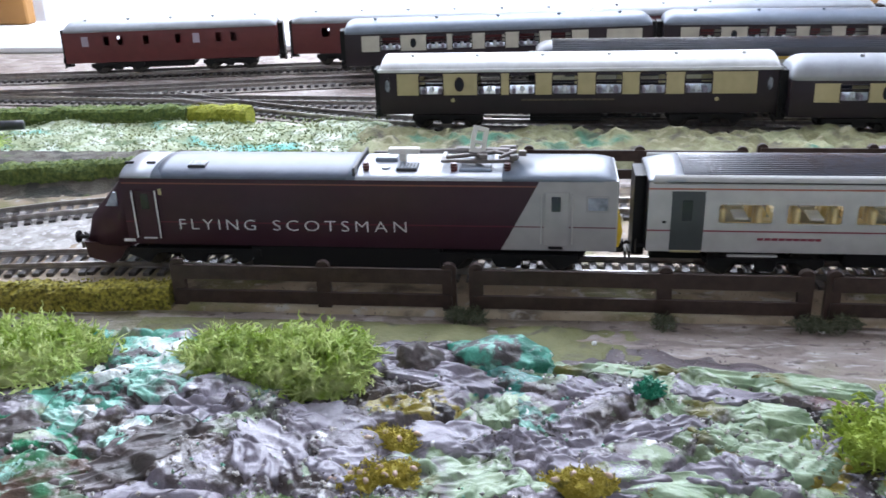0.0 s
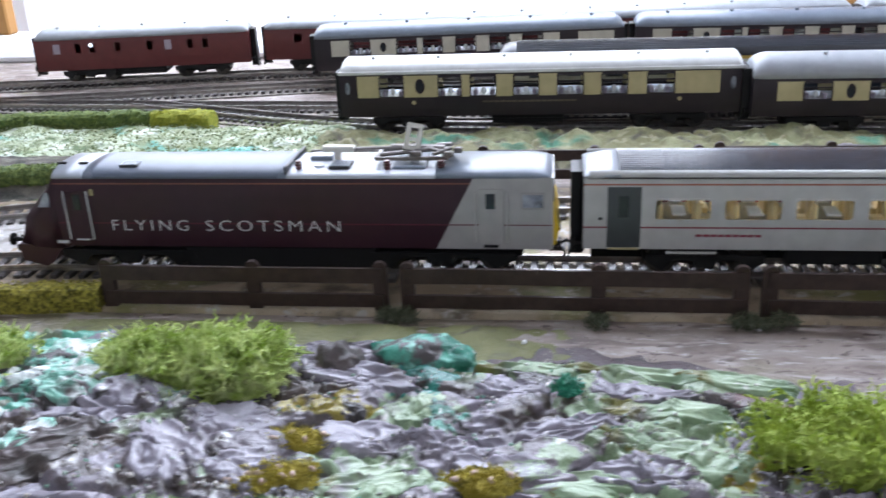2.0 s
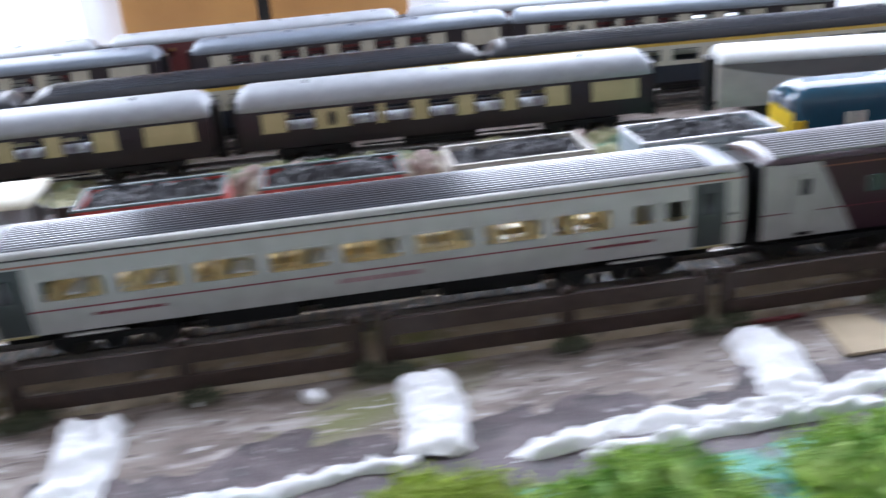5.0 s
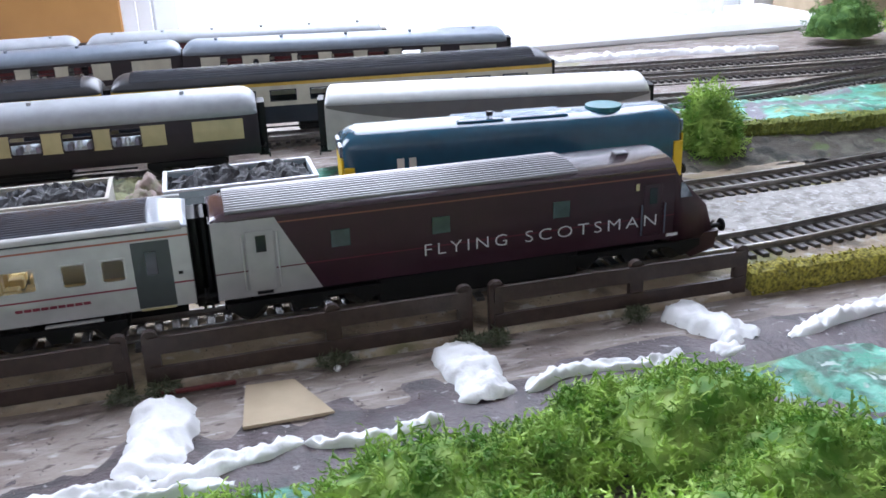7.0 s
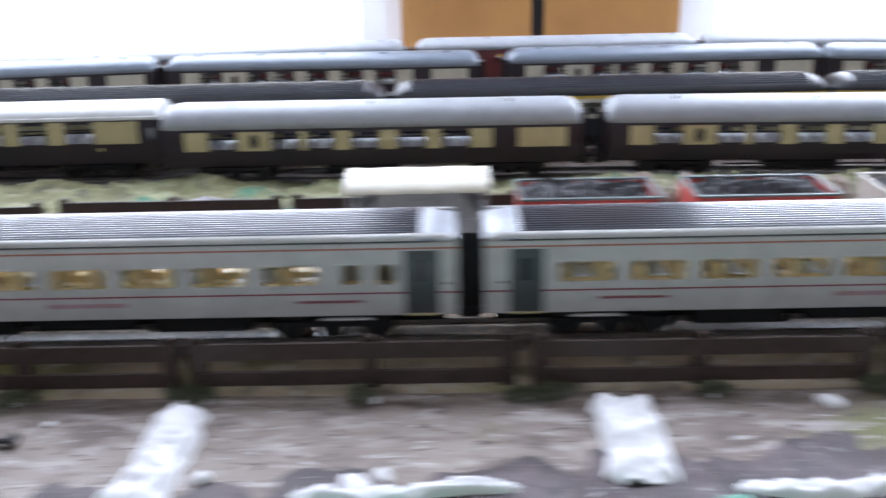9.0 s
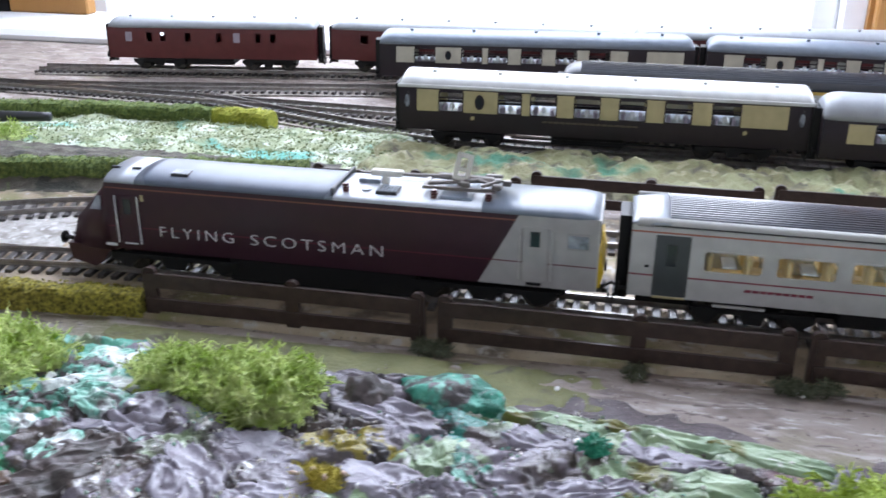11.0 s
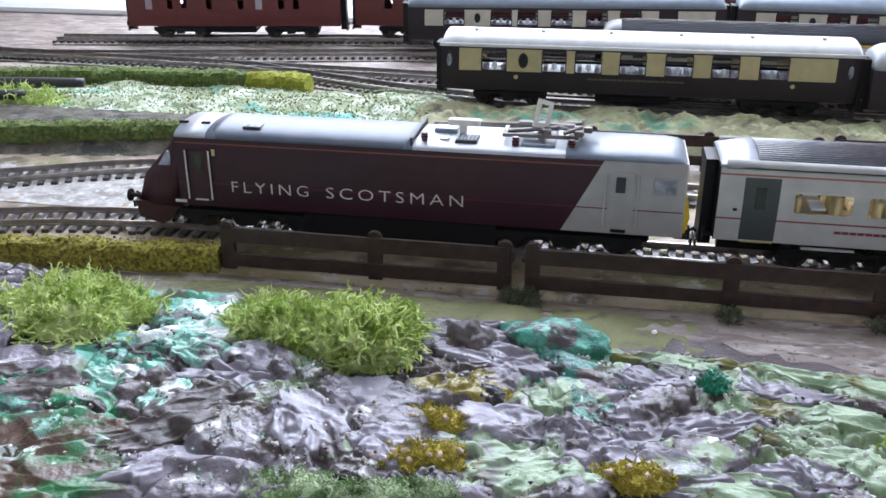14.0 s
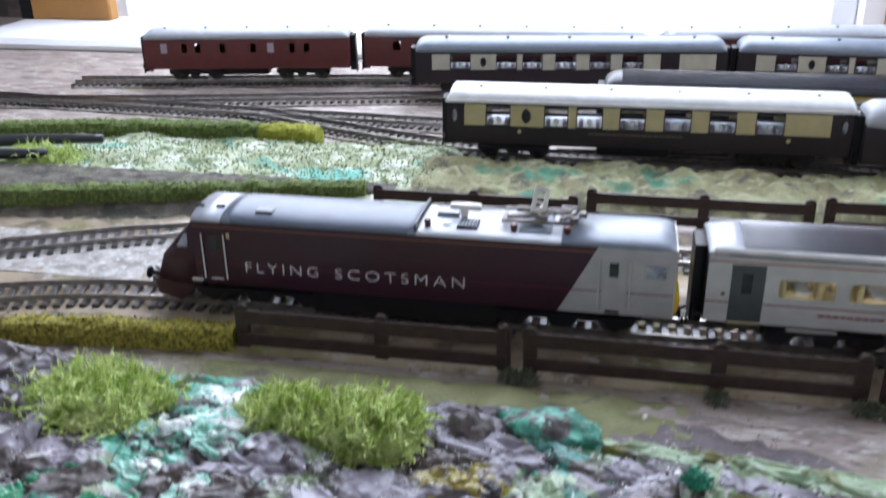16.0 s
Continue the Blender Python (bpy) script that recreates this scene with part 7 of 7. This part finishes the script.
pl = thing("pliers", (0, 0, 0), "dark handled pliers lying on the turf", "pliers")
HANDLE = paint("black_rubber_handle", (0.02, 0.022, 0.028), 0.4)
for pts in (((-0.60, 0.150), (-0.52, 0.168), (-0.455, 0.186), (-0.405, 0.196)), ((-0.60, 0.150), (-0.53, 0.155), (-0.475, 0.150), (-0.425, 0.158))):
    bm = bmesh.new()
    ln = smooth_line(pts, 0.006)
    rings = []
    for k, (p0, d) in enumerate(ln):
        n = Vector((-d.y, d.x, 0))
        r = 0.0042 * (0.75 + 0.35 * math.sin(math.pi * k / (len(ln) - 1)))
        rings.append([p0 + n * (r * math.cos(a)) + Vector((0, 0, 0.017 + r * math.sin(a))) for a in [2 * math.pi * i / 10 for i in range(10)]])
    add_loft(bm, rings)
    part("handle", bm, HANDLE, pl, smooth=True)
part("jaw", box(-0.65, -0.595, 0.142, 0.156, 0.011, 0.020, 0.002), CHROME, pl)

# hung white cloth and the things at the far ends of the room
CLOTH = bpy.data.materials.new("white_cloth")
CLOTH.use_nodes = True
_t = CLOTH.node_tree
_d, _tr, _mx = _t.nodes.new("ShaderNodeBsdfDiffuse"), _t.nodes.new("ShaderNodeBsdfTranslucent"), _t.nodes.new("ShaderNodeMixShader")
_d.inputs[0].default_value = _tr.inputs[0].default_value = (0.86, 0.87, 0.90, 1)
_mx.inputs[0].default_value = 0.4
_t.links.new(_d.outputs[0], _mx.inputs[1])
_t.links.new(_tr.outputs[0], _mx.inputs[2])
_t.links.new(_mx.outputs[0], _t.nodes["Material Output"].inputs[0])


def cloth(x0, x1, seed):
    bm = bmesh.new()
    nx, nz = 46, 14
    grid = [[bm.verts.new((x0 + (x1 - x0) * i / nx, 0.655 + 0.010 * noise.noise((i * 0.16, j * 0.05, seed)) + 0.005 * math.sin(i * 0.7 + seed + 0.06 * j * math.sin(seed)), 0.013 + 0.55 * (j / nz) ** 1.5 + (0.004 * noise.noise((i * 0.3, 0, seed)) if j == 0 else 0))) for i in range(nx + 1)] for j in range(nz + 1)]
    for j in range(nz):
        for i in range(nx):
            bm.faces.new((grid[j][i], grid[j][i + 1], grid[j + 1][i + 1], grid[j + 1][i]))
    bmesh.ops.solidify(bm, geom=list(bm.faces), thickness=0.0012)
    ob = new("hung_cloth", mesh_of("hung_cloth", bm, CLOTH, smooth=True))
    tagged(ob, "thin white cloth hung in folds behind the layout", "cloth", "hung cloths")


cloth(0.88, 1.06, 1.0)
cloth(1.065, 1.235, 2.0)
cab2 = thing("side_cupboard", (0, 0, 0), "orange veneer cupboard side with a dark edge", "cupboard")
part("cupboard_side", box(-0.785, -0.676, 0.680, 0.700, 0.012, 1.1, 0.002), WOOD, cab2)
part("edge_strip", box(-0.800, -0.785, 0.680, 0.700, 0.012, 1.1), DARK, cab2)
part("dark_panel", box(-1.15, -0.800, 0.690, 0.705, 0.012, 1.1), BROWNROCK, cab2)
bx = thing("tan_box", (1.50, 0.66, 0.012), "pale tan cardboard box on the ledge", "box")
part("box_body", box(-0.16, 0.16, -0.05, 0.05, -0.014, 0.22, 0.002), CARD, bx)
plaster([(0.86, 0.500), (0.96, 0.492), (1.05, 0.486), (1.18, 0.462)], (0.012, 0.014, 0.012, 0.012), 0.004, "white plaster roll behind the far track", 60.0, "plaster_roll")
